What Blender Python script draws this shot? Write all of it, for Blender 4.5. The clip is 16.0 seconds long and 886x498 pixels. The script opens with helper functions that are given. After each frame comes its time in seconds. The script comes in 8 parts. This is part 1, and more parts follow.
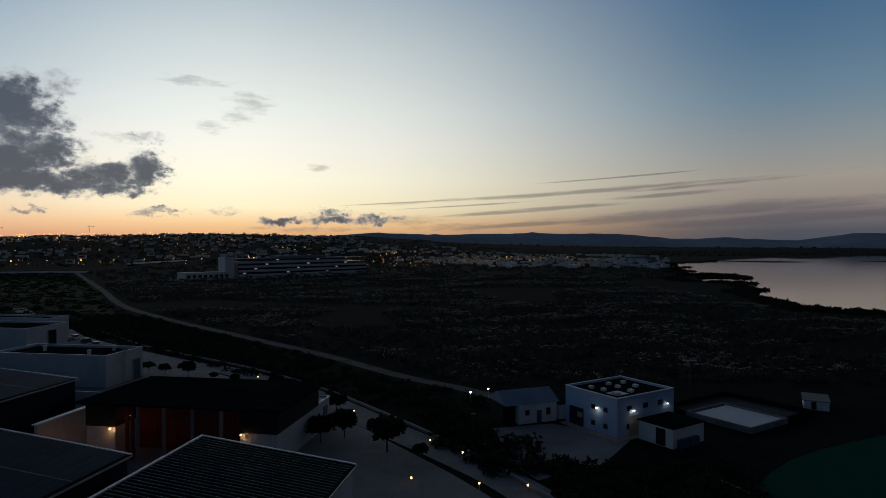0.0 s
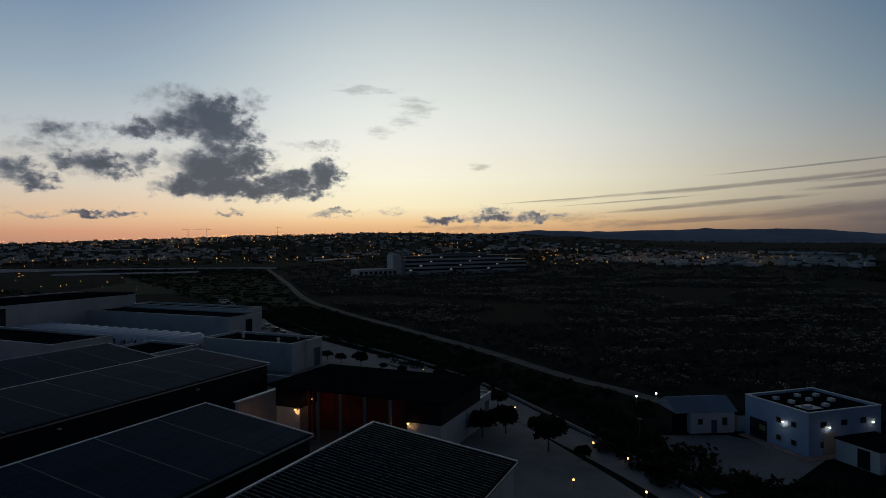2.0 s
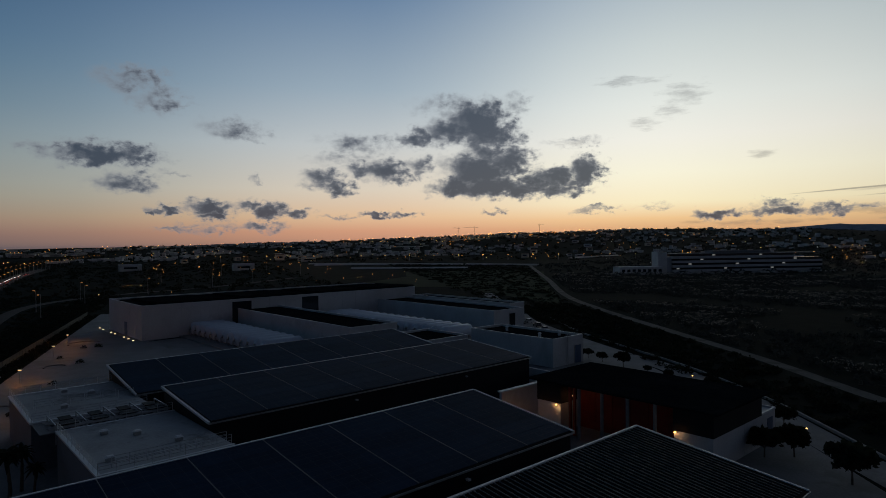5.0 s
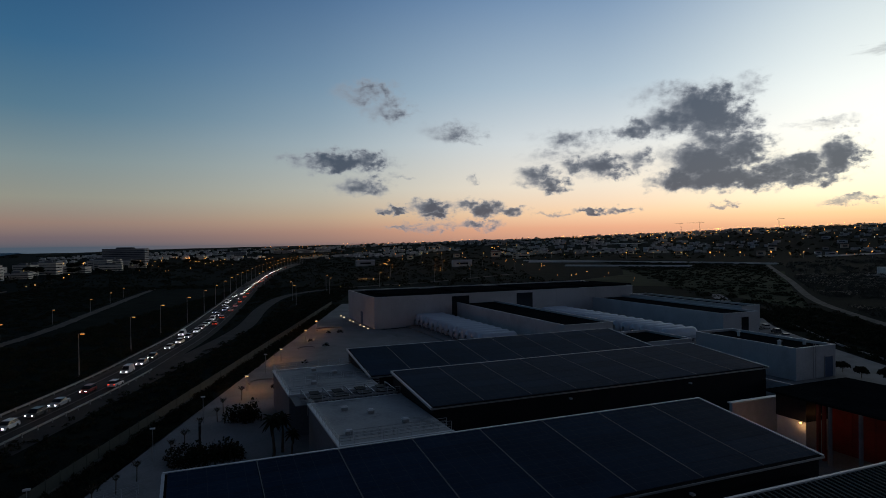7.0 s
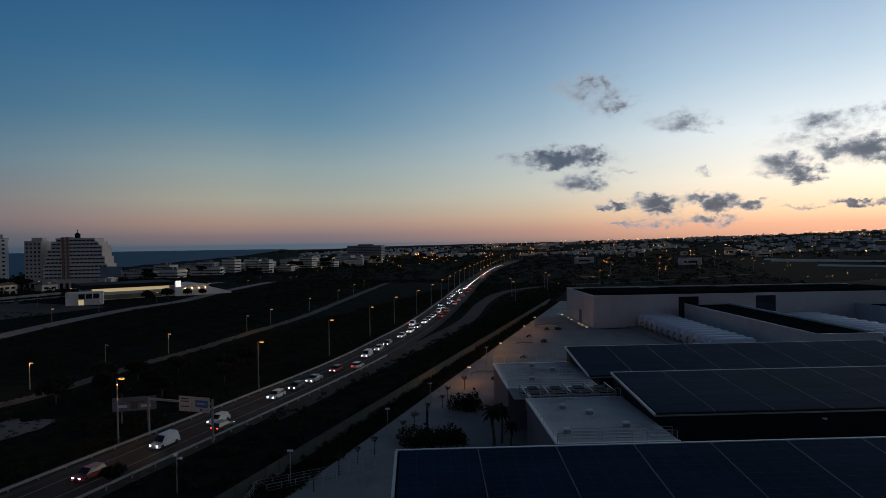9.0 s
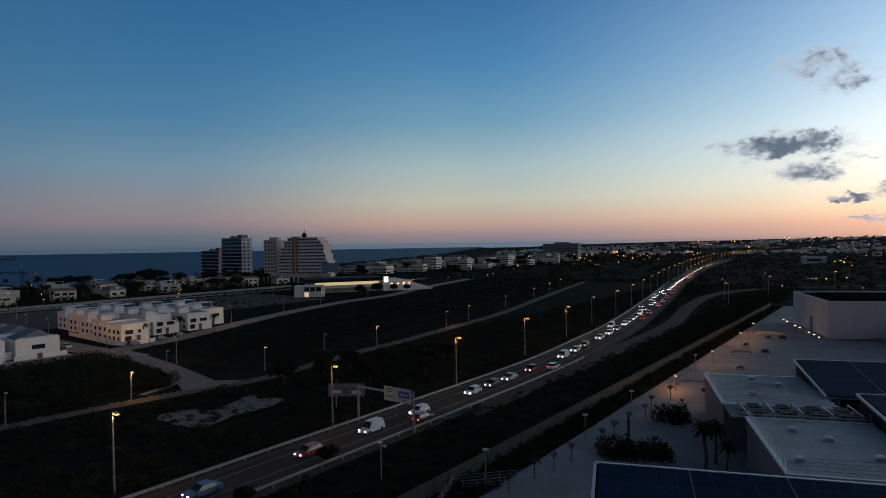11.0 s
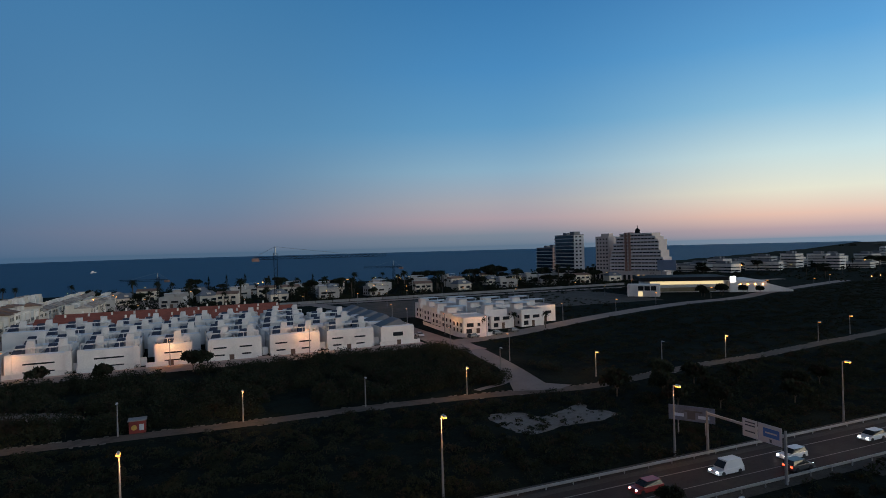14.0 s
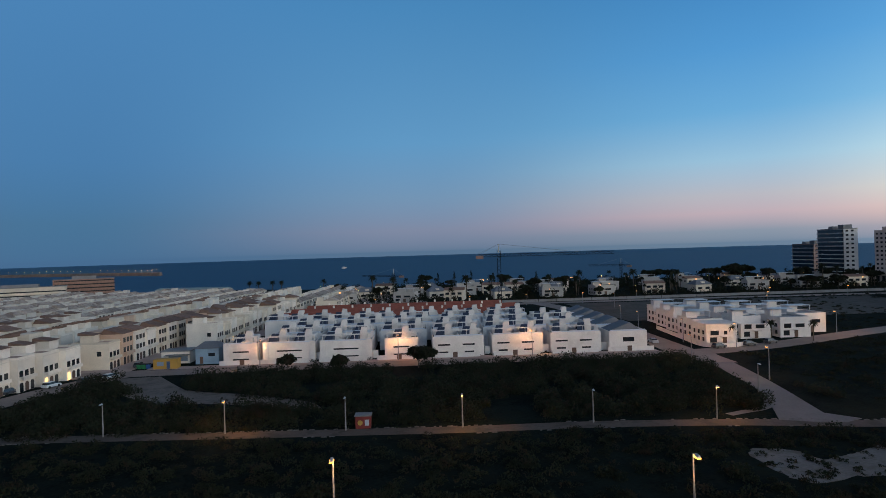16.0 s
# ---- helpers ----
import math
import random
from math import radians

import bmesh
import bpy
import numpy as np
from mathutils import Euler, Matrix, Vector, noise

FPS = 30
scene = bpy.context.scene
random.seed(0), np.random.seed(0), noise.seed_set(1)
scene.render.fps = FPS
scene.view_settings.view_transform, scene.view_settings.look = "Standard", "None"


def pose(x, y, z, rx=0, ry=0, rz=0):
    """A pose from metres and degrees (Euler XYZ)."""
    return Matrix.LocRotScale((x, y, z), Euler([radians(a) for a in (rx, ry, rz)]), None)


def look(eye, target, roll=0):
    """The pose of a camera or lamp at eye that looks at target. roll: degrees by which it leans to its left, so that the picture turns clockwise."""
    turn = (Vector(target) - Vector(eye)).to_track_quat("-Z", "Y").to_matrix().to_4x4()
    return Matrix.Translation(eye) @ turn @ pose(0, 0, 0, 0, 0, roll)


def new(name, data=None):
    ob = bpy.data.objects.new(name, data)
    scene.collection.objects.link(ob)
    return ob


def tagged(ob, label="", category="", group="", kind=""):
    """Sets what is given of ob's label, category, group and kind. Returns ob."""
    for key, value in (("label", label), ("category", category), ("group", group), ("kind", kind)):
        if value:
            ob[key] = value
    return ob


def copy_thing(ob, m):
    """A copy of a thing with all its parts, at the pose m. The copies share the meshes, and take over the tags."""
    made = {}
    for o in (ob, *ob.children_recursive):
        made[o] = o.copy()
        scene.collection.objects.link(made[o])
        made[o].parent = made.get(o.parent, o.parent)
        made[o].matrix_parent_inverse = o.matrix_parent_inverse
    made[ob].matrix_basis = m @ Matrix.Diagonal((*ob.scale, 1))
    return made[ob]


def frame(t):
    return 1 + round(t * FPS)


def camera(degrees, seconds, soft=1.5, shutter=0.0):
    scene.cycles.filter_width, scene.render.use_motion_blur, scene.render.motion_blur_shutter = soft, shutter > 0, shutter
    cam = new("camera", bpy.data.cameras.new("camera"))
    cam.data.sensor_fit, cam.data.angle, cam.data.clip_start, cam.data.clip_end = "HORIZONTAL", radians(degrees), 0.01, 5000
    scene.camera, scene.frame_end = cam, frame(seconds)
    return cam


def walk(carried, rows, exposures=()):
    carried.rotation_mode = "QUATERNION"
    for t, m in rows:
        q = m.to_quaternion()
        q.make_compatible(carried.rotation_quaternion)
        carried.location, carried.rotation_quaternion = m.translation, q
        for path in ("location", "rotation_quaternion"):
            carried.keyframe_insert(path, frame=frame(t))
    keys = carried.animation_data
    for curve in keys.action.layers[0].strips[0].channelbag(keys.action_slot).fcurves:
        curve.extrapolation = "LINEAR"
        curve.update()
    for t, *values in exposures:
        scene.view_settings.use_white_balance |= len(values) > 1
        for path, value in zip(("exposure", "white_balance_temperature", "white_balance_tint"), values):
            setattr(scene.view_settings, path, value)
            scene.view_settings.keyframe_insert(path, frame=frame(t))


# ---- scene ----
# ---------------------------------------------------------------- camera
EYES = [
    # seconds, x, y, z, yaw, pitch, roll
    (0, 0, 0, 30, 0.02, -0.33, -0.08), (0.5, 0, 0, 30, 3.58, -0.40, -0.17), (1, 0, 0, 30, 7.37, -0.42, -0.20),
    (1.5, 0, 0, 30, 11.19, -0.47, -0.30), (2, 0, 0, 30, 14.93, -0.49, -0.38), (2.5, 0, 0, 30, 18.66, -0.52, -0.39),
    (3, 0, 0, 30, 22.34, -0.55, -0.44), (5.5, 0, 0, 30, 43.68, -0.58, -0.60), (6, 0, 0, 30, 48.62, -0.59, -0.64),
    (6.5, 0, 0, 30, 53.58, -0.61, -0.70), (7, 0, 0, 30, 58.74, -0.62, -0.75), (7.5, 0, 0, 30, 63.76, -0.62, -0.79),
    (8, 0, 0, 30, 68.81, -0.60, -0.81), (8.5, 0, 0, 30, 74.03, -0.61, -0.83), (11, -2.41, 0.11, 30.03, 97.08, -0.51, -1.01),
    (11.5, -4.08, -0.03, 30.0, 102.05, -0.44, -1.14), (12, -5.84, -0.34, 30.0, 107.27, -0.36, -1.26),
    (12.5, -7.69, -0.92, 30.06, 112.29, -0.33, -1.36), (13, -9.59, -1.80, 30.17, 117.23, -0.31, -1.44),
    (13.5, -11.57, -2.92, 30.25, 122.37, -0.26, -1.51), (14, -13.58, -4.19, 30.26, 127.41, -0.18, -1.53),
    (14.5, -15.60, -5.74, 30.25, 132.49, -0.08, -1.56), (15, -17.54, -7.55, 30.28, 137.65, -0.02, -1.60),
    (15.5, -19.29, -9.74, 30.24, 142.96, 0.06, -1.63), (16, -20.88, -12.15, 30.14, 148.08, 0.16, -1.67),
]


def eye_pose(x, y, z, yaw, pitch, roll):
    a, b = radians(yaw), radians(pitch)
    way = Vector((-math.sin(a) * math.cos(b), math.cos(a) * math.cos(b), math.sin(b)))
    eye = Vector((x, y, z))
    return look(eye, eye + way * 10, roll)


cam = camera(71.7, 16.0, soft=0.85)
walk(cam, [(t, eye_pose(*row)) for t, *row in EYES],
     exposures=[(0, -0.05), (1, -0.08), (2.5, -0.2), (3, -0.22), (4.2, -0.2), (5.5, -0.16), (6, -0.06), (7, 0.18), (8, 0.38), (8.5, 0.44), (9.8, 0.72), (11, 1.0), (12, 1.25), (13, 1.47), (14, 1.62), (15, 1.78), (16, 1.96)])

# ---------------------------------------------------------------- world: dusk sky with broken cloud


def lin(r, g, b):
    """Linear colour from display values 0 to 255."""
    return tuple(((c / 255 + 0.055) / 1.055) ** 2.4 if c > 10 else c / 255 / 12.92 for c in (r, g, b)) + (1.0,)


world = bpy.data.worlds.new("dusk_sky")
scene.world = world
world.use_nodes = True
WN, WL = world.node_tree.nodes, world.node_tree.links
WN.clear()


def wmath(op, a, b=None, c=None, clamp=False):
    n = WN.new("ShaderNodeMath")
    n.operation, n.use_clamp = op, clamp
    for i, v in enumerate((a, b, c)):
        if v is None:
            continue
        if isinstance(v, (int, float)):
            n.inputs[i].default_value = v
        else:
            WL.new(v, n.inputs[i])
    return n.outputs[0]


def wrange(v, a, b, c=0.0, d=1.0, smooth=True):
    n = WN.new("ShaderNodeMapRange")
    n.interpolation_type = "SMOOTHSTEP" if smooth else "LINEAR"
    WL.new(v, n.inputs[0])
    for i, x in zip((1, 2, 3, 4), (a, b, c, d)):
        n.inputs[i].default_value = x
    return n.outputs[0]


def wmix(f, a, b):
    n = WN.new("ShaderNodeMix")
    n.data_type = "RGBA"
    if isinstance(f, (int, float)):
        n.inputs[0].default_value = f
    else:
        WL.new(f, n.inputs[0])
    for i, v in ((6, a), (7, b)):
        if isinstance(v, tuple):
            n.inputs[i].default_value = v
        else:
            WL.new(v, n.inputs[i])
    return n.outputs[2]


coord = WN.new("ShaderNodeTexCoord")
sep = WN.new("ShaderNodeSeparateXYZ")
WL.new(coord.outputs["Generated"], sep.inputs[0])
SX, SY, SZ = sep.outputs
elev = wmath("MULTIPLY", wmath("ARCSINE", SZ), 57.2958)
yaw_w = wmath("MULTIPLY", wmath("ARCTAN2", wmath("MULTIPLY", SX, -1.0), SY), 57.2958)


def sky_ramp(stops, dim=0.0):
    """Colour by height above the horizon, in degrees; dim: stops below the brightest part of the sky."""
    n = WN.new("ShaderNodeValToRGB")
    WL.new(wmath("SQRT", wmath("DIVIDE", elev, 90.0, clamp=True)), n.inputs[0])
    e = n.color_ramp.elements
    for k, (deg, rgb) in enumerate(stops):
        el = e[k] if k < 2 else e.new(1.0)
        el.position = math.sqrt(deg / 90)
        el.color = tuple(c * 2 ** -dim for c in lin(*rgb)[:3]) + (1.0,)
    return n.outputs[0]


RAMP_NORTH = sky_ramp([(0, (64, 72, 82)), (1.2, (82, 84, 92)), (2.4, (112, 104, 106)), (4, (148, 138, 130)), (5.5, (156, 149, 140)), (8, (138, 144, 146)), (12, (106, 130, 148)), (17, (80, 111, 139)), (22, (58, 96, 134)), (32, (38, 56, 76)), (50, (56, 65, 83)), (90, (42, 48, 61))])
RAMP_SUN = sky_ramp([(0, (160, 140, 122)), (1, (218, 168, 122)), (2, (242, 200, 146)), (3.4, (252, 238, 198)), (6, (252, 247, 222)), (9, (245, 243, 232)), (12, (232, 236, 230)), (17, (205, 214, 214)), (22, (172, 186, 196)), (32, (84, 96, 108)), (50, (56, 65, 83)), (90, (42, 48, 61))])
RAMP_WEST = sky_ramp([(0, (182, 134, 116)), (1.2, (228, 168, 134)), (2.5, (242, 202, 162)), (5, (236, 222, 202)), (9, (212, 216, 216)), (14, (168, 186, 200)), (22, (112, 140, 172)), (32, (62, 78, 98)), (50, (56, 65, 83)), (90, (42, 48, 61))], 0.3)
RAMP_SOUTH = sky_ramp([(0, (106, 118, 132)), (0.8, (160, 136, 138)), (2, (204, 166, 148)), (4, (203, 195, 175)), (7, (176, 190, 188)), (11, (122, 162, 184)), (16, (82, 136, 176)), (22, (61, 112, 158)), (32, (46, 66, 88)), (50, (56, 65, 83)), (90, (42, 48, 61))], 0.95)
RAMP_SEA = sky_ramp([(0, (94, 112, 131)), (1, (123, 131, 144)), (2.5, (172, 152, 158)), (4, (166, 162, 168)), (7, (138, 170, 190)), (11, (96, 150, 188)), (16, (74, 134, 182)), (22, (59, 118, 168)), (32, (52, 76, 104)), (50, (56, 65, 83)), (90, (42, 48, 61))], 1.375)
RAMP_LATE = sky_ramp([(0, (89, 115, 143)), (2, (130, 139, 164)), (5, (118, 150, 182)), (10, (99, 154, 198)), (22, (74, 136, 188)), (32, (60, 88, 116)), (50, (38, 50, 66)), (90, (19, 26, 38))], 1.75)
RAMP_EAST = sky_ramp([(0, (72, 108, 145)), (3, (74, 116, 152)), (8, (75, 125, 172)), (22, (76, 132, 184)), (32, (56, 82, 110)), (50, (36, 48, 64)), (90, (19, 26, 38))], 1.75)
RAMP_BACK = sky_ramp([(0, (66, 78, 98)), (4, (86, 88, 106)), (10, (86, 96, 120)), (22, (72, 94, 128)), (32, (58, 76, 104)), (50, (42, 50, 66)), (90, (30, 35, 45))], 1.15)
RAMP_PALE = sky_ramp([(0, (82, 80, 86)), (3, (100, 94, 97)), (8, (104, 100, 105)), (22, (78, 86, 99)), (32, (62, 70, 84)), (50, (50, 58, 73)), (90, (38, 44, 56))], 1.0)
sky = wmix(wrange(yaw_w, -30, 13), RAMP_NORTH, RAMP_SUN)
sky = wmix(wrange(yaw_w, 16, 46), sky, RAMP_WEST)
sky = wmix(wrange(yaw_w, 46, 95), sky, RAMP_SOUTH)
sky = wmix(wrange(yaw_w, 95, 122), sky, RAMP_SEA)
sky = wmix(wrange(yaw_w, 122, 150), sky, RAMP_LATE)
sky = wmix(wrange(yaw_w, 150, 179), sky, RAMP_EAST)
sky = wmix(wrange(yaw_w, -44, -72), sky, RAMP_PALE)
sky = wmix(wrange(yaw_w, -88, -125), sky, RAMP_BACK)
sky = wmix(wrange(yaw_w, -160, -178), sky, RAMP_EAST)

# strength of the glow by direction
glow_turn = WN.new("ShaderNodeValToRGB")
WL.new(wmath("DIVIDE", wmath("FLOORED_MODULO", wmath("ADD", yaw_w, 40.0), 360.0), 360.0, clamp=True), glow_turn.inputs[0])
for k, (deg, stops) in enumerate(((-40, 0.1), (-10, 0.0), (10, 0.04), (28, 0.25), (42, 0.28), (56, 0.12), (70, -0.12), (90, -0.14), (102, -0.16), (122, -0.17), (140, -0.25), (165, -0.23), (200, -0.2), (260, 0.0), (320, 0.1))):
    el = glow_turn.color_ramp.elements[k] if k < 2 else glow_turn.color_ramp.elements.new(1.0)
    el.position = (deg + 40) / 360
    v = 0.8 * 2 ** stops
    cool = 1.0 if 65 < deg < 95 else (0.4 if 50 < deg < 125 else 0.0)
    el.color = (v * (1 + 0.12 * min(stops, 0)) * (1 - 0.09 * cool), v, v * (1 + 0.08 * cool), 1.0)
gain = WN.new("ShaderNodeMix")
gain.data_type, gain.blend_type = "RGBA", "MULTIPLY"
gain.inputs[0].default_value = 1.0
WL.new(sky, gain.inputs[6])
WL.new(glow_turn.outputs[0], gain.inputs[7])
bright = WN.new("ShaderNodeMix")
bright.data_type, bright.blend_type = "RGBA", "MULTIPLY"
bright.inputs[0].default_value = 1.0
bright.inputs[7].default_value = (1.25, 1.25, 1.25, 1.0)
WL.new(gain.outputs[2], bright.inputs[6])
sky = bright.outputs[2]

# clouds: yaw, elevation, half width, half height, all in degrees, and thickness
CLOUD_LARGE = [(35.6, 11.0, 2.31, 1.4, 1), (37.5, 10.3, 2.33, 0.91, 0.8), (41.1, 9.73, 1.47, 0.56, 0.8), (39.3, 10.1, 1.31, 0.91, 0.6), (34.4, 9.69, 2.05, 0.91, 0.9), (32.3, 12.59, 1.11, 0.88, 0.35), (39.0, 12.61, 2.35, 0.7, 0.35), (35.2, 6.66, 2.56, 1.28, 1), (34.6, 8.35, 1.7, 0.7, 0.75), (29.8, 5.4, 1.3, 0.6, 0.85), (32.9, 7.36, 1.77, 1.01, 0.9), (34.4, 5.1, 3.06, 0.72, 1), (37.8, 5.28, 1.45, 0.72, 0.9), (31.9, 5.03, 3.0, 0.66, 0.95), (28.4, 6.03, 1.46, 0.7, 0.85), (28.4, 4.67, 2.18, 0.45, 0.75), (25.7, 6.31, 1.14, 0.99, 0.9), (26.4, 5.45, 0.96, 0.5, 0.8), (26.6, 8.97, 1.91, 0.3, 0.4)]
CLOUD_MIDDLE = [(49.9, 6.07, 1.36, 0.73, 0.7), (48.6, 5.14, 1.16, 0.47, 0.75), (47.0, 9.17, 2.63, 0.71, 0.5), (48.0, 7.78, 2.63, 0.41, 0.35), (44.1, 6.67, 1.48, 0.83, 0.85), (46.7, 6.85, 0.95, 0.57, 0.6), (43.3, 5.94, 1.32, 0.41, 0.7), (40.9, 7.05, 1.15, 0.67, 0.6), (39.9, 4.58, 0.79, 0.32, 0.35)]
CLOUD_HIGH = [(68.1, 7.5, 3.0, 0.7, 0.9), (65.9, 7.55, 1.42, 0.7, 0.85), (70.6, 7.79, 1.71, 0.35, 0.7), (73.2, 7.61, 0.7, 0.29, 0.45), (66.2, 5.26, 1.92, 0.66, 0.6), (65.2, 6.03, 0.76, 0.31, 0.5), (62.6, 6.2, 1.14, 0.21, 0.35), (55.8, 5.52, 0.47, 0.41, 0.4), (65.5, 13.66, 2.14, 0.87, 0.55), (63.8, 12.1, 1.53, 0.88, 0.5), (61.8, 11.89, 1.14, 0.25, 0.3), (57.9, 10.11, 2.1, 0.71, 0.5), (56.0, 9.5, 1.58, 0.3, 0.4)]
CLOUD_LOW = [(63.0, 2.99, 1.04, 0.29, 0.85), (59.5, 3.31, 1.58, 0.45, 0.9), (59.3, 2.55, 1.23, 0.41, 0.85), (56.5, 3.53, 0.9, 0.46, 0.75), (54.6, 3.07, 1.12, 0.56, 0.9), (52.8, 2.86, 1.29, 0.31, 0.75), (64.3, 2.63, 0.23, 0.2, 0.6), (48.6, 2.52, 1.16, 0.21, 0.45), (45.2, 2.65, 1.16, 0.21, 0.75), (42.5, 2.63, 0.95, 0.21, 0.65), (62.7, 1.44, 1.18, 0.2, 0.6), (59.3, 1.38, 1.48, 0.36, 0.55), (55.6, 1.57, 1.62, 0.31, 0.6), (61.2, 1.84, 1.45, 0.15, 0.4)]
CLOUD_BANK = [(14.3, 2.23, 1.48, 0.32, 0.8), (10.3, 2.43, 2.11, 0.31, 0.7), (10.3, 3.01, 1.32, 0.21, 0.5), (6.1, 2.5, 1.98, 0.26, 0.6), (19.8, 3.02, 1.29, 0.21, 0.4), (24.8, 2.95, 1.6, 0.2, 0.5), (33.9, 2.75, 0.9, 0.19, 0.6)]
PUFFS = CLOUD_LARGE + CLOUD_MIDDLE + CLOUD_HIGH + CLOUD_LOW + CLOUD_BANK
VEILS = [
    (17.3, 12.5, 2.2, 1.1), (18.6, 11.2, 1.6, 0.6), (20.8, 10.3, 1.4, 0.6), (26.6, 9.0, 2.2, 0.5), (11.5, 7.1, 1.2, 0.4), (22.0, 14.0, 3.0, 0.5),
    (3.5, 2.3, 4.0, 0.5), (-1.5, 1.7, 5.0, 0.5), (12.0, 1.5, 6.0, 0.3),
]
# long streaks that climb slowly to the north: yaw, elevation at yaw 0, half width, half height
STREAKS = [(-12.0, 4.15, 16.0, 0.2), (-23.0, 3.9, 7.0, 0.18), (-10.0, 2.85, 7.5, 0.2), (-20.0, 3.3, 5.0, 0.2), (-5.0, 2.75, 5.0, 0.18), (-9.0, 1.5, 9.0, 0.22), (-24.0, 1.6, 14.0, 0.55), (-30.0, 0.6, 14.0, 0.5), (-2.0, 3.6, 6.0, 0.08), (4.0, 4.2, 7.0, 0.07), (-16.0, 5.2, 8.0, 0.08)]
place = WN.new("ShaderNodeCombineXYZ")
WL.new(yaw_w, place.inputs[0])
WL.new(elev, place.inputs[1])


def wvec(op, a, b):
    n = WN.new("ShaderNodeVectorMath")
    n.operation = op
    for i, v in enumerate((a, b)):
        if isinstance(v, tuple):
            n.inputs[i].default_value = v
        elif v is not None:
            WL.new(v, n.inputs[i])
    return n.outputs["Value"] if op == "LENGTH" else n.outputs[0]


def wnoise(scale, stretch, detail, rough):
    n = WN.new("ShaderNodeTexNoise")
    n.inputs["Scale"].default_value, n.inputs["Detail"].default_value, n.inputs["Roughness"].default_value = scale, detail, rough
    WL.new(wvec("MULTIPLY", place.outputs[0], (1.0, stretch, 1.0)), n.inputs["Vector"])
    return n.outputs


def cover(spots, grow):
    total = None
    for y0, e0, ry, re, *thick in spots:
        d = wvec("LENGTH", wvec("MULTIPLY", wvec("SUBTRACT", place.outputs[0], (y0, e0, 0)), (1 / ry, 1 / re, 0)), None)
        g = wrange(d, 0.15, grow, thick[0] if thick else 1.0, 0.0)
        total = g if total is None else wmath("MAXIMUM", total, g)
    return total


# the outlines are stirred by a slow noise so that no puff stays an oval
stir = wnoise(0.75, 1.4, 5.0, 0.62)[1]
calm = place
place = WN.new("ShaderNodeCombineXYZ")
stirred = WN.new("ShaderNodeSeparateXYZ")
WL.new(wvec("ADD", calm.outputs[0], wvec("MULTIPLY", wvec("SUBTRACT", stir, (0.5, 0.5, 0.5)), (4.2, 2.6, 0.0))), stirred.inputs[0])
WL.new(stirred.outputs[0], place.inputs[0])
WL.new(stirred.outputs[1], place.inputs[1])
blob = cover(PUFFS, 2.35)
place = calm
n_big, n_fine = wnoise(0.55, 1.3, 5.0, 0.55)[0], wnoise(1.5, 1.4, 5.0, 0.58)[0]
ragged = wmath("ADD", wmath("MULTIPLY", wmath("SUBTRACT", n_big, 0.5), 2.0), wmath("MULTIPLY", wmath("SUBTRACT", n_fine, 0.5), 1.1))
dense = wmath("ADD", wmath("MULTIPLY", blob, 1.9), wmath("MULTIPLY", ragged, wrange(blob, 0.0, 0.4)))
puff = wrange(dense, 0.12, 1.3)
veil = wmath("ADD", wmath("MULTIPLY", cover(VEILS, 1.8), 0.9), wmath("MULTIPLY", wmath("SUBTRACT", wnoise(0.5, 4.0, 7.0, 0.65)[0], 0.5), 2.2))
veil = wmath("MULTIPLY", wrange(veil, 0.35, 1.3, 0.0, 0.6), wrange(cover(VEILS, 2.2), 0.0, 0.3))
slant = WN.new("ShaderNodeCombineXYZ")
WL.new(yaw_w, slant.inputs[0])
WL.new(wmath("ADD", elev, wmath("MULTIPLY", yaw_w, 0.055)), slant.inputs[1])
place = slant
streak = wmath("ADD", wmath("MULTIPLY", cover(STREAKS, 1.7), 1.0), wmath("MULTIPLY", wmath("SUBTRACT", wnoise(0.16, 9.0, 7.0, 0.6)[0], 0.5), 1.9))
streak = wmath("MULTIPLY", wrange(streak, 0.2, 1.0, 0.0, 0.75), wrange(cover(STREAKS, 2.2), 0.0, 0.25))
# cloud body: dark blue grey where thick, lighter at the thin rim
body = wmix(wrange(dense, 0.45, 1.75), lin(138, 143, 152), lin(56, 67, 84))
sky = wmix(streak, sky, wmix(0.3, lin(88, 84, 92), sky))
sky = wmix(veil, sky, wmix(0.35, lin(88, 88, 98), sky))
sky = wmix(wmath("MULTIPLY", puff, 0.97), sky, wmix(0.05, body, sky))
back = WN.new("ShaderNodeBackground")
WL.new(sky, back.inputs[0])
back.inputs[1].default_value = 1.0
outw = WN.new("ShaderNodeOutputWorld")
WL.new(back.outputs[0], outw.inputs[0])

# ---------------------------------------------------------------- materials


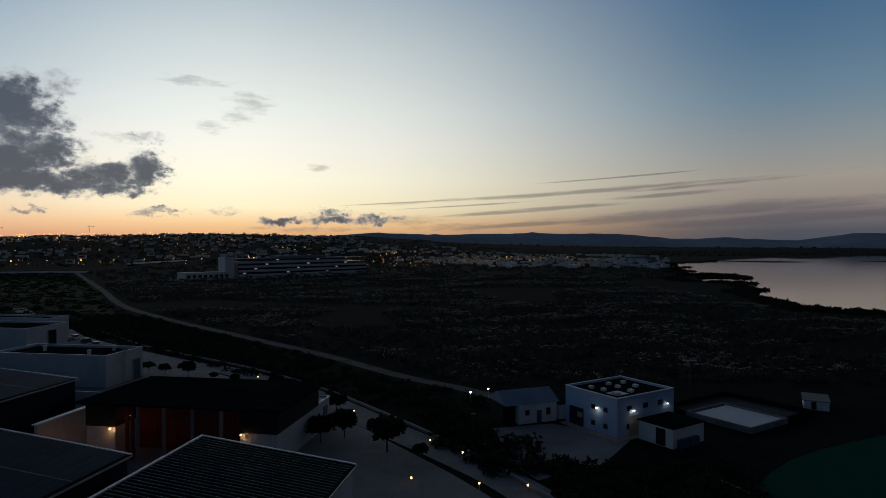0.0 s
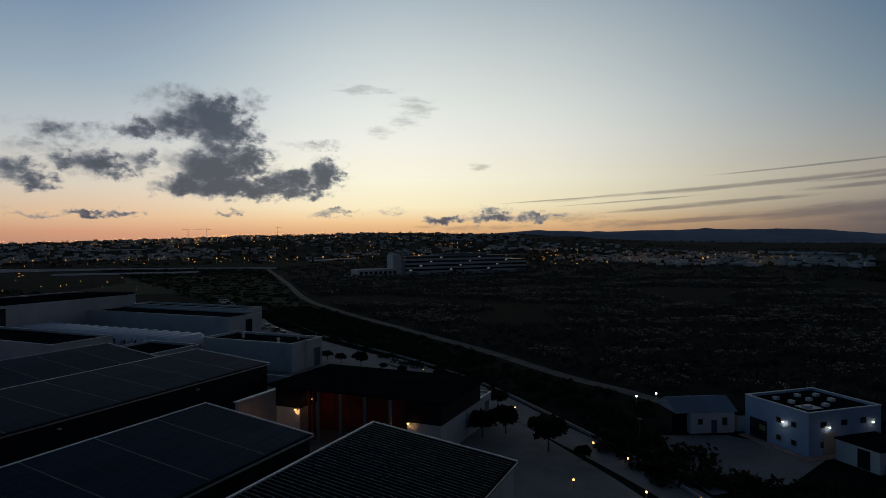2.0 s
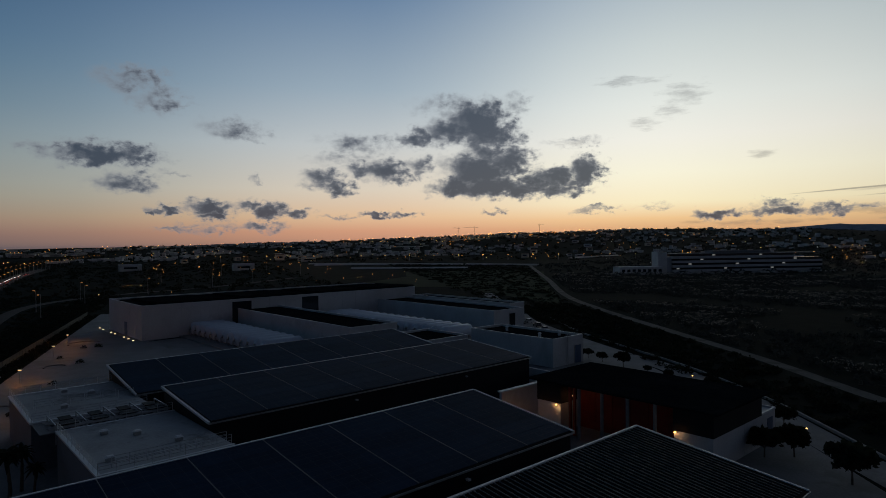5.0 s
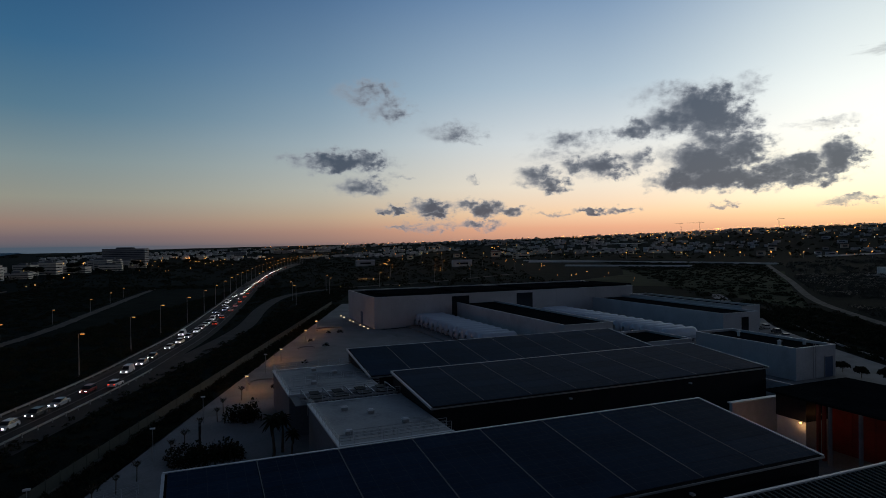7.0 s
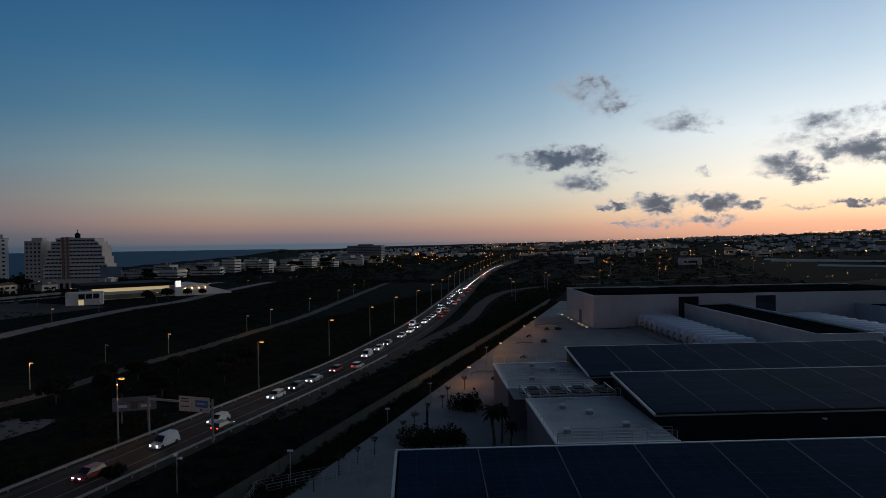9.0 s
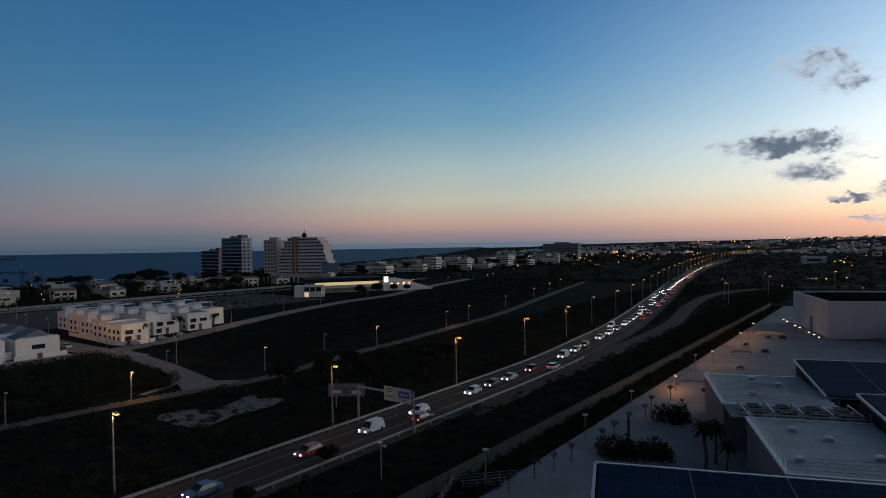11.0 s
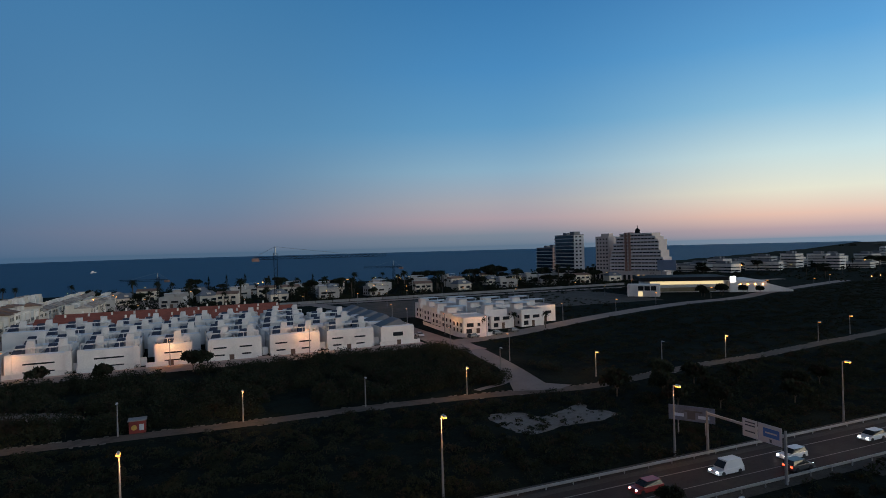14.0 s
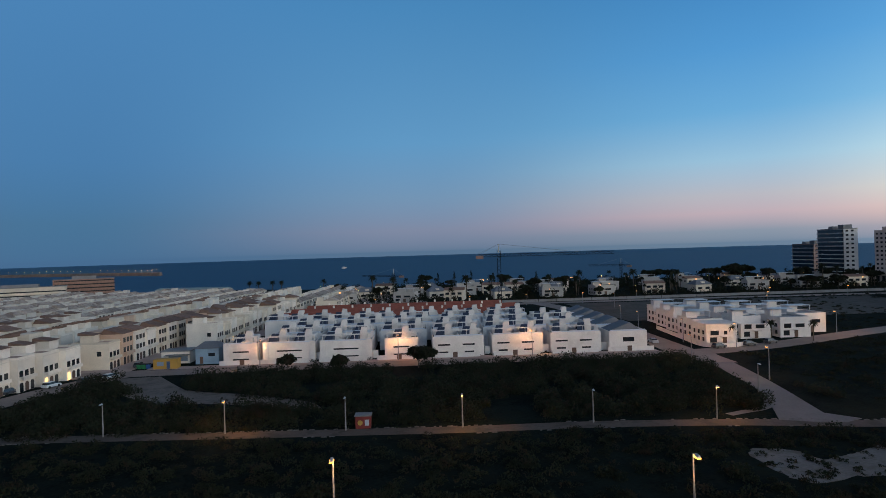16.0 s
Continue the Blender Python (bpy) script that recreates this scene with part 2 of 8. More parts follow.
def mat(name, rgb, rough=0.8, metal=0.0, vary=0.25, scale=1.0, bump=0.0, second=None, stain=None, per=0.0, spec=0.4, through_light=0.0):
    """A weathered surface: base colour with grain and broad stains. scale: size of the broad stains, 1 / metres."""
    m = bpy.data.materials.new(name)
    m.use_nodes = True
    N, L = m.node_tree.nodes, m.node_tree.links
    bsdf = N["Principled BSDF"]
    bsdf.inputs["Roughness"].default_value, bsdf.inputs["Metallic"].default_value = rough, metal
    bsdf.inputs["Specular IOR Level"].default_value = spec
    geo = N.new("ShaderNodeNewGeometry")

    def noise_tex(s, detail, rgh):
        n = N.new("ShaderNodeTexNoise")
        n.inputs["Scale"].default_value, n.inputs["Detail"].default_value, n.inputs["Roughness"].default_value = s, detail, rgh
        L.new(geo.outputs["Position"], n.inputs["Vector"])
        return n.outputs[0]

    def mixc(f, a, b):
        n = N.new("ShaderNodeMix")
        n.data_type = "RGBA"
        L.new(f, n.inputs[0])
        for i, v in ((6, a), (7, b)):
            if isinstance(v, tuple):
                n.inputs[i].default_value = v
            else:
                L.new(v, n.inputs[i])
        return n.outputs[2]

    def rng(f, a, b):
        n = N.new("ShaderNodeMapRange")
        n.interpolation_type = "SMOOTHSTEP"
        L.new(f, n.inputs[0])
        n.inputs[1].default_value, n.inputs[2].default_value = a, b
        return n.outputs[0]

    base = (*rgb, 1)
    dark = tuple(c * (1 - vary) for c in rgb) + (1,)
    light = tuple(min(1, c * (1 + vary * 0.6)) for c in rgb) + (1,)
    broad = noise_tex(scale * 0.35, 5, 0.6)
    fine = noise_tex(scale * 6, 4, 0.65)
    col = mixc(rng(fine, 0.3, 0.7), mixc(rng(broad, 0.35, 0.65), dark, base), mixc(rng(broad, 0.35, 0.65), base, light))
    if second:
        col = mixc(rng(noise_tex(scale * 0.9, 6, 0.62), 0.5, 0.62), col, (*second, 1))
    if stain:
        col = mixc(rng(noise_tex(scale * 0.15, 6, 0.7), 0.52, 0.66), col, (*stain, 1))
    if per:
        info = N.new("ShaderNodeObjectInfo")
        v = N.new("ShaderNodeMapRange")
        L.new(info.outputs["Random"], v.inputs[0])
        v.inputs[3].default_value, v.inputs[4].default_value = 1 - per, 1 + per
        hs = N.new("ShaderNodeHueSaturation")
        L.new(v.outputs[0], hs.inputs["Value"])
        L.new(col, hs.inputs["Color"])
        col = hs.outputs[0]
    L.new(col, bsdf.inputs["Base Color"])
    if bump:
        b = N.new("ShaderNodeBump")
        b.inputs["Strength"].default_value, b.inputs["Distance"].default_value = min(1.0, bump), 0.05
        L.new(fine, b.inputs["Height"])
        L.new(b.outputs[0], bsdf.inputs["Normal"])
    if through_light:
        # thin leaves let some light through
        tr, mx = N.new("ShaderNodeBsdfTranslucent"), N.new("ShaderNodeMixShader")
        L.new(col, tr.inputs["Color"])
        mx.inputs[0].default_value = through_light
        L.new(bsdf.outputs[0], mx.inputs[1])
        L.new(tr.outputs[0], mx.inputs[2])
        L.new(mx.outputs[0], N["Material Output"].inputs[0])
    return m


def glow(name, rgb, strength):
    m = bpy.data.materials.new(name)
    m.use_nodes = True
    b = m.node_tree.nodes["Principled BSDF"]
    b.inputs["Base Color"].default_value = (*rgb, 1)
    b.inputs["Emission Color"].default_value = (*rgb, 1)
    b.inputs["Emission Strength"].default_value = strength
    return m


def water_mat(name, rgb, rough, wave, strength, spec=0.5):
    m = bpy.data.materials.new(name)
    m.use_nodes = True
    N, L = m.node_tree.nodes, m.node_tree.links
    b = N["Principled BSDF"]
    b.inputs["Base Color"].default_value = (*rgb, 1)
    b.inputs["Roughness"].default_value = rough
    b.inputs["IOR"].default_value = 1.33
    b.inputs["Specular IOR Level"].default_value = spec
    geo = N.new("ShaderNodeNewGeometry")
    n = N.new("ShaderNodeTexNoise")
    n.inputs["Scale"].default_value, n.inputs["Detail"].default_value = wave, 6
    L.new(geo.outputs["Position"], n.inputs["Vector"])
    bp = N.new("ShaderNodeBump")
    bp.inputs["Strength"].default_value, bp.inputs["Distance"].default_value = strength, 1.0
    L.new(n.outputs[0], bp.inputs["Height"])
    L.new(bp.outputs[0], b.inputs["Normal"])
    return m


WHITE = mat("white_render", (0.73, 0.69, 0.655), 0.75, vary=0.14, scale=0.6, stain=(0.60, 0.56, 0.53), bump=0.1)
CREAM = mat("cream_render", (0.70, 0.60, 0.48), 0.8, vary=0.15, scale=0.6, per=0.12)
OCHRE = mat("ochre_render", (0.58, 0.40, 0.29), 0.8, vary=0.15, scale=0.6, per=0.1)
TOWNWHITE = mat("town_white", (0.74, 0.67, 0.585), 0.8, vary=0.16, scale=0.6, per=0.18)
PANELWALL = mat("precast_panel", (0.50, 0.50, 0.51), 0.8, vary=0.14, scale=0.4, stain=(0.40, 0.40, 0.41), bump=0.1)
BLUEWALL = mat("pale_blue_render", (0.33, 0.45, 0.64), 0.75, vary=0.14, scale=0.6, stain=(0.27, 0.37, 0.53))
DARKWALL = mat("dark_cladding", (0.014, 0.015, 0.018), 0.7, vary=0.2, scale=0.8, spec=0.15)
DARKROOF = mat("dark_membrane", (0.012, 0.014, 0.016), 0.95, vary=0.35, scale=0.5, stain=(0.022, 0.024, 0.026), spec=0.0)
SEAMROOF = mat("dark_metal_roof", (0.012, 0.014, 0.016), 0.85, 0.0, vary=0.3, scale=0.5, spec=0.02)
SOLAR = mat("solar_glass", (0.012, 0.029, 0.060), 0.5, 0.0, vary=0.3, scale=0.4, per=0.15, spec=0.008)


def module_lines(m, dim):
    """Thin paler joints between the modules of a solar panel."""
    N, L = m.node_tree.nodes, m.node_tree.links
    bsdf = N["Principled BSDF"]
    old = bsdf.inputs["Base Color"].links[0].from_socket
    co, br, mx = N.new("ShaderNodeTexCoord"), N.new("ShaderNodeTexBrick"), N.new("ShaderNodeMix")
    L.new(co.outputs["Object"], br.inputs["Vector"])
    br.offset = 0.0
    for k, v in (("Scale", 1.0), ("Mortar Size", 0.022), ("Mortar Smooth", 0.3), ("Brick Width", 1.66), ("Row Height", 0.99)):
        br.inputs[k].default_value = v
    mx.data_type = "RGBA"
    L.new(br.outputs["Fac"], mx.inputs[0])
    L.new(old, mx.inputs[6])
    mx.inputs[7].default_value = dim
    L.new(mx.outputs[2], bsdf.inputs["Base Color"])


module_lines(SOLAR, (0.05, 0.06, 0.085, 1))
TRIMWHITE = mat("pale_metal_trim", (0.60, 0.61, 0.63), 0.5, 0.1, vary=0.1)
GREYMETAL = mat("galvanised_steel", (0.38, 0.39, 0.40), 0.45, 0.7, vary=0.2, scale=2)
GLASS = mat("dark_window_glass", (0.02, 0.025, 0.03), 0.08, vary=0.1, spec=0.6)
BLUEDOOR = mat("blue_steel_door", (0.05, 0.09, 0.17), 0.5, vary=0.2)
REDSTEEL = mat("red_painted_steel", (0.20, 0.018, 0.010), 0.6, vary=0.35)
TANKWHITE = mat("white_glassfibre_vessel", (0.55, 0.60, 0.68), 0.4, vary=0.08)
CONCRETE = mat("concrete", (0.215, 0.215, 0.22), 0.9, vary=0.25, scale=0.5, stain=(0.155, 0.153, 0.152), bump=0.2)
PAVING = mat("grey_paving", (0.22, 0.22, 0.225), 0.9, vary=0.22, scale=0.4, stain=(0.17, 0.17, 0.17), bump=0.1)
ROOFDECK = mat("pale_gravel_roof", (0.36, 0.365, 0.375), 0.9, vary=0.22, scale=0.5, stain=(0.16, 0.165, 0.175))
ASPHALT = mat("asphalt", (0.040, 0.036, 0.034), 0.9, vary=0.3, scale=0.4, stain=(0.055, 0.05, 0.046), bump=0.2, spec=0.2)
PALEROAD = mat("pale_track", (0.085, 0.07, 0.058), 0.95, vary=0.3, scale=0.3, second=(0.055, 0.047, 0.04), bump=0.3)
# street asphalt whose pink tint paints in the glow of the lamps
STREET = mat("dusty_lamplit_asphalt", (0.25, 0.195, 0.17), 0.9, vary=0.25, scale=0.3, stain=(0.29, 0.22, 0.19))
PINKPAVE = mat("pinkish_paving", (0.40, 0.30, 0.26), 0.85, vary=0.2, scale=0.5)
PAINT = mat("white_road_paint", (0.20, 0.19, 0.18), 0.7, vary=0.4, scale=2)
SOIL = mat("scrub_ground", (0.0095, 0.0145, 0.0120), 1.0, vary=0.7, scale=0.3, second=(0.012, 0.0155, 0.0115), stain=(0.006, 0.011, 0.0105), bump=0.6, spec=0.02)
SAND = mat("bare_sandy_soil", (0.155, 0.148, 0.14), 0.97, vary=0.3, scale=0.3, second=(0.1, 0.09, 0.075), bump=0.4)
LEAF = mat("dark_foliage", (0.026, 0.032, 0.019), 0.9, vary=0.5, scale=0.5, second=(0.037, 0.030, 0.021), per=0.25, spec=0.1, through_light=0.3)
LEAFPALE = mat("olive_foliage", (0.038, 0.041, 0.024), 0.9, vary=0.5, scale=0.5, spec=0.12)
REED = mat("dry_reed", (0.066, 0.070, 0.066), 0.95, vary=0.5, scale=0.08, second=(0.038, 0.046, 0.043), spec=0.1, through_light=0.4)
PLUME = mat("reed_plume", (0.46, 0.41, 0.36), 0.95, vary=0.35, scale=0.1, through_light=0.4)
BARK = mat("bark", (0.10, 0.08, 0.06), 0.95, vary=0.4, scale=3)
TERRACOTTA = mat("terracotta_tile", (0.21, 0.125, 0.092), 0.9, vary=0.35, scale=1.5, per=0.25)
BRICK = mat("brown_brick", (0.32, 0.19, 0.145), 0.85, vary=0.3, scale=2)
BLUEROOF = mat("blue_grey_roof", (0.20, 0.25, 0.33), 0.6, vary=0.2, scale=0.6)
TYRE = mat("rubber", (0.02, 0.02, 0.02), 0.9)
# aerial haze over the distant hills is put into this pale blue-grey
HAZEHILL = mat("hazed_far_hill", (0.30, 0.33, 0.39), 1.0, vary=0.3, scale=0.004, spec=0.0)
SODIUM = glow("sodium_lamp", (1.0, 0.34, 0.04), 1.5)
WARMLAMP = glow("warm_lamp", (1.0, 0.48, 0.15), 5.0)
COLDLAMP = glow("cold_lamp", (0.9, 0.95, 1.0), 8.0)
HEADLIGHT = glow("headlight", (0.95, 0.94, 1.0), 6.0)
TAILLIGHT = glow("tail_light", (1.0, 0.05, 0.02), 2.5)
FARLAMP = glow("far_lamp", (1.0, 0.38, 0.08), 4.0)
LITSTRIP = glow("lit_shop_front", (1.0, 0.78, 0.42), 0.26)
LITWINDOW = glow("lit_window", (1.0, 0.62, 0.25), 0.4)
SEAWATER = water_mat("sea_water", (0.028, 0.095, 0.175), 0.55, 0.25, 0.9, 0.16)
LAKEWATER = water_mat("lake_water", (0.04, 0.045, 0.05), 0.05, 0.6, 0.02)

# ---------------------------------------------------------------- mesh tools


class Mesh:
    """Collects faces of one part."""

    def __init__(self, m=None):
        self.v, self.f, self.m = [], [], m or Matrix()

    def add(self, pts, faces):
        k = len(self.v)
        self.v += [tuple(self.m @ Vector(p)) for p in pts]
        self.f += [tuple(k + i for i in face) for face in faces]
        return self

    def box(self, x0, y0, z0, x1, y1, z1):
        x0, x1, y0, y1, z0, z1 = min(x0, x1), max(x0, x1), min(y0, y1), max(y0, y1), min(z0, z1), max(z0, z1)
        return self.add([(x0, y0, z0), (x1, y0, z0), (x1, y1, z0), (x0, y1, z0), (x0, y0, z1), (x1, y0, z1), (x1, y1, z1), (x0, y1, z1)],
                        [(0, 3, 2, 1), (4, 5, 6, 7), (0, 1, 5, 4), (1, 2, 6, 5), (2, 3, 7, 6), (3, 0, 4, 7)])

    def prism(self, poly, z0, z1):
        n = len(poly)
        pts = [(x, y, z0) for x, y in poly] + [(x, y, z1) for x, y in poly]
        return self.add(pts, [tuple(range(n))[::-1], tuple(range(n, 2 * n))] + [(i, (i + 1) % n, n + (i + 1) % n, n + i) for i in range(n)])

    def hexa(self, low, high):
        """Eight corners: a quadrilateral below and one above, any shape."""
        return self.add(list(low) + list(high), [(0, 3, 2, 1), (4, 5, 6, 7), (0, 1, 5, 4), (1, 2, 6, 5), (2, 3, 7, 6), (3, 0, 4, 7)])

    def tube(self, p, q, r, n=6, r2=None):
        p, q = Vector(p), Vector(q)
        turn = (q - p).to_track_quat("Z", "Y")
        r2 = r if r2 is None else r2
        ring = [Vector((math.cos(6.28318 * i / n), math.sin(6.28318 * i / n), 0)) for i in range(n)]
        pts = [p + turn @ (w * r) for w in ring] + [q + turn @ (w * r2) for w in ring]
        return self.add(pts, [tuple(range(n))[::-1], tuple(range(n, 2 * n))] + [(i, (i + 1) % n, n + (i + 1) % n, n + i) for i in range(n)])

    def ball(self, c, r, squash=1.0, n=8, rings=5):
        pts, faces = [(c[0], c[1], c[2] - r * squash)], []
        for j in range(1, rings):
            a = math.pi * j / rings
            pts += [(c[0] + r * math.sin(a) * math.cos(6.28318 * i / n), c[1] + r * math.sin(a) * math.sin(6.28318 * i / n), c[2] - r * squash * math.cos(a)) for i in range(n)]
        pts.append((c[0], c[1], c[2] + r * squash))
        for i in range(n):
            faces.append((0, 1 + (i + 1) % n, 1 + i))
            for j in range(rings - 2):
                a, b = 1 + j * n + i, 1 + j * n + (i + 1) % n
                faces.append((a, b, b + n, a + n))
            faces.append((1 + (rings - 2) * n + i, 1 + (rings - 2) * n + (i + 1) % n, len(pts) - 1))
        return self.add(pts, faces)

    def strip(self, pts, width, z, thick=0.0):
        """A flat band along a plan line; width may be a function of the step 0 to 1."""
        left, right = [], []
        for i, (x, y) in enumerate(pts):
            ax, ay = pts[max(i - 1, 0)]
            bx, by = pts[min(i + 1, len(pts) - 1)]
            d = Vector((bx - ax, by - ay)).normalized()
            w = (width(i / (len(pts) - 1)) if callable(width) else width) / 2
            left.append((x - d.y * w, y + d.x * w, z))
            right.append((x + d.y * w, y - d.x * w, z))
        n = len(pts)
        return self.add(left + right, [(i, n + i, n + i + 1, i + 1) for i in range(n - 1)])

    def data(self, name):
        me = bpy.data.meshes.new(name)
        me.from_pydata(self.v, [], self.f)
        me.update()
        return me


def part(name, bm, material, parent=None, label=""):
    """Links a Mesh as one mesh object under a thing or a part."""
    me = bm.data(name)
    me.materials.append(material)
    ob = new(name, me)
    if parent:
        ob.parent = parent
    return tagged(ob, label)


def thing(name, label, category, m=None, group="", kind=""):
    ob = new(name)
    ob.empty_display_size = 0.5
    if m is not None:
        ob.matrix_basis = m
    return tagged(ob, label, category, group, kind)


def solid(name, bm, material, label, category, m=None, group="", kind=""):
    ob = part(name, bm, material)
    if m is not None:
        ob.matrix_basis = m
    return tagged(ob, label, category, group, kind)


def piece(name, me, parent, m):
    """One of many alike pieces that share a mesh."""
    ob = new(name, me)
    ob.parent = parent
    ob.matrix_basis = m
    return ob


def smooth(bm_ob):
    for p in bm_ob.data.polygons:
        p.use_smooth = True
    return bm_ob


def at(x, y, z=0.0, turn=0.0):
    return pose(x, y, z, 0, 0, turn)


# plan frames: the plant's axes and the coast road's axes
PLANT = pose(0, 0, 0, 0, 0, 81)
ROAD = pose(0, 0, 0, 0, 0, 150.6)


def road_xy(p, q):
    w = ROAD @ Vector((p, q, 0))
    return w.x, w.y


def plant_xy(u, w):
    v = PLANT @ Vector((u, w, 0))
    return v.x, v.y


rnd = random.Random(7)

# ---------------------------------------------------------------- land, water, roads


def step(a, b, x):
    t = min(1.0, max(0.0, (x - a) / (b - a)))
    return t * t * (3 - 2 * t)


def ramp(x, pts):
    for (a, va), (b, vb) in zip(pts, pts[1:]):
        if x <= b:
            t = min(1, max(0, (x - a) / (b - a)))
            return va + (vb - va) * t
    return pts[-1][1]


HILL = [(-60, 12), (-36, 14), (-20, 20), (-8, 30), (0, 44), (8, 62), (20, 71), (33, 60), (45, 44), (60, 28), (72, 18), (82, 8), (90, 0), (105, 0)]


COAST = [(-4900, -720), (-100, -700), (0, -665), (91, -628), (170, -570), (245, -512), (400, -428), (516, -372), (600, -345), (900, -312), (1200, -286), (1750, -245), (2300, -190), (3300, 0), (4900, 260)]


def land(x, y):
    """Height of the ground: flat near, a low hill under the inland town, the shore to the south."""
    r, yaw = math.hypot(x, y), math.degrees(math.atan2(-x, y))
    z = 0.0
    if -70 < yaw < 110:
        near = ramp(yaw, [(-10, 1900), (2, 950)])
        z += ramp(yaw, HILL) * step(near, near + 1350, r)
        z += 4 * noise.noise((x * 0.004, y * 0.004, 3)) * step(900, 1600, r) * step(100, 70, yaw)
    z -= 9 * step(0, -60, y - ramp(-x, COAST))
    return z


gm = Mesh()
RINGS = [0, 30, 60, 100, 150, 220, 300, 400, 520, 560, 600, 640, 680, 720, 780, 860, 950, 1050, 1150, 1250, 1350, 1450, 1550, 1650, 1750, 1850, 1950, 2050, 2150, 2250, 2350, 2500, 2800, 3300, 3900, 4900]
STEPS = 240
pts = []
for r in RINGS:
    for k in range(STEPS):
        a = 2 * math.pi * k / STEPS
        x, y = r * math.cos(a), r * math.sin(a)
        pts.append((x, y, land(x, y)))
gm.add(pts, [(i * STEPS + k, (i + 1) * STEPS + k, (i + 1) * STEPS + (k + 1) % STEPS, i * STEPS + (k + 1) % STEPS) for i in range(len(RINGS) - 1) for k in range(STEPS)])
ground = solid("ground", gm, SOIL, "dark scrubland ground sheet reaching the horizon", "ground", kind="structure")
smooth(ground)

# far hills behind the inland plain, as a ridge with real depth
fm = Mesh()
ridge = []
for k in range(141):
    yaw = -75 + k * 0.75
    a = radians(yaw)
    lift = ramp(yaw, [(-75, 60), (-50, 90), (-34, 96), (-30, 62), (-20, 78), (-16, 108), (-8, 116), (0, 104), (6, 118), (14, 84), (22, 50), (30, 0)])
    lift += 16 * noise.noise((yaw * 0.22, 1, 5)) + 7 * noise.noise((yaw * 0.9, 4, 5))
    for r, f in ((3000, -0.02), (3500, 0.25), (4000, 0.7), (4300, 1.0), (4600, 0.6), (4850, 0.0)):
        ridge.append((-math.sin(a) * r, math.cos(a) * r, max(lift, 0) * f - (2 if f <= 0 else 0)))
fm.add(ridge, [(6 * k + j, 6 * k + j + 1, 6 * k + j + 7, 6 * k + j + 6) for k in range(140) for j in range(5)])
smooth(solid("far_hills", fm, HAZEHILL, "low hills on the inland horizon, tinted with blue-grey haze", "hills", kind="structure"))

sm = Mesh()
sm.add([(-4900, -4900, -3), (4900, -4900, -3), (4900, -250, -3), (-4900, -250, -3)], [(0, 1, 2, 3)])
solid("sea", sm, SEAWATER, "calm dark blue sea reaching the horizon", "sea", kind="structure")

# the lagoon, with a ragged reedy shore
shore = [(430, 90), (310, 185), (200, 258), (181, 284), (170, 300), (172, 345), (214, 412), (238, 470), (206, 512), (212, 554), (264, 566), (283, 608), (256, 650), (262, 690), (305, 800), (368, 984), (500, 1130), (676, 1344), (1205, 1669), (1900, 1900), (2300, 1200), (1600, 300)]
edge = []
for (ax, ay), (bx, by) in zip(shore, shore[1:] + shore[:1]):
    n = 14
    for k in range(n):
        t = k / n
        x, y = ax + (bx - ax) * t, ay + (by - ay) * t
        w = 0.022 * math.hypot(x, y)
        edge.append((x + w * noise.noise((x * 0.02, y * 0.02, 1)) + 0.4 * w * noise.noise((x * 0.09, y * 0.09, 7)), y + 2.2 * w * noise.noise((x * 0.02, y * 0.02, 9)) + 0.9 * w * noise.noise((x * 0.09, y * 0.09, 11))))
lm = Mesh()
lm.add([(x, y, 0.25) for x, y in edge], [tuple(range(len(edge)))])
solid("water", lm, LAKEWATER, "still grey-pink lagoon reflecting the evening sky", "lagoon", kind="structure")

# motorway along the coast, in the road's own frame


def bend(pts, n=8):
    """A smooth line through plan points."""
    out = []
    for i in range(len(pts) - 1):
        p0, p1, p2, p3 = (Vector(pts[max(0, min(len(pts) - 1, j))]) for j in (i - 1, i, i + 1, i + 2))
        for k in range(n):
            t = k / n
            out.append(tuple(0.5 * (2 * p1 + (p2 - p0) * t + (2 * p0 - 5 * p1 + 4 * p2 - p3) * t * t + (3 * p1 - p0 - 3 * p2 + p3) * t ** 3)))
    return out + [tuple(pts[-1])]


HIGHWAY = bend([(-300, 69.6), (-150, 69.6), (-40, 69.6), (60, 69.6), (130, 70), (170, 73.5), (220, 80), (320, 99), (480, 131), (740, 172), (1100, 201), (1700, 208), (2300, 180)], 10)


def offset(line, d):
    out = []
    for i, (x, y) in enumerate(line):
        ax, ay = line[max(i - 1, 0)]
        bx, by = line[min(i + 1, len(line) - 1)]
        w = Vector((bx - ax, by - ay)).normalized()
        out.append((x - w.y * d, y + w.x * d))
    return out


def road_piece(name, line, width, z, material, label, category, kind="structure"):
    m = Mesh(ROAD)
    m.strip(line, width, z)
    return solid(name, m, material, label, category, kind=kind)


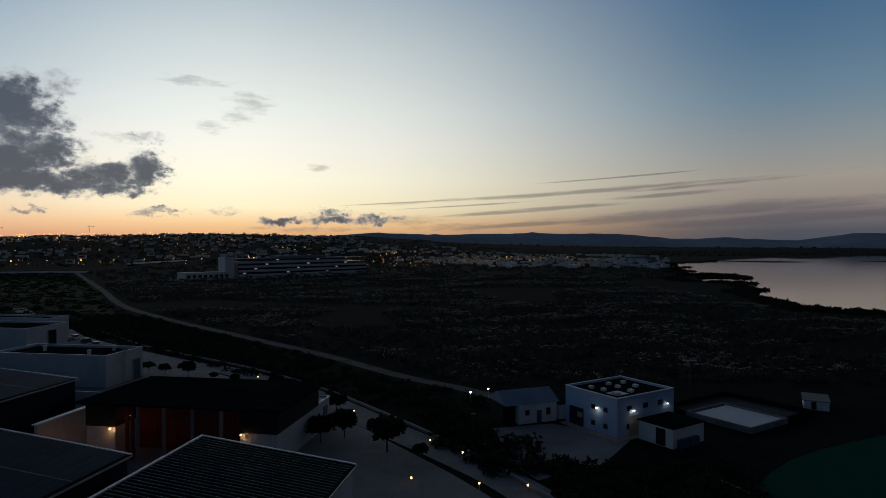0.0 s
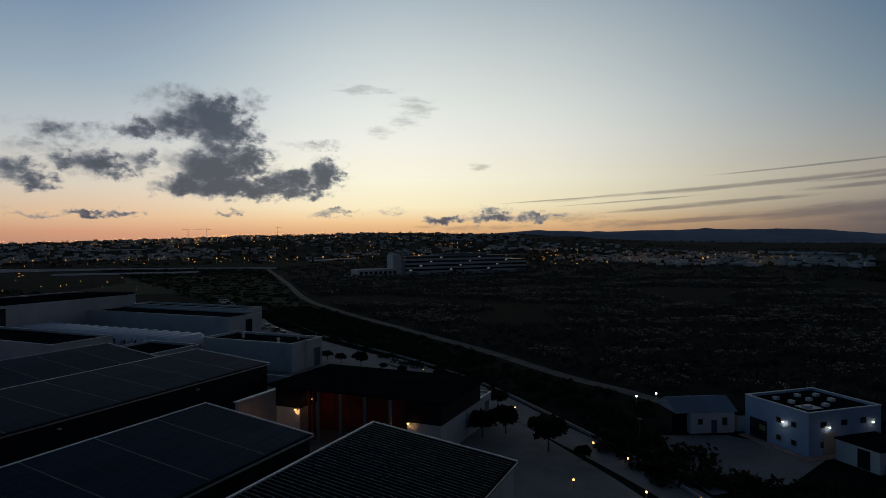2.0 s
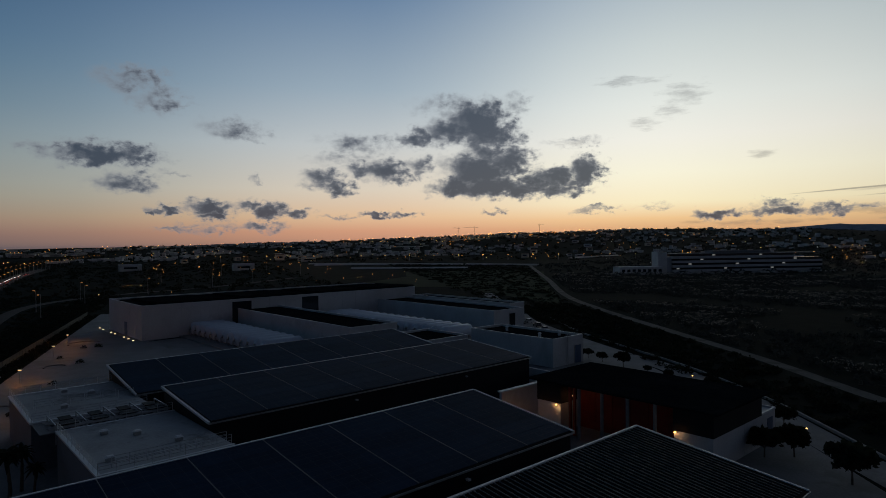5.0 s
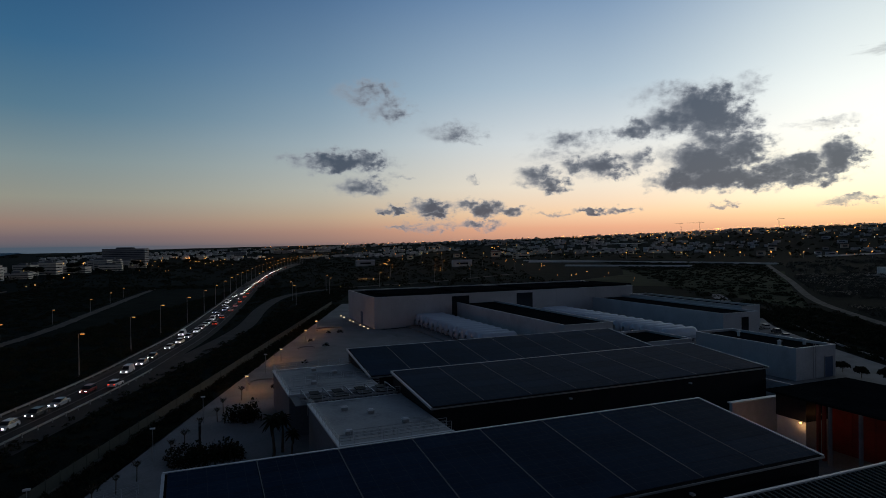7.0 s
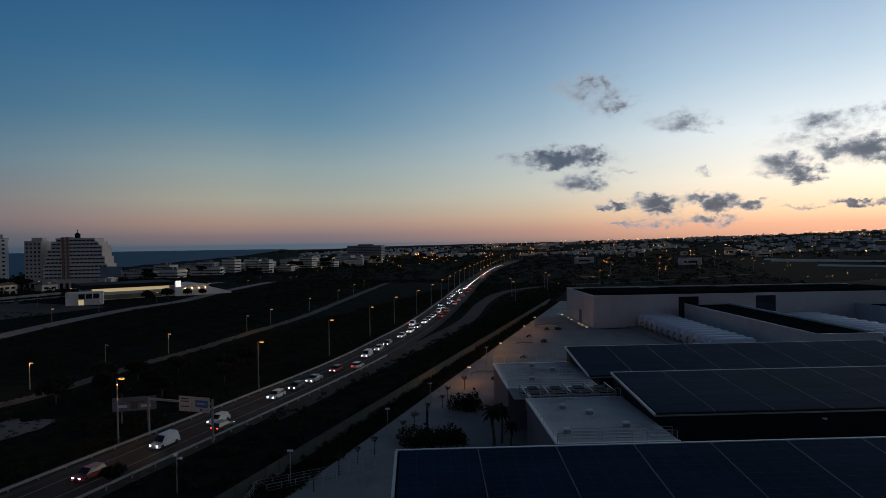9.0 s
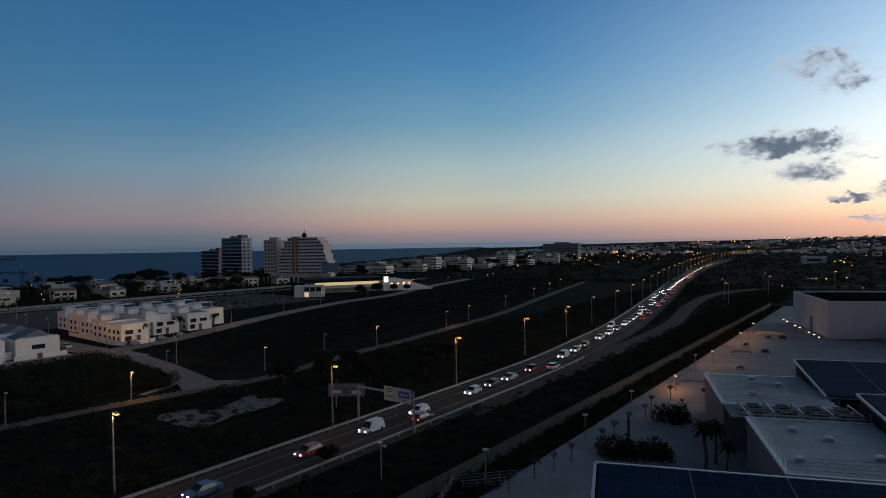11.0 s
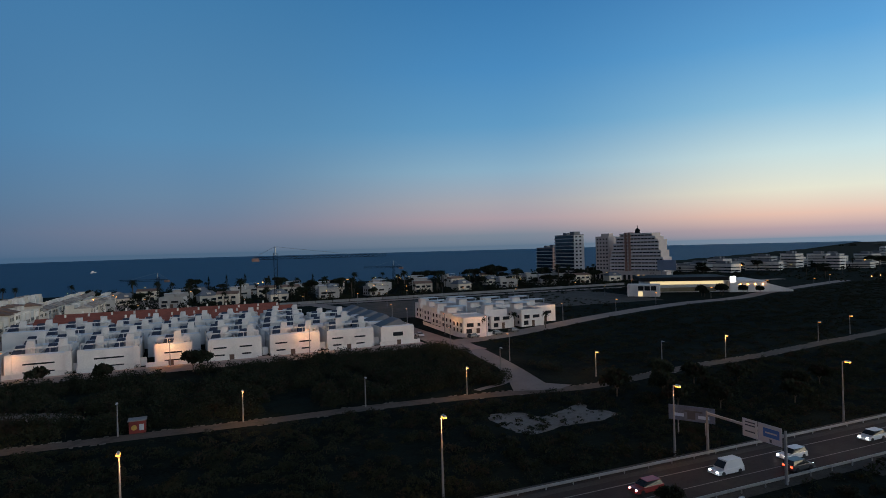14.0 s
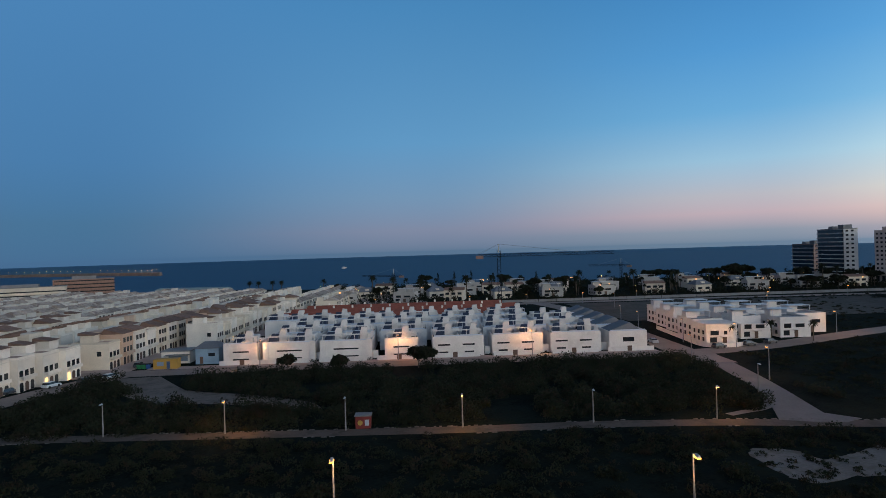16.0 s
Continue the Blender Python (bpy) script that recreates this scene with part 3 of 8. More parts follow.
road_piece("road", HIGHWAY[:-10], 10.6, 0.12, ASPHALT, "dark asphalt coast highway with traffic", "road")
shoulder = road_piece("road_shoulder", HIGHWAY[:-10], 14.5, 0.06, mat("gravel_verge", (0.040, 0.036, 0.030), 1.0, vary=0.5, scale=0.8, second=(0.02, 0.021, 0.017)), "dusty gravel shoulder of the highway", "verge")
SLIP = bend([(90, 62.5), (150, 63), (220, 65), (291, 76), (350, 80), (392, 70), (430, 40), (470, -10), (560, -80)], 8)
road_piece("slip_road", SLIP, 6.0, 0.10, ASPHALT, "asphalt slip road curving away from the highway", "road")
PROM = bend([(-260, 134), (-120, 130.5), (-50, 127.6), (-20, 125.7), (2, 124.6), (20, 123.6), (41, 123.4), (62, 121.6), (74, 119.6), (87, 117.4), (100, 118.6), (121, 122.2), (145, 124), (178, 128.8), (225, 136), (297, 154), (377, 174), (430, 187)], 8)
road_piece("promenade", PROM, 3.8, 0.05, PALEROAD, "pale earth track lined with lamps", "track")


def stone_row(name, line, z, size, keep, seed, label):
    """A broken row of kerb stones."""
    g = random.Random(seed)
    m = Mesh(ROAD)
    stone = mat(name + "_stone", (0.13, 0.122, 0.112), 0.9, vary=0.6, scale=1.2)
    for (ax, ay), (bx, by) in zip(line, line[1:]):
        n = max(1, int(math.hypot(bx - ax, by - ay) / (size * 1.35)))
        for k in range(n):
            if noise.noise((ax * 0.13 + k * 0.3, ay * 0.1, seed)) < keep and g.random() < 0.7:
                t = (k + g.uniform(-0.2, 0.2)) / n
                x, y, w = ax + (bx - ax) * t, ay + (by - ay) * t + g.uniform(-0.2, 0.2), size * g.uniform(0.5, 1.5)
                m.hexa([(x, y - 0.16, -0.05), (x + w, y - 0.16, -0.05), (x + w, y + 0.16, -0.05), (x, y + 0.16, -0.05)], [(x + 0.05, y - 0.12, z), (x + w - 0.06, y - 0.12, z), (x + w - 0.06, y + 0.12, z), (x + 0.05, y + 0.12, z)])
    solid(name, m, stone, label, "kerb", kind="stuff")


stone_row("track_kerb", [q for q in offset(PROM, 2.1) if -130 < q[0] < 380], 0.12, 0.7, 0.15, 71, "broken row of pale kerb stones along the earth track")
stone_row("track_kerb_sea", [q for q in offset(PROM, -2.1) if -130 < q[0] < 380], 0.1, 0.7, -0.12, 72, "scattered grey kerb stones along the earth track")
SPURPAVE = mat("pale_concrete_paving", (0.17, 0.155, 0.15), 0.85, vary=0.22, scale=0.4, stain=(0.12, 0.11, 0.105))
sp_ = Mesh(ROAD)
sp_.prism([(72.5, 121.6), (80.3, 139.5), (82.2, 151), (84.2, 164), (84.6, 172), (91, 172), (89.2, 160), (87.6, 150), (85.6, 140), (83.4, 130), (82.2, 124.5), (86.0, 120.4), (82, 118.6), (77, 119.8)], -0.2, 0.07)
solid("spur", sp_, SPURPAVE, "pale concrete side street joining the track", "street", kind="structure")
m = Mesh(ROAD)
m.strip(bend([(80.0, 139.0), (76.5, 131.5), (73.4, 128.6), (69.5, 127.2), (66, 125.8)], 4), 1.7, 0.075)
solid("footpath", m, SPURPAVE, "narrow pale footpath curling off the side street", "path", kind="structure")
m = Mesh(ROAD)
m.strip(bend([(88, 171), (88, 180), (89, 187)], 3), 8.0, 0.066)
solid("street_mouth", m, STREET, "dusty asphalt mouth of the side street, tinted with lamplight", "street", kind="structure")
road_piece("villa_street", bend([(-140, 181), (-60, 186), (0, 187), (70, 187), (90, 188), (108, 192), (126, 199), (150, 210), (175, 220), (205, 230), (238, 238), (275, 242), (330, 262), (430, 290)], 8), 8.5, 0.06, STREET, "asphalt street in front of the white villas", "street")
road_piece("cross_street", bend([(86, 187), (86, 250), (84, 320), (70, 380)], 5), 9.0, 0.065, STREET, "side street between two villa blocks", "street")
road_piece("villa_pavement", bend([(-62, 192.4), (0, 192.6), (80, 192.6)], 4), 4.0, 0.12, PINKPAVE, "pinkish paved footway before the villas", "pavement")
town_street = road_piece("town_street", bend([(-60, 187), (-66, 184), (-74, 168), (-82, 145), (-100, 100), (-130, 50)], 6), 9.0, 0.07, STREET, "street running past the terraced town houses", "street")
road_piece("coast_road", bend([(-140, 352), (0, 352), (140, 352), (250, 345), (420, 330)], 6), 9.0, 0.06, STREET, "coast road behind the villas", "road")

# bare patches
bp = Mesh(ROAD)
bp.prism([(-64.5, 180), (-58.5, 167), (-53.6, 160), (-47, 153.5), (-43, 150.8), (-35, 149.6), (-28, 148.6), (-21, 145.6), (-15, 142.4), (-7, 141.6), (-9, 146), (-14.5, 150.5), (-21, 154.2), (-28, 157.6), (-35, 160), (-41.5, 163.5), (-47, 171), (-54, 181)], -0.2, 0.04)
solid("bare_soil", bp, mat("trodden_earth", (0.16, 0.13, 0.11), 0.97, vary=0.35, scale=0.3, second=(0.10, 0.085, 0.07), bump=0.4), "bare sandy clearing among dark scrub", "soil", kind="structure")
bp = Mesh(ROAD)
PATCH = bend([(58.5, 107), (62, 108), (65.8, 106.6), (67, 103), (70.5, 103.6), (73.4, 105), (79, 107.2), (77.4, 102.8), (80, 98.6), (74.4, 96), (67.5, 96.4), (62, 94.6), (59.3, 96.6), (58.4, 101.5), (58.5, 107)], 5)[:-1]
patch = [(x + 1.2 * noise.noise((x * 0.5, y * 0.5, 2)), y + 0.9 * noise.noise((x * 0.5, y * 0.5, 9))) for x, y in PATCH]
bp.prism(patch, -0.2, 0.04)
solid("dry_clearing", bp, SAND, "dry pale clearing dotted with shrubs", "soil", kind="structure")
bp = Mesh(ROAD)
bp.prism([(96, 262), (240, 258), (250, 335), (90, 345)], -0.2, 0.03)
solid("field", bp, mat("ploughed_earth", (0.055, 0.046, 0.038), 1.0, vary=0.5, scale=0.3, second=(0.03, 0.03, 0.022)), "ploughed brown field behind the villas", "field", kind="structure")

# tracks and street on the inland side
tm = Mesh()
tm.strip(bend([(-420, 700), (-342, 582), (-238, 426), (-164, 312), (-118, 256), (-68, 204), (-33, 168), (-10, 141), (3, 129), (14, 118), (22, 113)], 6), lambda t: 4.4 - 1.2 * t, 0.06)
solid("dirt_track", tm, mat("dull_track", (0.10, 0.097, 0.09), 1.0, vary=0.4, scale=0.2, second=(0.045, 0.045, 0.04)), "pale dirt track through dark fields", "track", kind="structure")
tm = Mesh(PLANT)
tm.strip(bend([(260, 250), (200, 175), (176, 146), (148, 98), (136, 72), (118, 46), (97, 24), (84, 10), (74, 1), (50, -16), (10, -30)], 6), 6.0, 0.07)
solid("plant_street", tm, CONCRETE, "pale concrete service street round the plant", "street", kind="structure")

street_wall = Mesh()
side = bend([(-118, 212), (-91, 184), (-70, 167), (-46, 148), (-25, 127), (-8, 105), (3, 89), (12, 73), (19, 58)], 6)
for (ax, ay), (bx, by) in zip(side, side[1:]):
    street_wall.hexa([(ax, ay, 0), (bx, by, 0), (bx + 0.28, by + 0.2, 0), (ax + 0.28, ay + 0.2, 0)], [(ax, ay, 0.45), (bx, by, 0.45), (bx + 0.28, by + 0.2, 0.45), (ax + 0.28, ay + 0.2, 0.45)])
solid("street_wall", street_wall, mat("pale_kerb_concrete", (0.30, 0.30, 0.30), 0.9, vary=0.2, scale=0.5), "low pale kerb wall along the plant's street", "wall", kind="structure")

# plant ground
pm = Mesh(PLANT)
inner = [tuple(v[:2]) for v in (PLANT.inverted() @ ROAD @ Vector((p, 40.9, 0)) for p in (20, 120, 200, 306))]
pm.prism([(-30, 40)] + inner + [(100, 296), (100, 215), (60, 205), (60, 40)], -0.4, 0.04)
solid("courtyard", pm, PAVING, "pale grey paved forecourt of the plant", "paving", kind="structure")
pm = Mesh(PLANT)
pm.prism([(60.02, 5), (60.02, 204), (175, 215), (172, 138), (140, 84), (112, 43), (80, 12), (66, 0)], -0.4, 0.035)
solid("service_yard", pm, CONCRETE, "grey concrete service yard of the plant", "paving", kind="structure")

# ---------------------------------------------------------------- the plant


SEAMEDGE = mat("dull_seam_metal", (0.12, 0.128, 0.142), 0.6, 0.2, vary=0.4, scale=0.6)
RAILSTRIP = mat("dull_strip_metal", (0.19, 0.20, 0.225), 0.55, 0.2, vary=0.3, scale=0.6)


def shed(u0, u1, ridge, eave, zr, ze, solar, label, seams=0):
    """A long shed with one roof slope; u along it, the high side at plan line ridge, the low side at eave."""
    L = u1 - u0
    th = thing("industrial_shed", label, "shed", PLANT @ at(u0, eave))
    w = ridge - eave
    m = Mesh()
    m.hexa([(0, 0, 0), (L, 0, 0), (L, w, 0), (0, w, 0)], [(0, 0, ze - 0.25), (L, 0, ze - 0.25), (L, w, zr - 0.25), (0, w, zr - 0.25)])
    part("wall", m, DARKWALL if solar else PANELWALL, th)
    m = Mesh()
    m.hexa([(-0.3, -0.3, ze - 0.24), (L + 0.3, -0.3, ze - 0.24), (L + 0.3, w + 0.3, zr - 0.2), (-0.3, w + 0.3, zr - 0.2)],
           [(-0.3, -0.3, ze), (L + 0.3, -0.3, ze), (L + 0.3, w + 0.3, zr + 0.03), (-0.3, w + 0.3, zr + 0.03)])
    roof = part("roof", m, SEAMROOF, th)
    s = (zr - ze) / w
    # pale edge trims
    for nm, a, b, h in (("ridge_trim", (-0.35, w + 0.12), (L + 0.35, w + 0.42), 0.14), ("eave_gutter", (-0.35, -0.42), (L + 0.35, -0.3), 0.0)):
        m = Mesh()
        z = zr if nm == "ridge_trim" else ze - 0.05
        m.box(a[0], a[1], z - 0.2, b[0], b[1], z + h)
        part(nm, m, TRIMWHITE if nm == "ridge_trim" else GREYMETAL, th, "pale metal edge")
    for x in (-0.42, L + 0.14):
        m = Mesh()
        m.hexa([(x, -0.3, ze - 0.2), (x + 0.28, -0.3, ze - 0.2), (x + 0.28, w + 0.12, zr - 0.2), (x, w + 0.12, zr - 0.2)],
               [(x, -0.3, ze + 0.1), (x + 0.28, -0.3, ze + 0.1), (x + 0.28, w + 0.12, zr + 0.1), (x, w + 0.12, zr + 0.1)])
        part("verge_trim", m, TRIMWHITE, th, "pale metal edge")
    if solar:
        cols, rows = 8, 6
        cw, rh = L / cols, w / rows
        p = Mesh()
        gap = 0.06
        p.hexa([(0, 0, 0), (cw - 0.2, 0, 0), (cw - 0.2, rh - gap, s * (rh - gap)), (0, rh - gap, s * (rh - gap))],
               [(0, 0, 0.06), (cw - 0.2, 0, 0.06), (cw - 0.2, rh - gap, s * (rh - gap) + 0.06), (0, rh - gap, s * (rh - gap) + 0.06)])
        me = p.data("solar_panel")
        me.materials.append(SOLAR)
        for i in range(cols):
            for j in range(rows):
                piece("solar_panel", me, th, at(i * cw + 0.1, j * rh + 0.05, ze + s * (j * rh + 0.05) + 0.06))
        for i in range(1, cols):
            x = i * cw
            rail = Mesh()
            rail.hexa([(x - 0.04, 0.1, ze + 0.02), (x + 0.04, 0.1, ze + 0.02), (x + 0.04, w, zr), (x - 0.04, w, zr)],
                      [(x - 0.04, 0.1, ze + 0.16), (x + 0.04, 0.1, ze + 0.16), (x + 0.04, w, zr + 0.13), (x - 0.04, w, zr + 0.13)])
            part("walkway_rail", rail, RAILSTRIP, th, "narrow pale metal strip")
    if seams:
        m = Mesh()
        n = int(L / seams)
        m.hexa([(-0.03, 0, ze), (0.03, 0, ze), (0.03, w, zr), (-0.03, w, zr)], [(-0.03, 0, ze + 0.09), (0.03, 0, ze + 0.09), (0.03, w, zr + 0.1), (-0.03, w, zr + 0.1)])
        me = m.data("standing_seam")
        me.materials.append(SEAMEDGE)
        for i in range(1, n):
            piece("standing_seam", me, roof, at(i * L / n, 0))
    # small round vents on the low wall
    for x in (L * 0.35, L * 0.72):
        m = Mesh()
        m.box(x, -0.5, ze - 1.2, x + 0.35, -0.02, ze - 1.0)
        part("wall_lamp", m, TRIMWHITE, th, "small pale wall lamp, unlit")
    return th


shed(-1, 62.3, 36.6, 19.6, 9.0, 6.8, False, "long shed with a dark standing-seam metal roof", seams=0.62)
shed(-2.5, 61.2, 61.6, 45.0, 9.0, 6.9, True, "long dark shed roofed with solar panels beside the forecourt")
shed(30.0, 92.6, 95.4, 77.8, 9.0, 7.5, True, "long dark shed roofed with solar panels beside the terrace")
shed(28.4, 91.0, 119.6, 103.0, 9.0, 6.9, True, "long dark shed roofed with solar panels beside the white halls")

# link building between the two front sheds
m = Mesh(PLANT)
m.box(8, 38, 0, 58, 44.4, 5.2)
lk = thing("link_building", "low flat-roofed link between two sheds", "building")
part("wall", m, DARKWALL, lk)
m = Mesh(PLANT)
m.box(7.8, 37.8, 5.2, 58.2, 44.5, 5.5)
part("roof", m, DARKROOF, lk)


def white_hall(u0, u1, y0, y1, h, label, wallmat=PANELWALL, roofmat=DARKROOF, extras=()):
    th = thing("white_hall", label, "hall", PLANT @ at(u0, y0))
    L, W = u1 - u0, y1 - y0
    m = Mesh()
    m.box(0, 0, 0, L, W, h - 0.7)
    part("wall", m, wallmat, th)
    m = Mesh()
    t = 0.3
    m.box(0, 0, h - 0.7, L, t, h).box(0, W - t, h - 0.7, L, W, h).box(0, t, h - 0.7, t, W - t, h).box(L - t, t, h - 0.7, L, W - t, h)
    part("parapet", m, wallmat, th)
    m = Mesh()
    m.box(-0.08, -0.08, h + 0.003, L + 0.08, t, h + 0.09).box(-0.08, W - t, h + 0.003, L + 0.08, W + 0.08, h + 0.09).box(-0.08, t, h + 0.003, t, W - t, h + 0.09).box(L - t, t, h + 0.003, L + 0.08, W - t, h + 0.09)
    part("coping", m, TRIMWHITE, th, "pale metal coping")
    m = Mesh()
    m.box(t, t, h - 0.68, L - t, W - t, h - 0.5)
    part("roof", m, roofmat, th)
    # joints between wall panels
    me = Mesh().box(-0.02, -0.02, 0.2, 0.02, 0.02, h - 0.1).data("panel_joint")
    me.materials.append(GREYMETAL)
    n = max(2, int(L / 6))
    for i in range(1, n):
        piece("panel_joint", me, th, at(i * L / n, -0.005))
    n = max(2, int(W / 6))
    for i in range(1, n):
        piece("panel_joint", me, th, at(L + 0.005, i * W / n))
        piece("panel_joint", me, th, at(-0.005, i * W / n))
    return th


def door_on(th, x0, x1, y, z1, mat_=BLUEDOOR, axis="x", name="door", z0=0.05):
    m = Mesh()
    if axis == "x":
        m.box(x0, y - 0.08, z0, x1, y - 0.02, z1)
    else:
        m.box(y + 0.02, x0, z0, y + 0.08, x1, z1)
    d = part(name, m, mat_, th)
    f = Mesh()
    if axis == "x":
        f.box(x0 - 0.15, y - 0.12, z0, x0, y - 0.01, z1 + 0.15).box(x1, y - 0.12, z0, x1 + 0.15, y - 0.01, z1 + 0.15).box(x0, y - 0.12, z1, x1, y - 0.01, z1 + 0.15)
    else:
        f.box(y + 0.01, x0 - 0.15, z0, y + 0.12, x0, z1 + 0.15).box(y + 0.01, x1, z0, y + 0.12, x1 + 0.15, z1 + 0.15).box(y + 0.01, x0, z1, y + 0.12, x1, z1 + 0.15)
    part("frame", f, GREYMETAL, d)
    return d


W1 = white_hall(58.5, 170, 207, 245, 11.0, "large pale precast hall with dark solar roof planes")
for i, u in enumerate((6, 36, 66, 92)):
    m = Mesh()
    m.hexa([(u, 4, 10.4), (u + 22, 4, 10.4), (u + 22, 34, 10.4), (u, 34, 10.4)], [(u, 4, 11.6), (u + 22, 4, 11.6), (u + 22, 34, 11.0), (u, 34, 11.0)])
    part("roof_plane", m, DARKROOF, W1, "dark roof plane")
for u in (29.5, 56.5):
    m = Mesh()
    m.box(u, -0.06, 0.3, u + 7, -0.01, 10.2)
    part("glazing", m, GLASS, W1, "tall strip of dark glazing")
m = Mesh()
m.box(-0.1, 15.5, 0.1, -0.02, 18.5, 4.6)
part("door", m, BLUEDOOR, W1, "tall dark steel door")
W2 = white_hall(90.0, 105.5, 136.5, 216, 7.8, "long low white hall open along its vessel bay")
W3 = white_hall(150.0, 165.0, 141, 225, 7.0, "long white hall at the back of the plant")
door_on(W3, 7.5, 10.5, 0, 5.5, GLASS)
W4 = white_hall(116.5, 128.5, 90.5, 118, 6.8, "white flat-roofed service block with a ladder")
door_on(W4, 8.6, 11.0, 0, 4.4)
m = Mesh()
for x in (4.8, 5.4):
    m.tube((x, -0.25, 0.3), (x, -0.25, 7.6), 0.05)
for k in range(20):
    m.tube((4.8, -0.25, 0.6 + k * 0.34), (5.4, -0.25, 0.6 + k * 0.34), 0.03, 4)
part("ladder", m, GREYMETAL, W4, "caged steel ladder")
for u, v in ((2.5, 6), (6, 20), (9, 5)):
    m = Mesh()
    m.tube((u, v, 6.2), (u, v, 7.4), 0.35, 8).tube((u, v, 7.4), (u, v, 7.7), 0.55, 8, 0.1)
    part("roof_vent", m, TRIMWHITE, W4, "pale metal roof vent")
LOW1 = white_hall(97.0, 116.2, 119, 136, 5.0, "low dark-roofed annexe with a lit doorway", roofmat=DARKROOF)
BACK = white_hall(168, 176, 150, 206, 7.6, "narrow back block of the plant")


def vessel_bay(u0, y0, y1, count, length, label):
    """A row of white pressure vessels lying side by side under the hall's edge."""
    step_ = (y1 - y0) / count
    v = Mesh()
    n, r = 12, step_ * 0.47
    prof = [(0, 0.25), (0.25, 0.7), (0.7, 0.94), (1.2, 1.0)]
    prof = prof + [(length - a, b) for a, b in prof[::-1]]
    pts_, faces = [], []
    for x, f in prof:
        pts_ += [(x, r * f * math.cos(6.28318 * i / n), r + r * f * math.sin(6.28318 * i / n)) for i in range(n)]
    for j in range(len(prof) - 1):
        faces += [(j * n + i, j * n + (i + 1) % n, (j + 1) * n + (i + 1) % n, (j + 1) * n + i) for i in range(n)]
    faces += [tuple(range(n)), tuple(range((len(prof) - 1) * n, len(prof) * n))]
    v.add(pts_, faces)
    first = None
    sd = Mesh()
    sd.box(2, -r * 0.8, 0, 2.4, r * 0.8, r * 0.5).box(length - 2.4, -r * 0.8, 0, length - 2, r * 0.8, r * 0.5)
    fl = Mesh()
    fl.tube((-0.5, 0, r * 0.9), (0.15, 0, r * 0.9), 0.22, 8).tube((-0.5, 0, r * 0.9), (-0.5, 0, 0.1), 0.14, 6)
    for k in range(count):
        mm = PLANT @ at(u0, y0 + (k + 0.5) * step_, 0.45)
        if first is None:
            first = thing("pressure_vessel", label, "tank", mm, group="vessels of the plant")
            smooth(part("shell", v, TANKWHITE, first))
            part("saddle", sd, CONCRETE, first)
            part("flange", fl, GREYMETAL, first)
        else:
            copy_thing(first, mm)


vessel_bay(73.5, 152, 213, 14, 12.0, "white glass-fibre pressure vessel lying on saddles")
vessel_bay(124.0, 136, 206, 16, 12.0, "pale blue-white pressure vessel in a row")
# slab under vessels
m = Mesh(PLANT)
m.box(70, 150, 0.02, 88.5, 214, 0.44)
solid("vessel_slab", m, CONCRETE, "concrete slab under the vessels", "slab", kind="structure")
m = Mesh(PLANT)
m.box(122, 134, 0.02, 140, 207.5, 0.44)
solid("vessel_slab_back", m, CONCRETE, "concrete slab under the vessels", "slab", kind="structure")

# open-fronted hall with red steel
HALL = thing("open_hall", "dark-roofed hall with red steel doors lit by lamps", "hall", PLANT @ at(76.5, 34))
m = Mesh()
part("end_block", Mesh().box(1.5, 1.1, 0, 6.5, 6.4, 4.5), PANELWALL, HALL, "pale rendered end block")
part("end_block", Mesh().box(1.5, 25.2, 0, 6.5, 29.7, 4.5), PANELWALL, HALL, "pale rendered end block")
m = Mesh()
m.box(6.5, 1.1, 0, 22.3, 29.7, 4.5)
part("wall", m, PANELWALL, HALL)
part("parapet", Mesh().box(17.2, 1.0, 4.503, 22.4, 1.3, 4.75).box(22.1, 1.3, 4.503, 22.4, 29.8, 4.75), TRIMWHITE, HALL, "pale coping")
m = Mesh()
m.box(1.4, 1.0, 4.503, 17.0, 6.5, 7.9).box(1.4, 25.1, 4.503, 17.0, 29.8, 7.9).box(7.0, 6.5, 4.503, 17.0, 25.1, 7.9)
part("fascia", m, DARKWALL, HALL, "dark metal cladding over the blocks")
m = Mesh()
m.box(-0.2, -0.2, 7.91, 17.3, 30.4, 8.2)
part("roof", m, DARKROOF, HALL)
for k in range(6):
    y = 6.7 + 3.05 * k
    part("door", Mesh().box(6.2, y, 0.1, 6.45, y + 2.95, 7.7), REDSTEEL, HALL, "dark red steel door leaf")
for y in (8.6, 12.8, 17.0, 21.0):
    m = Mesh()
    m.tube((0.5, y, 0), (0.5, y, 7.9), 0.26, 10)
    part("column", m, CONCRETE, HALL, "round concrete column")
for y in (22.3, 23.1):
    m = Mesh()
    m.box(1.2, y, 0.1, 1.6, y + 0.35, 7.8)
    part("red_post", m, REDSTEEL, HALL, "red painted steel post")
m = Mesh()
m.box(19.3, 1.02, 0.1, 21.2, 1.09, 3.6)
part("side_door", m, BLUEDOOR, HALL, "blue steel door")
part("panel_joint", Mesh().box(11, 1.06, 0.2, 11.06, 1.09, 4.4), GREYMETAL, HALL)


def bulb(parent, loc, size, material, power, rgb, radius=0.15, name="lamp_glow"):
    m = Mesh()
    m.ball(loc, size, 0.7)
    part(name, m, material, parent, "glowing lamp")
    if power:
        lt = bpy.data.lights.new("lamp_light", "POINT")
        lt.energy, lt.color, lt.shadow_soft_size = power, rgb, radius
        ob = new("lamp_light", lt)
        ob.parent = parent
        ob.location = (loc[0], loc[1], loc[2] - size * 1.6)


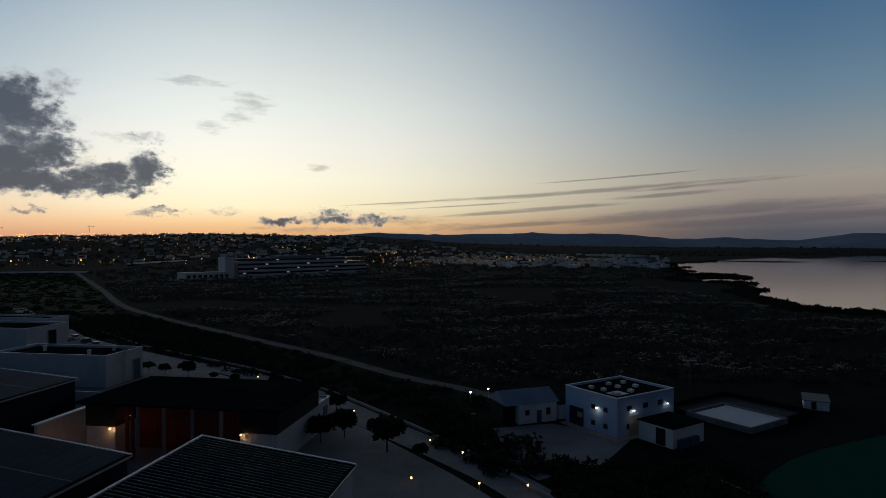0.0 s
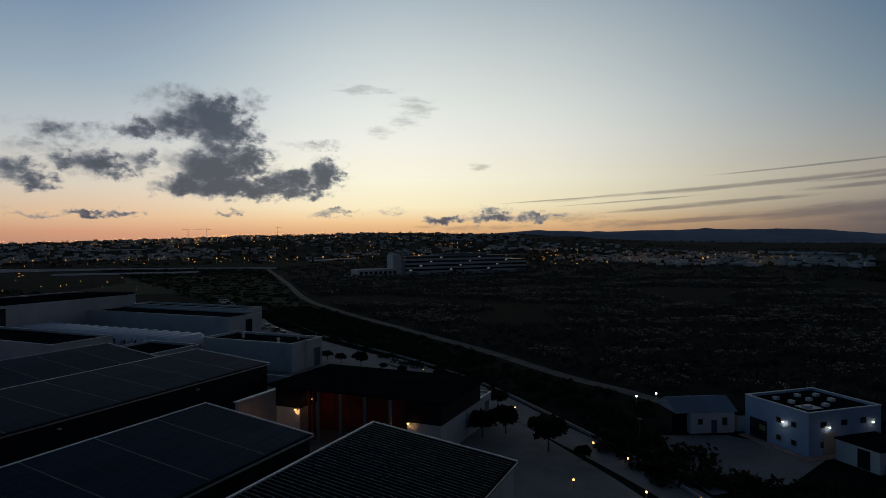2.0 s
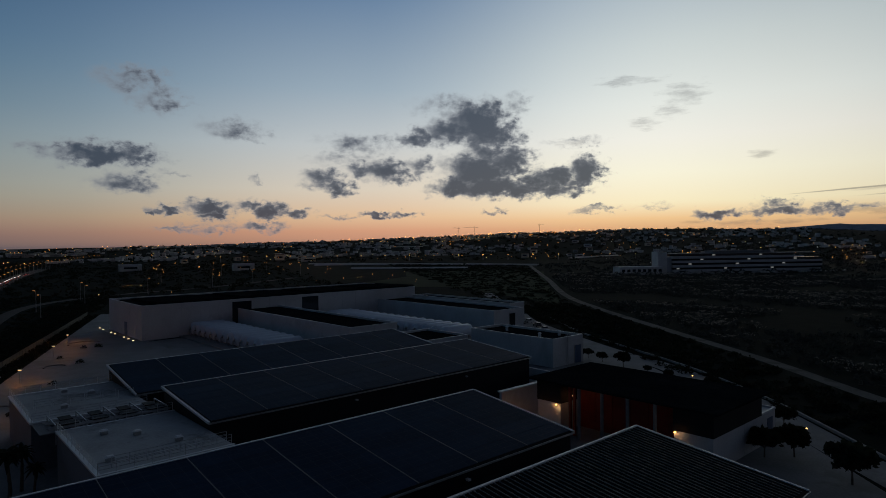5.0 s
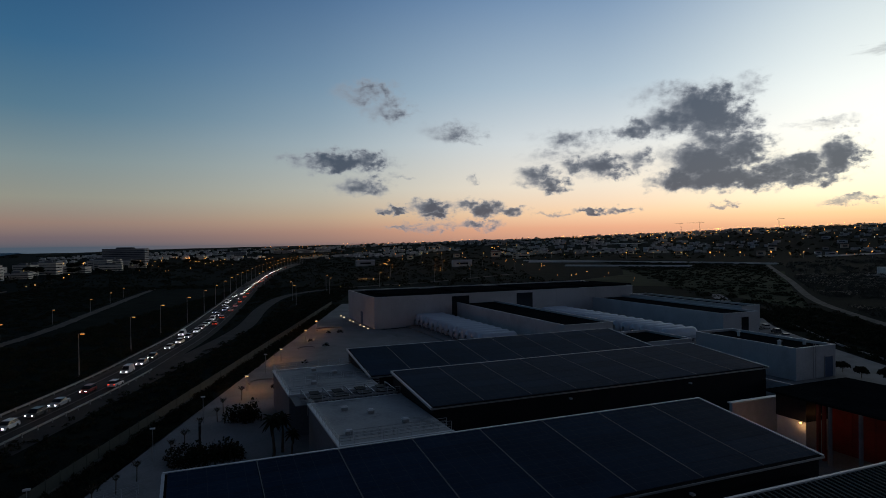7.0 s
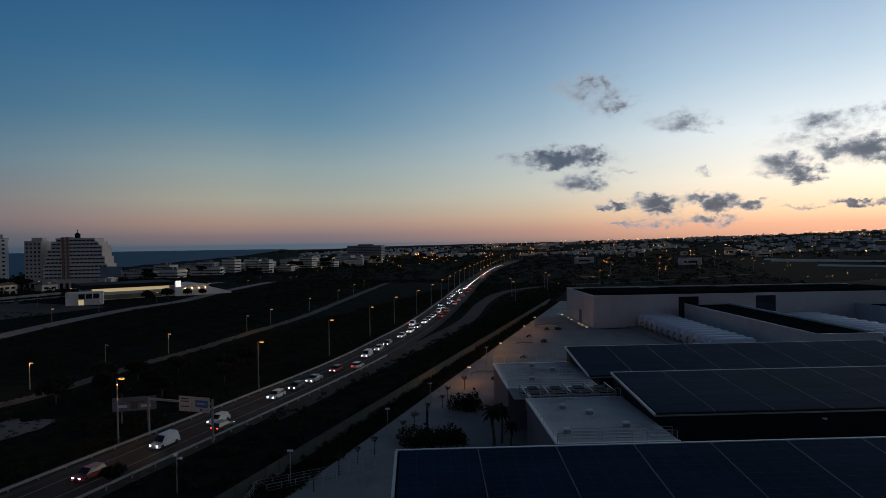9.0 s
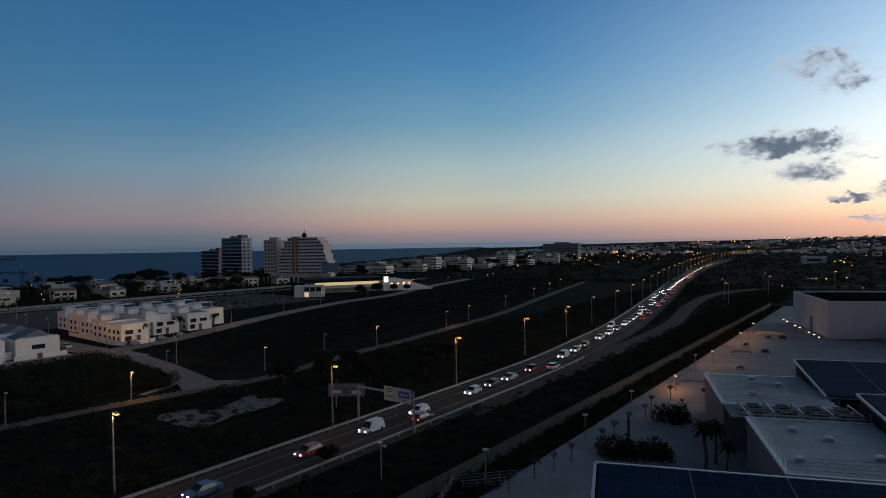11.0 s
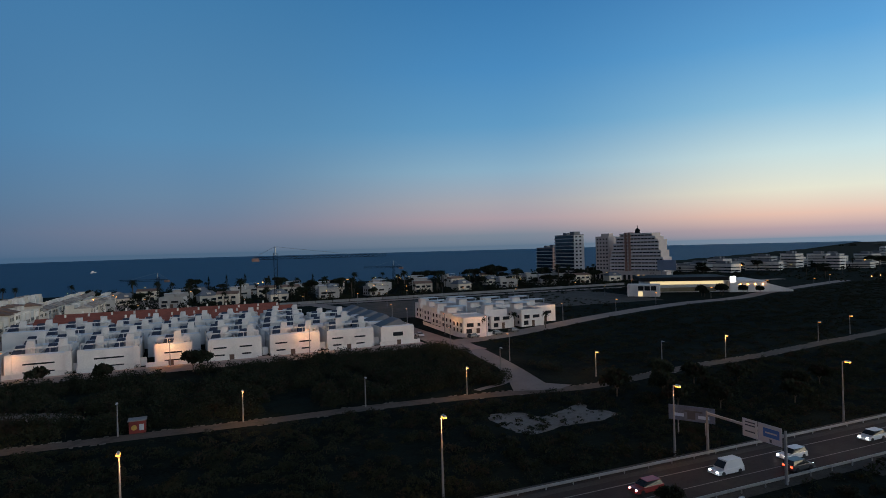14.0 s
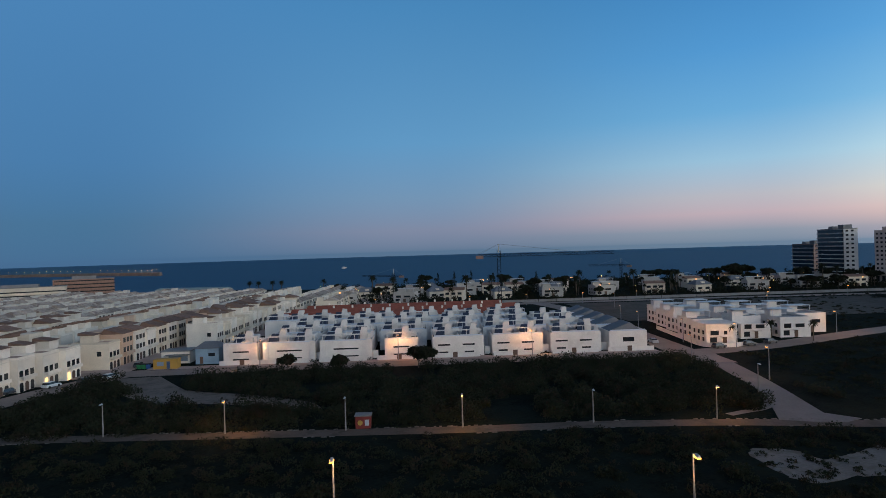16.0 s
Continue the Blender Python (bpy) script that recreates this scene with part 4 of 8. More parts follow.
WARM = (1.0, 0.50, 0.20)
for x, y, e in ((1.05, 25.6, 26), (1.05, 6.0, 18), (3.6, 24.2, 7)):
    wl = thing("wall_light", "small glowing wall lamp on the hall", "lamp", HALL.matrix_basis @ at(x, y, 4.4 if y != 24.2 else 5.6))
    m = Mesh()
    m.box(0.05, -0.12, -0.1, 0.42, 0.12, 0.12)
    part("bracket", m, GREYMETAL, wl)
    bulb(wl, (-0.15, 0, 0), 0.16, WARMLAMP, e, WARM)

# pale screen wall between shed and hall, lit by an orange lamp
m = Mesh(PLANT)
m.box(74, 68, 0, 93, 68.5, 5.4).box(92.6, 68.5, 0, 93, 79, 5.4)
sw = thing("screen_wall", "pale screen wall glowing orange by a lamp", "wall")
part("wall", m, PANELWALL, sw)
m = Mesh(PLANT)
m.box(73.8, 67.8, 5.4, 93.2, 68.7, 5.6)
part("coping", m, TRIMWHITE, sw)
yl = thing("yard_light", "orange yard lamp fixed low on a wall", "lamp", PLANT @ at(76, 66.6, 1.4))
m = Mesh()
m.box(-0.1, 1.0, -0.1, 0.1, 1.38, 0.2)
part("bracket", m, GREYMETAL, yl)
bulb(yl, (0, 0.8, 0), 0.12, SODIUM, 70, (1.0, 0.42, 0.10))

# terrace block with railings
TER = thing("terrace_block", "low pale block with railed gravel roof terraces", "building", PLANT @ at(14.5, 70))
m = Mesh()
m.box(0.9, 0, 0, 15.2, 20.4, 6.4).box(-0.9, 27.2, 0, 14, 47.2, 6.4).box(3.4, 20.4, 0, 16, 27.2, 4.6)
part("wall", m, mat("blue_grey_render_wall", (0.13, 0.145, 0.17), 0.85, vary=0.18, scale=0.4, bump=0.1), TER)
for a in ((0.7, -0.2, 1.2, 20.6), (1.2, -0.2, 15.3, 0.2), (1.2, 20.2, 15.3, 20.6), (-1.1, 27.0, -0.6, 47.4), (-0.6, 46.9, 14.1, 47.4), (-0.6, 27.0, 14.1, 27.4)):
    part("coping", Mesh().box(a[0], a[1], 6.402, a[2], a[3], 6.62), TRIMWHITE, TER, "pale coping round the deck")
for a in ((1.2, 0.2, 6.402, 15.2, 20.2, 6.55), (-0.6, 27.4, 6.402, 13.9, 46.9, 6.55), (3.5, 20.42, 4.602, 15.8, 27.18, 4.75)):
    part("roof_deck", Mesh().box(*a), ROOFDECK, TER, "pale gravel roof deck")


def railing(parent, a, b, z, n):
    """Posts and three rails from a to b."""
    me = Mesh().tube((0, 0, 0), (0, 0, 1.15), 0.032, 5).data("post")
    me.materials.append(TRIMWHITE)
    for k in range(n + 1):
        t = k / n
        piece("post", me, parent, at(a[0] + (b[0] - a[0]) * t, a[1] + (b[1] - a[1]) * t, z))
    for h in (0.45, 0.8, 1.15):
        r = Mesh()
        r.tube((a[0], a[1], z + h), (b[0], b[1], z + h), 0.03, 5)
        part("rail", r, GREYMETAL, parent)


rl = thing("railing", "white tubular railing round the roof terrace", "railing", TER.matrix_basis.copy())
for a, b, n in (((0.95, 0.1), (0.95, 20.4), 10), ((0.95, 0.1), (15, 0.1), 8), ((0.95, 20.4), (15, 20.4), 7), ((2.6, 1.6), (15, 1.6), 7)):
    railing(rl, a, b, 6.62, n)
rl = thing("railing", "white tubular railing round the upper terrace", "railing", TER.matrix_basis.copy())
for a, b, n in (((-0.85, 27.2), (-0.85, 47.2), 10), ((-0.85, 27.2), (13.6, 27.2), 7), ((-0.85, 47.15), (13.6, 47.15), 7), ((0.6, 35.5), (13.6, 35.5), 6), ((0.6, 33.9), (13.6, 33.9), 6)):
    railing(rl, a, b, 6.62, n)
# cooling units and pipe racks between the terraces
for k in range(7):
    un = thing("cooling_unit", "grey rooftop cooling unit", "machine", TER.matrix_basis @ at(3.7 + k * 1.72, 20.6, 4.75), group="cooling units")
    m = Mesh()
    m.box(0, 0, 0.15, 1.3, 6.4, 1.25)
    part("casing", m, GREYMETAL, un)
    for j in range(3):
        f = Mesh()
        f.tube((0.65, 1.2 + 2 * j, 1.25), (0.65, 1.2 + 2 * j, 1.4), 0.5, 10)
        part("fan_grille", f, DARKWALL, un)
    m = Mesh()
    m.box(0.1, 0.1, 0, 0.3, 6.3, 0.15).box(1.0, 0.1, 0, 1.2, 6.3, 0.15)
    part("foot_rail", m, DARKWALL, un)

# pipe rack and service walkway bridging the gap between the decks
RACK = thing("pipe_rack", "grey pipe rack with dark trays between the roof decks", "pipework", TER.matrix_basis @ at(0, 20.8))
for k in range(6):
    part("pipe", Mesh().tube((0.2, 0.5 + 1.0 * k, 6.7 - 0.12 * (k % 3)), (15.0, 0.5 + 1.0 * k, 6.7 - 0.12 * (k % 3)), 0.11 + 0.04 * (k % 2), 7), GREYMETAL, RACK, "long grey pipe")
for x in (0.8, 4.2, 7.6, 11.0, 14.4):
    part("frame", Mesh().box(x, 0.1, 4.75, x + 0.14, 0.24, 7.3).box(x, 5.9, 4.75, x + 0.14, 6.04, 7.3).box(x, 0.24, 7.16, x + 0.14, 5.9, 7.3).box(x, 0.24, 6.2, x + 0.14, 5.9, 6.32), GREYMETAL, RACK)
for x in (1.6, 5.2, 8.8, 12.2):
    part("tray", Mesh().box(x, 0.6, 6.95, x + 2.0, 2.4, 7.05).box(x + 0.3, 3.3, 6.95, x + 1.8, 5.4, 7.05), DARKWALL, RACK, "dark cable tray")
part("walkway", Mesh().box(-0.9, 0.0, 6.3, 0.9, 6.2, 6.42), CONCRETE, RACK, "concrete walkway slab")
for k, (x, y) in enumerate(((3, 4), (8, 12), (11, 6), (5, 15), (4, 33), (9, 40), (6, 44))):
    vt = thing("roof_vent", "small grey vent on the roof deck", "vent", TER.matrix_basis @ at(x, y, 6.55), group="deck vents")
    part("body", Mesh().box(-0.4, -0.3, 0, 0.4, 0.3, 0.45), GREYMETAL, vt)
    part("cap", Mesh().hexa([(-0.5, -0.4, 0.45), (0.5, -0.4, 0.45), (0.5, 0.4, 0.45), (-0.5, 0.4, 0.45)], [(-0.3, -0.2, 0.62), (0.3, -0.2, 0.62), (0.3, 0.2, 0.62), (-0.3, 0.2, 0.62)]), TRIMWHITE, vt)

# ---------------------------------------------------------------- plants


def cards(centres, sizes, seed, flat=0.0):
    """Many small leaf blades, one bent quad each, as arrays: places, size per blade."""
    g = np.random.RandomState(seed)
    n = len(centres)
    a = g.normal(size=(n, 3))
    a[:, 2] *= 1 - flat
    a /= np.linalg.norm(a, axis=1)[:, None]
    b = g.normal(size=(n, 3))
    b -= (b * a).sum(1)[:, None] * a
    b /= np.linalg.norm(b, axis=1)[:, None]
    s = np.asarray(sizes, float)[:, None]
    c = np.asarray(centres, float)
    return np.stack([c - a * s, c + b * s * 0.55, c + a * s, c - b * s * 0.55], 1).reshape(-1, 3)


def quads_mesh(name, verts, material):
    n = len(verts) // 4
    me = bpy.data.meshes.new(name)
    me.vertices.add(n * 4)
    me.vertices.foreach_set("co", np.asarray(verts, np.float32).ravel())
    me.loops.add(n * 4)
    me.loops.foreach_set("vertex_index", np.arange(n * 4, dtype=np.int32))
    me.polygons.add(n)
    me.polygons.foreach_set("loop_start", np.arange(0, n * 4, 4, dtype=np.int32))
    me.polygons.foreach_set("loop_total", np.full(n, 4, np.int32))
    me.update(calc_edges=True)
    me.materials.append(material)
    return me


def bushes(places, seed, per=26, blade=0.34):
    """Blade centres of domed bushes: rows of x, y, z, radius, height."""
    g = np.random.RandomState(seed)
    out, size = [], []
    for x, y, z, r, h in places:
        n = int(per * (0.7 + 0.6 * g.rand()))
        d = g.normal(size=(n, 3))
        d /= np.linalg.norm(d, axis=1)[:, None]
        d[:, 2] = np.abs(d[:, 2])
        f = 0.55 + 0.5 * g.rand(n, 1)
        q = d * f * [r, r, h]
        q[:, :2] += 0.25 * r * g.normal(size=(1, 2))
        out.append(q + [x, y, z])
        size.append(blade * max(r, 0.5 * h) * (0.7 + 0.8 * g.rand(n)))
    return np.concatenate(out), np.concatenate(size)


def scrub(name, places, seed, label, material=LEAF, per=52, blade=0.21):
    c, s = bushes(places, seed, per, blade)
    return tagged(new(name, quads_mesh(name, cards(c, s, seed + 1), material)), label, "scrub", kind="stuff")


def crown_mesh(seed, lobes, blades, size, material):
    """A crown from several uneven lobes (x, y, z, r, h)."""
    c, s = bushes(lobes, seed, blades, 0.2)
    g = np.random.RandomState(seed)
    return quads_mesh("crown", cards(c, size * (0.6 + 0.9 * g.rand(len(c))), seed + 3), material)


def tree(seed, height, spread, label, category="tree", umbrella=False, material=LEAF, blades=70):
    g = random.Random(seed)
    th = thing("tree", label, category)
    m = Mesh()
    fork = height * (0.55 if umbrella else 0.32)
    m.tube((0, 0, -0.2), (0.1, 0.05, fork), 0.05 * height * 0.6, 7, 0.035 * height * 0.6)
    lobes = []
    for k in range(7):
        a = k * 0.9 + g.random()
        rr = spread * (0.35 + 0.4 * g.random())
        tip = (rr * math.cos(a), rr * math.sin(a), height * (0.62 + 0.22 * g.random()))
        m.tube((0.1, 0.05, fork * (0.85 + 0.15 * g.random())), tip, 0.018 * height * 0.6, 5, 0.006 * height)
        lobes.append((tip[0], tip[1], tip[2] - (0.02 if umbrella else 0.16) * height, spread * (0.45 + 0.2 * g.random()), height * (0.16 if umbrella else 0.3)))
    lobes.append((0, 0, height * (0.68 if umbrella else 0.5), spread * 0.62, height * (0.24 if umbrella else 0.46)))
    part("trunk", m, BARK, th)
    cr = new("crown", crown_mesh(seed, lobes, blades, 0.13 * spread + 0.12, material))
    cr.parent = th
    return th


def palm(seed, height, label, reach=2.6):
    g = random.Random(seed)
    th = thing("palm_tree", label, "palm")
    m = Mesh()
    px, py, pz = 0.0, 0.0, -0.2
    for k in range(6):
        z = height * (k + 1) / 6
        x, y = 0.12 * math.sin(k * 0.7 + seed), 0.1 * math.cos(k * 0.5 + seed)
        m.tube((px, py, pz), (x, y, z), 0.24 - 0.015 * k, 8, 0.22 - 0.015 * k)
        px, py, pz = x, y, z
    part("trunk", m, BARK, th)
    f = Mesh()
    for k in range(30):
        a, lift = k * 2.399 + g.random() * 0.3, 0.9 - 1.5 * (k / 30) + 0.2 * g.random()
        prev = None
        for j in range(6):
            t = j / 5
            d = reach * t * (0.85 + 0.2 * g.random() * 0)
            z = height + d * lift - 0.75 * d * d / reach
            w = 0.34 * math.sin(3.14159 * (0.12 + 0.85 * t)) * (1 - 0.3 * t)
            c = Vector((px + d * math.cos(a) * (1 - 0.25 * abs(lift)), py + d * math.sin(a) * (1 - 0.25 * abs(lift)), z))
            sd = Vector((-math.sin(a), math.cos(a), 0)) * w
            cur = (c - sd - Vector((0, 0, w * 0.5)), c, c + sd - Vector((0, 0, w * 0.5)))
            if prev:
                f.add([prev[0], prev[1], prev[2], cur[2], cur[1], cur[0]], [(0, 1, 4, 5), (1, 2, 3, 4)])
            prev = cur
    part("crown", f, LEAF, th)
    return th


def conifer(seed, height, label):
    th = thing("conifer", label, "tree")
    m = Mesh()
    m.tube((0, 0, -0.2), (0, 0, height), 0.28, 7, 0.04)
    part("trunk", m, BARK, th)
    lobes = [(0, 0, height * (0.12 + 0.085 * k), height * 0.2 * (1 - k / 10.5), height * 0.06) for k in range(10)]
    cr = new("crown", crown_mesh(seed, lobes, 60, 0.32, LEAF))
    cr.parent = th
    return th


def spread_out(area, count, seed, inside=None):
    """Scattered plan points in a box (x0, x1, y0, y1)."""
    g = random.Random(seed)
    out = []
    while len(out) < count:
        x, y = g.uniform(area[0], area[1]), g.uniform(area[2], area[3])
        if inside is None or inside(x, y):
            out.append((x, y))
    return out


def highway_q(p):
    for (a, qa), (b, qb) in zip(HIGHWAY, HIGHWAY[1:]):
        if a <= p <= b:
            return qa + (qb - qa) * (p - a) / (b - a)
    return 69.6


def prom_q(p):
    for (a, qa), (b, qb) in zip(PROM, PROM[1:]):
        if a <= p <= b:
            return qa + (qb - qa) * (p - a) / (b - a)
    return 125.0


def road_bushes(pq, seed, rad, high):
    g = random.Random(seed)
    rows = []
    for p, q in pq:
        x, y = road_xy(p, q)
        r = g.uniform(*rad)
        rows.append((x, y, -0.1, r, r * g.uniform(*high)))
    return rows


def in_clear(p, q):
    return ((p - 68.5 - (q - 101) * 0.2) / 11.5) ** 2 + ((q - 100.8) / 7.0) ** 2 < 1


def in_bare(p, q):
    return -64 < p < -7 and 140.6 + max(0, -9 - p) * 0.29 + max(0, -42 - p) * 0.9 < q < 146 + max(0, -8 - p) * 0.53 + max(0, -41 - p) * 0.9 and q < 184


def in_spur(p, q):
    return abs(p - min(81 + (q - 121) * 0.16, 89)) < (6.0 if q > 132 else 9.5)


# strip between fence and highway
scrub("roadside_scrub", road_bushes(spread_out((-120, 420, 48, 62), 1500, 1), 2, (0.4, 1.2), (0.5, 1.1)), 11, "low dark grass and scrub beside the highway")
scrub("hedge", road_bushes(spread_out((-60, 300, 41.2, 45.8), 1700, 3), 4, (0.5, 0.9), (0.9, 1.5)), 12, "dark hedge along the plant's fence")
scrub("seaside_scrub", road_bushes(spread_out((-160, 460, 77, 124), 4200, 5, lambda p, q: highway_q(p) + 7 < q < prom_q(p) - 3.5 and not in_clear(p, q)), 6, (0.5, 1.7), (0.5, 1.0)), 13, "dense dark coastal scrub between road and track", per=104, blade=0.115)
scrub("clearing_scrub", road_bushes(spread_out((58, 90, 94, 111), 60, 7, in_clear), 8, (0.35, 0.9), (0.5, 0.8)), 14, "small shrubs dotting a pale clearing")
scrub("thicket", road_bushes(spread_out((-70, 92, 128, 181), 1500, 9, lambda p, q: not in_bare(p, q) and not in_spur(p, q) and noise.noise((p * 0.05, q * 0.05, 2)) > -0.35), 10, (1.0, 2.4), (0.8, 1.5)), 15, "tall dark green thicket below the villas", per=190, blade=0.095)
scrub("field_scrub", road_bushes(spread_out((98, 460, 122, 275), 3300, 11, lambda p, q: prom_q(p) + 4 < q < ramp(p, [(98, 184), (112, 186), (126, 192), (150, 203), (175, 213), (205, 223), (238, 230), (275, 234), (330, 252), (460, 290)])), 12, (0.7, 1.8), (0.35, 0.7)), 16, "low dark scrub covering a fallow field", per=64, blade=0.13)
scrub("far_scrub", road_bushes(spread_out((420, 1500, -100, 420), 3000, 13, lambda p, q: not highway_q(p) - 9 < q < highway_q(p) + 9), 14, (1.5, 4.5), (0.4, 0.9)), 17, "dark scrub and low trees along the far highway", per=20)
scrub("lot_scrub", road_bushes(spread_out((140, 300, 205, 345), 500, 15, lambda p, q: not (212 < p < 330 and 240 < q < 320) and q > ramp(p, [(140, 213), (175, 227), (205, 237), (238, 245), (275, 249), (300, 260)])), 16, (0.5, 1.3), (0.3, 0.7)), 18, "sparse weeds on the empty lots")


scrub("junction_scrub", road_bushes(spread_out((120, 430, 44, 118), 1300, 301, lambda p, q: q < highway_q(p) - 8 and abs(q - ramp(p, [(90, 62.5), (150, 63), (220, 65), (291, 76), (350, 80), (392, 70), (430, 40)])) > 4.5), 302, (0.5, 1.5), (0.4, 0.9)), 303, "dark scrub filling the junction verges", per=40)


def world_bushes(xy, seed, rad, high):
    g = random.Random(seed)
    return [(x, y, land(x, y) - 0.1, r, r * g.uniform(*high)) for x, y in xy for r in (g.uniform(*rad),)]


def by_street(x, y):
    """Between the plant's street and the dirt track."""
    v = PLANT.inverted() @ Vector((x, y, 0))
    return v.x > 92 - (14 - v.y) * 0.2 and v.y > -4 and v.x > 76 + 0.62 * v.y + 16 and math.hypot(x - 18, y - 106) > 13


def track_x(y):
    pts_ = [(113, 22), (129, 3), (141, -10), (168, -33), (204, -68), (256, -118), (312, -164), (426, -238), (599, -350), (700, -420)]
    return ramp(y, pts_)


scrub("verge_scrub", world_bushes(spread_out((-150, 12, 92, 260), 900, 21, lambda x, y: x < track_x(y) - 5 and by_street(x, y)), 22, (0.7, 1.8), (0.5, 0.9)), 23, "dark bushes between street and dirt track")
scrub("yard_scrub", world_bushes(spread_out((-2, 20, 80, 118), 160, 24, lambda x, y: abs(x - 4 + (y - 95) * 0.55) < 6 and math.hypot(x - 20, y - 104) > 8), 25, (0.8, 1.9), (0.7, 1.2)), 26, "dark bushes beside the pump house yard")
scrub("bank_scrub", world_bushes(spread_out((14, 80, 60, 88), 420, 27, lambda x, y: y < 84 - abs(x - 30) * 0.1 and not (38 < x and y > 70)), 28, (0.7, 1.7), (0.5, 1.0)), 29, "dark bushes on the bank of the pond")

scrub("plain_scrub", world_bushes(spread_out((-620, -60, 170, 700), 2600, 311, lambda x, y: x < track_x(y) - 6 and by_street(x, y)), 312, (0.8, 2.6), (0.25, 0.5)), 313, "low dark growth covering the plain", per=16, blade=0.3)

# reed beds of the wetland
g_ = np.random.RandomState(5)
reed_rows, plume_rows = [], []
tuft = spread_out((-260, 420, 132, 560), 9000, 31, lambda x, y: x > track_x(y) + 6 and noise.noise((x * 0.012, y * 0.018, 4)) > -0.25 and (x < 165 - 0.05 * y or y < 240) and x < 0.9 * y + 40)
for x, y in tuft:
    reed_rows.append((x, y, -0.1, rnd.uniform(0.7, 1.7), rnd.uniform(1.1, 2.2)))
    if noise.noise((x * 0.022, y * 0.075, 8)) + 0.5 * noise.noise((x * 0.07, y * 0.2, 5)) > 0.08:
        for _ in range(3):
            plume_rows.append((x + rnd.uniform(-2.5, 2.5), y + rnd.uniform(-1, 1), rnd.uniform(1.2, 2.2), rnd.uniform(0.4, 1.0), rnd.uniform(0.2, 0.5)))
c_, s_ = bushes(reed_rows, 41, 16, 0.34)
tagged(new("reed_bed", quads_mesh("reed_bed", cards(c_, s_, 42), REED)), "brown dry reed beds covering the wetland", "reeds", kind="stuff")
c_, s_ = bushes(plume_rows, 43, 8, 0.22)
tagged(new("reed_plumes", quads_mesh("reed_plumes", cards(c_, s_ * 0.75, 44), PLUME)), "pale feathery reed plumes catching the light", "reeds", kind="stuff")
far_reed = spread_out((-500, 700, 520, 1500), 2500, 33, lambda x, y: x > track_x(min(y, 700)) + 10 and abs(x) < 0.75 * y and x < 180 + 0.1 * y)
c_, s_ = bushes([(x, y, land(x, y), rnd.uniform(2, 5), rnd.uniform(1.5, 3)) for x, y in far_reed], 45, 14, 0.3)
tagged(new("far_wetland", quads_mesh("far_wetland", cards(c_, s_, 46), REED)), "dark wetland growth in the distance", "reeds", kind="stuff")
shore_reed = [(x + rnd.uniform(-9, 3), y + rnd.uniform(-7, 7), 0, rnd.uniform(1.2, 3.2), rnd.uniform(1.0, 2.2)) for x, y in edge if x < 520 and y > 200 for _ in range(7)]
c_, s_ = bushes(shore_reed, 47, 18, 0.3)
tagged(new("shore_reeds", quads_mesh("shore_reeds", cards(c_, s_, 48), LEAF)), "ragged dark reeds along the lagoon's edge", "reeds", kind="stuff")

# ---------------------------------------------------------------- highway furniture
for nm, d, w, dash in (("lane_line", -2.2, 0.16, 0), ("edge_line", 2.1, 0.2, 0), ("edge_line", -5.0, 0.16, 0)):
    m = Mesh(ROAD)
    line = offset(HIGHWAY, d)
    m.strip([q for q in line if -200 < q[0] < 900], w, 0.135)
    solid(nm, m, PAINT, "worn white line painted on the highway", "road marking", kind="structure")


def guard_rail(line, label, side):
    """A steel crash barrier: beam on posts."""
    th = thing("guard_rail", label, "barrier", ROAD)
    run = [q for q in line if -120 < q[0] < 420]
    for a, b in zip(run, run[1:]):
        d = Vector((b[0] - a[0], b[1] - a[1], 0)).normalized()
        n = Vector((-d.y, d.x, 0)) * 0.05
        m = Mesh()
        A, B = Vector((a[0], a[1], 0)), Vector((b[0], b[1], 0))
        m.hexa([A - n + Vector((0, 0, 0.48)), B - n + Vector((0, 0, 0.48)), B + n + Vector((0, 0, 0.48)), A + n + Vector((0, 0, 0.48))],
               [A - n + Vector((0, 0, 0.82)), B - n + Vector((0, 0, 0.82)), B + n + Vector((0, 0, 0.82)), A + n + Vector((0, 0, 0.82))])
        part("beam", m, GREYMETAL, th)
    me = Mesh().box(-0.06, -0.06, 0, 0.06, 0.06, 0.7).data("post")
    me.materials.append(GREYMETAL)
    x = run[0][0]
    k = 0
    while x < min(300, run[-1][0] - 1):
        while run[k + 1][0] < x:
            k += 1
        t = (x - run[k][0]) / (run[k + 1][0] - run[k][0])
        piece("post", me, th, at(x, run[k][1] + (run[k + 1][1] - run[k][1]) * t + side * 0.12, 0.05))
        x += 4
    return th


guard_rail(offset(HIGHWAY, 5.0), "steel crash barrier on the seaward verge of the highway", 1)
guard_rail([q for q in offset(HIGHWAY, -6.0) if q[0] < 150], "steel crash barrier on the plant's side of the highway", -1)
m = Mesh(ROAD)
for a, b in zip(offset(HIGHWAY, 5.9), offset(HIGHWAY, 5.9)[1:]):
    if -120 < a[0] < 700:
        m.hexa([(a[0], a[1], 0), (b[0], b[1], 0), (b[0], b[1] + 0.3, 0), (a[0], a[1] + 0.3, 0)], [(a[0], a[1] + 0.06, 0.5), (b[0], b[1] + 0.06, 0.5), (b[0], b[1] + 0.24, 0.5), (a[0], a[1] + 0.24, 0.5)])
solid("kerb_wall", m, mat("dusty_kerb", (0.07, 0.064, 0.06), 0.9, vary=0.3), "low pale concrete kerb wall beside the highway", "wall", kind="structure")
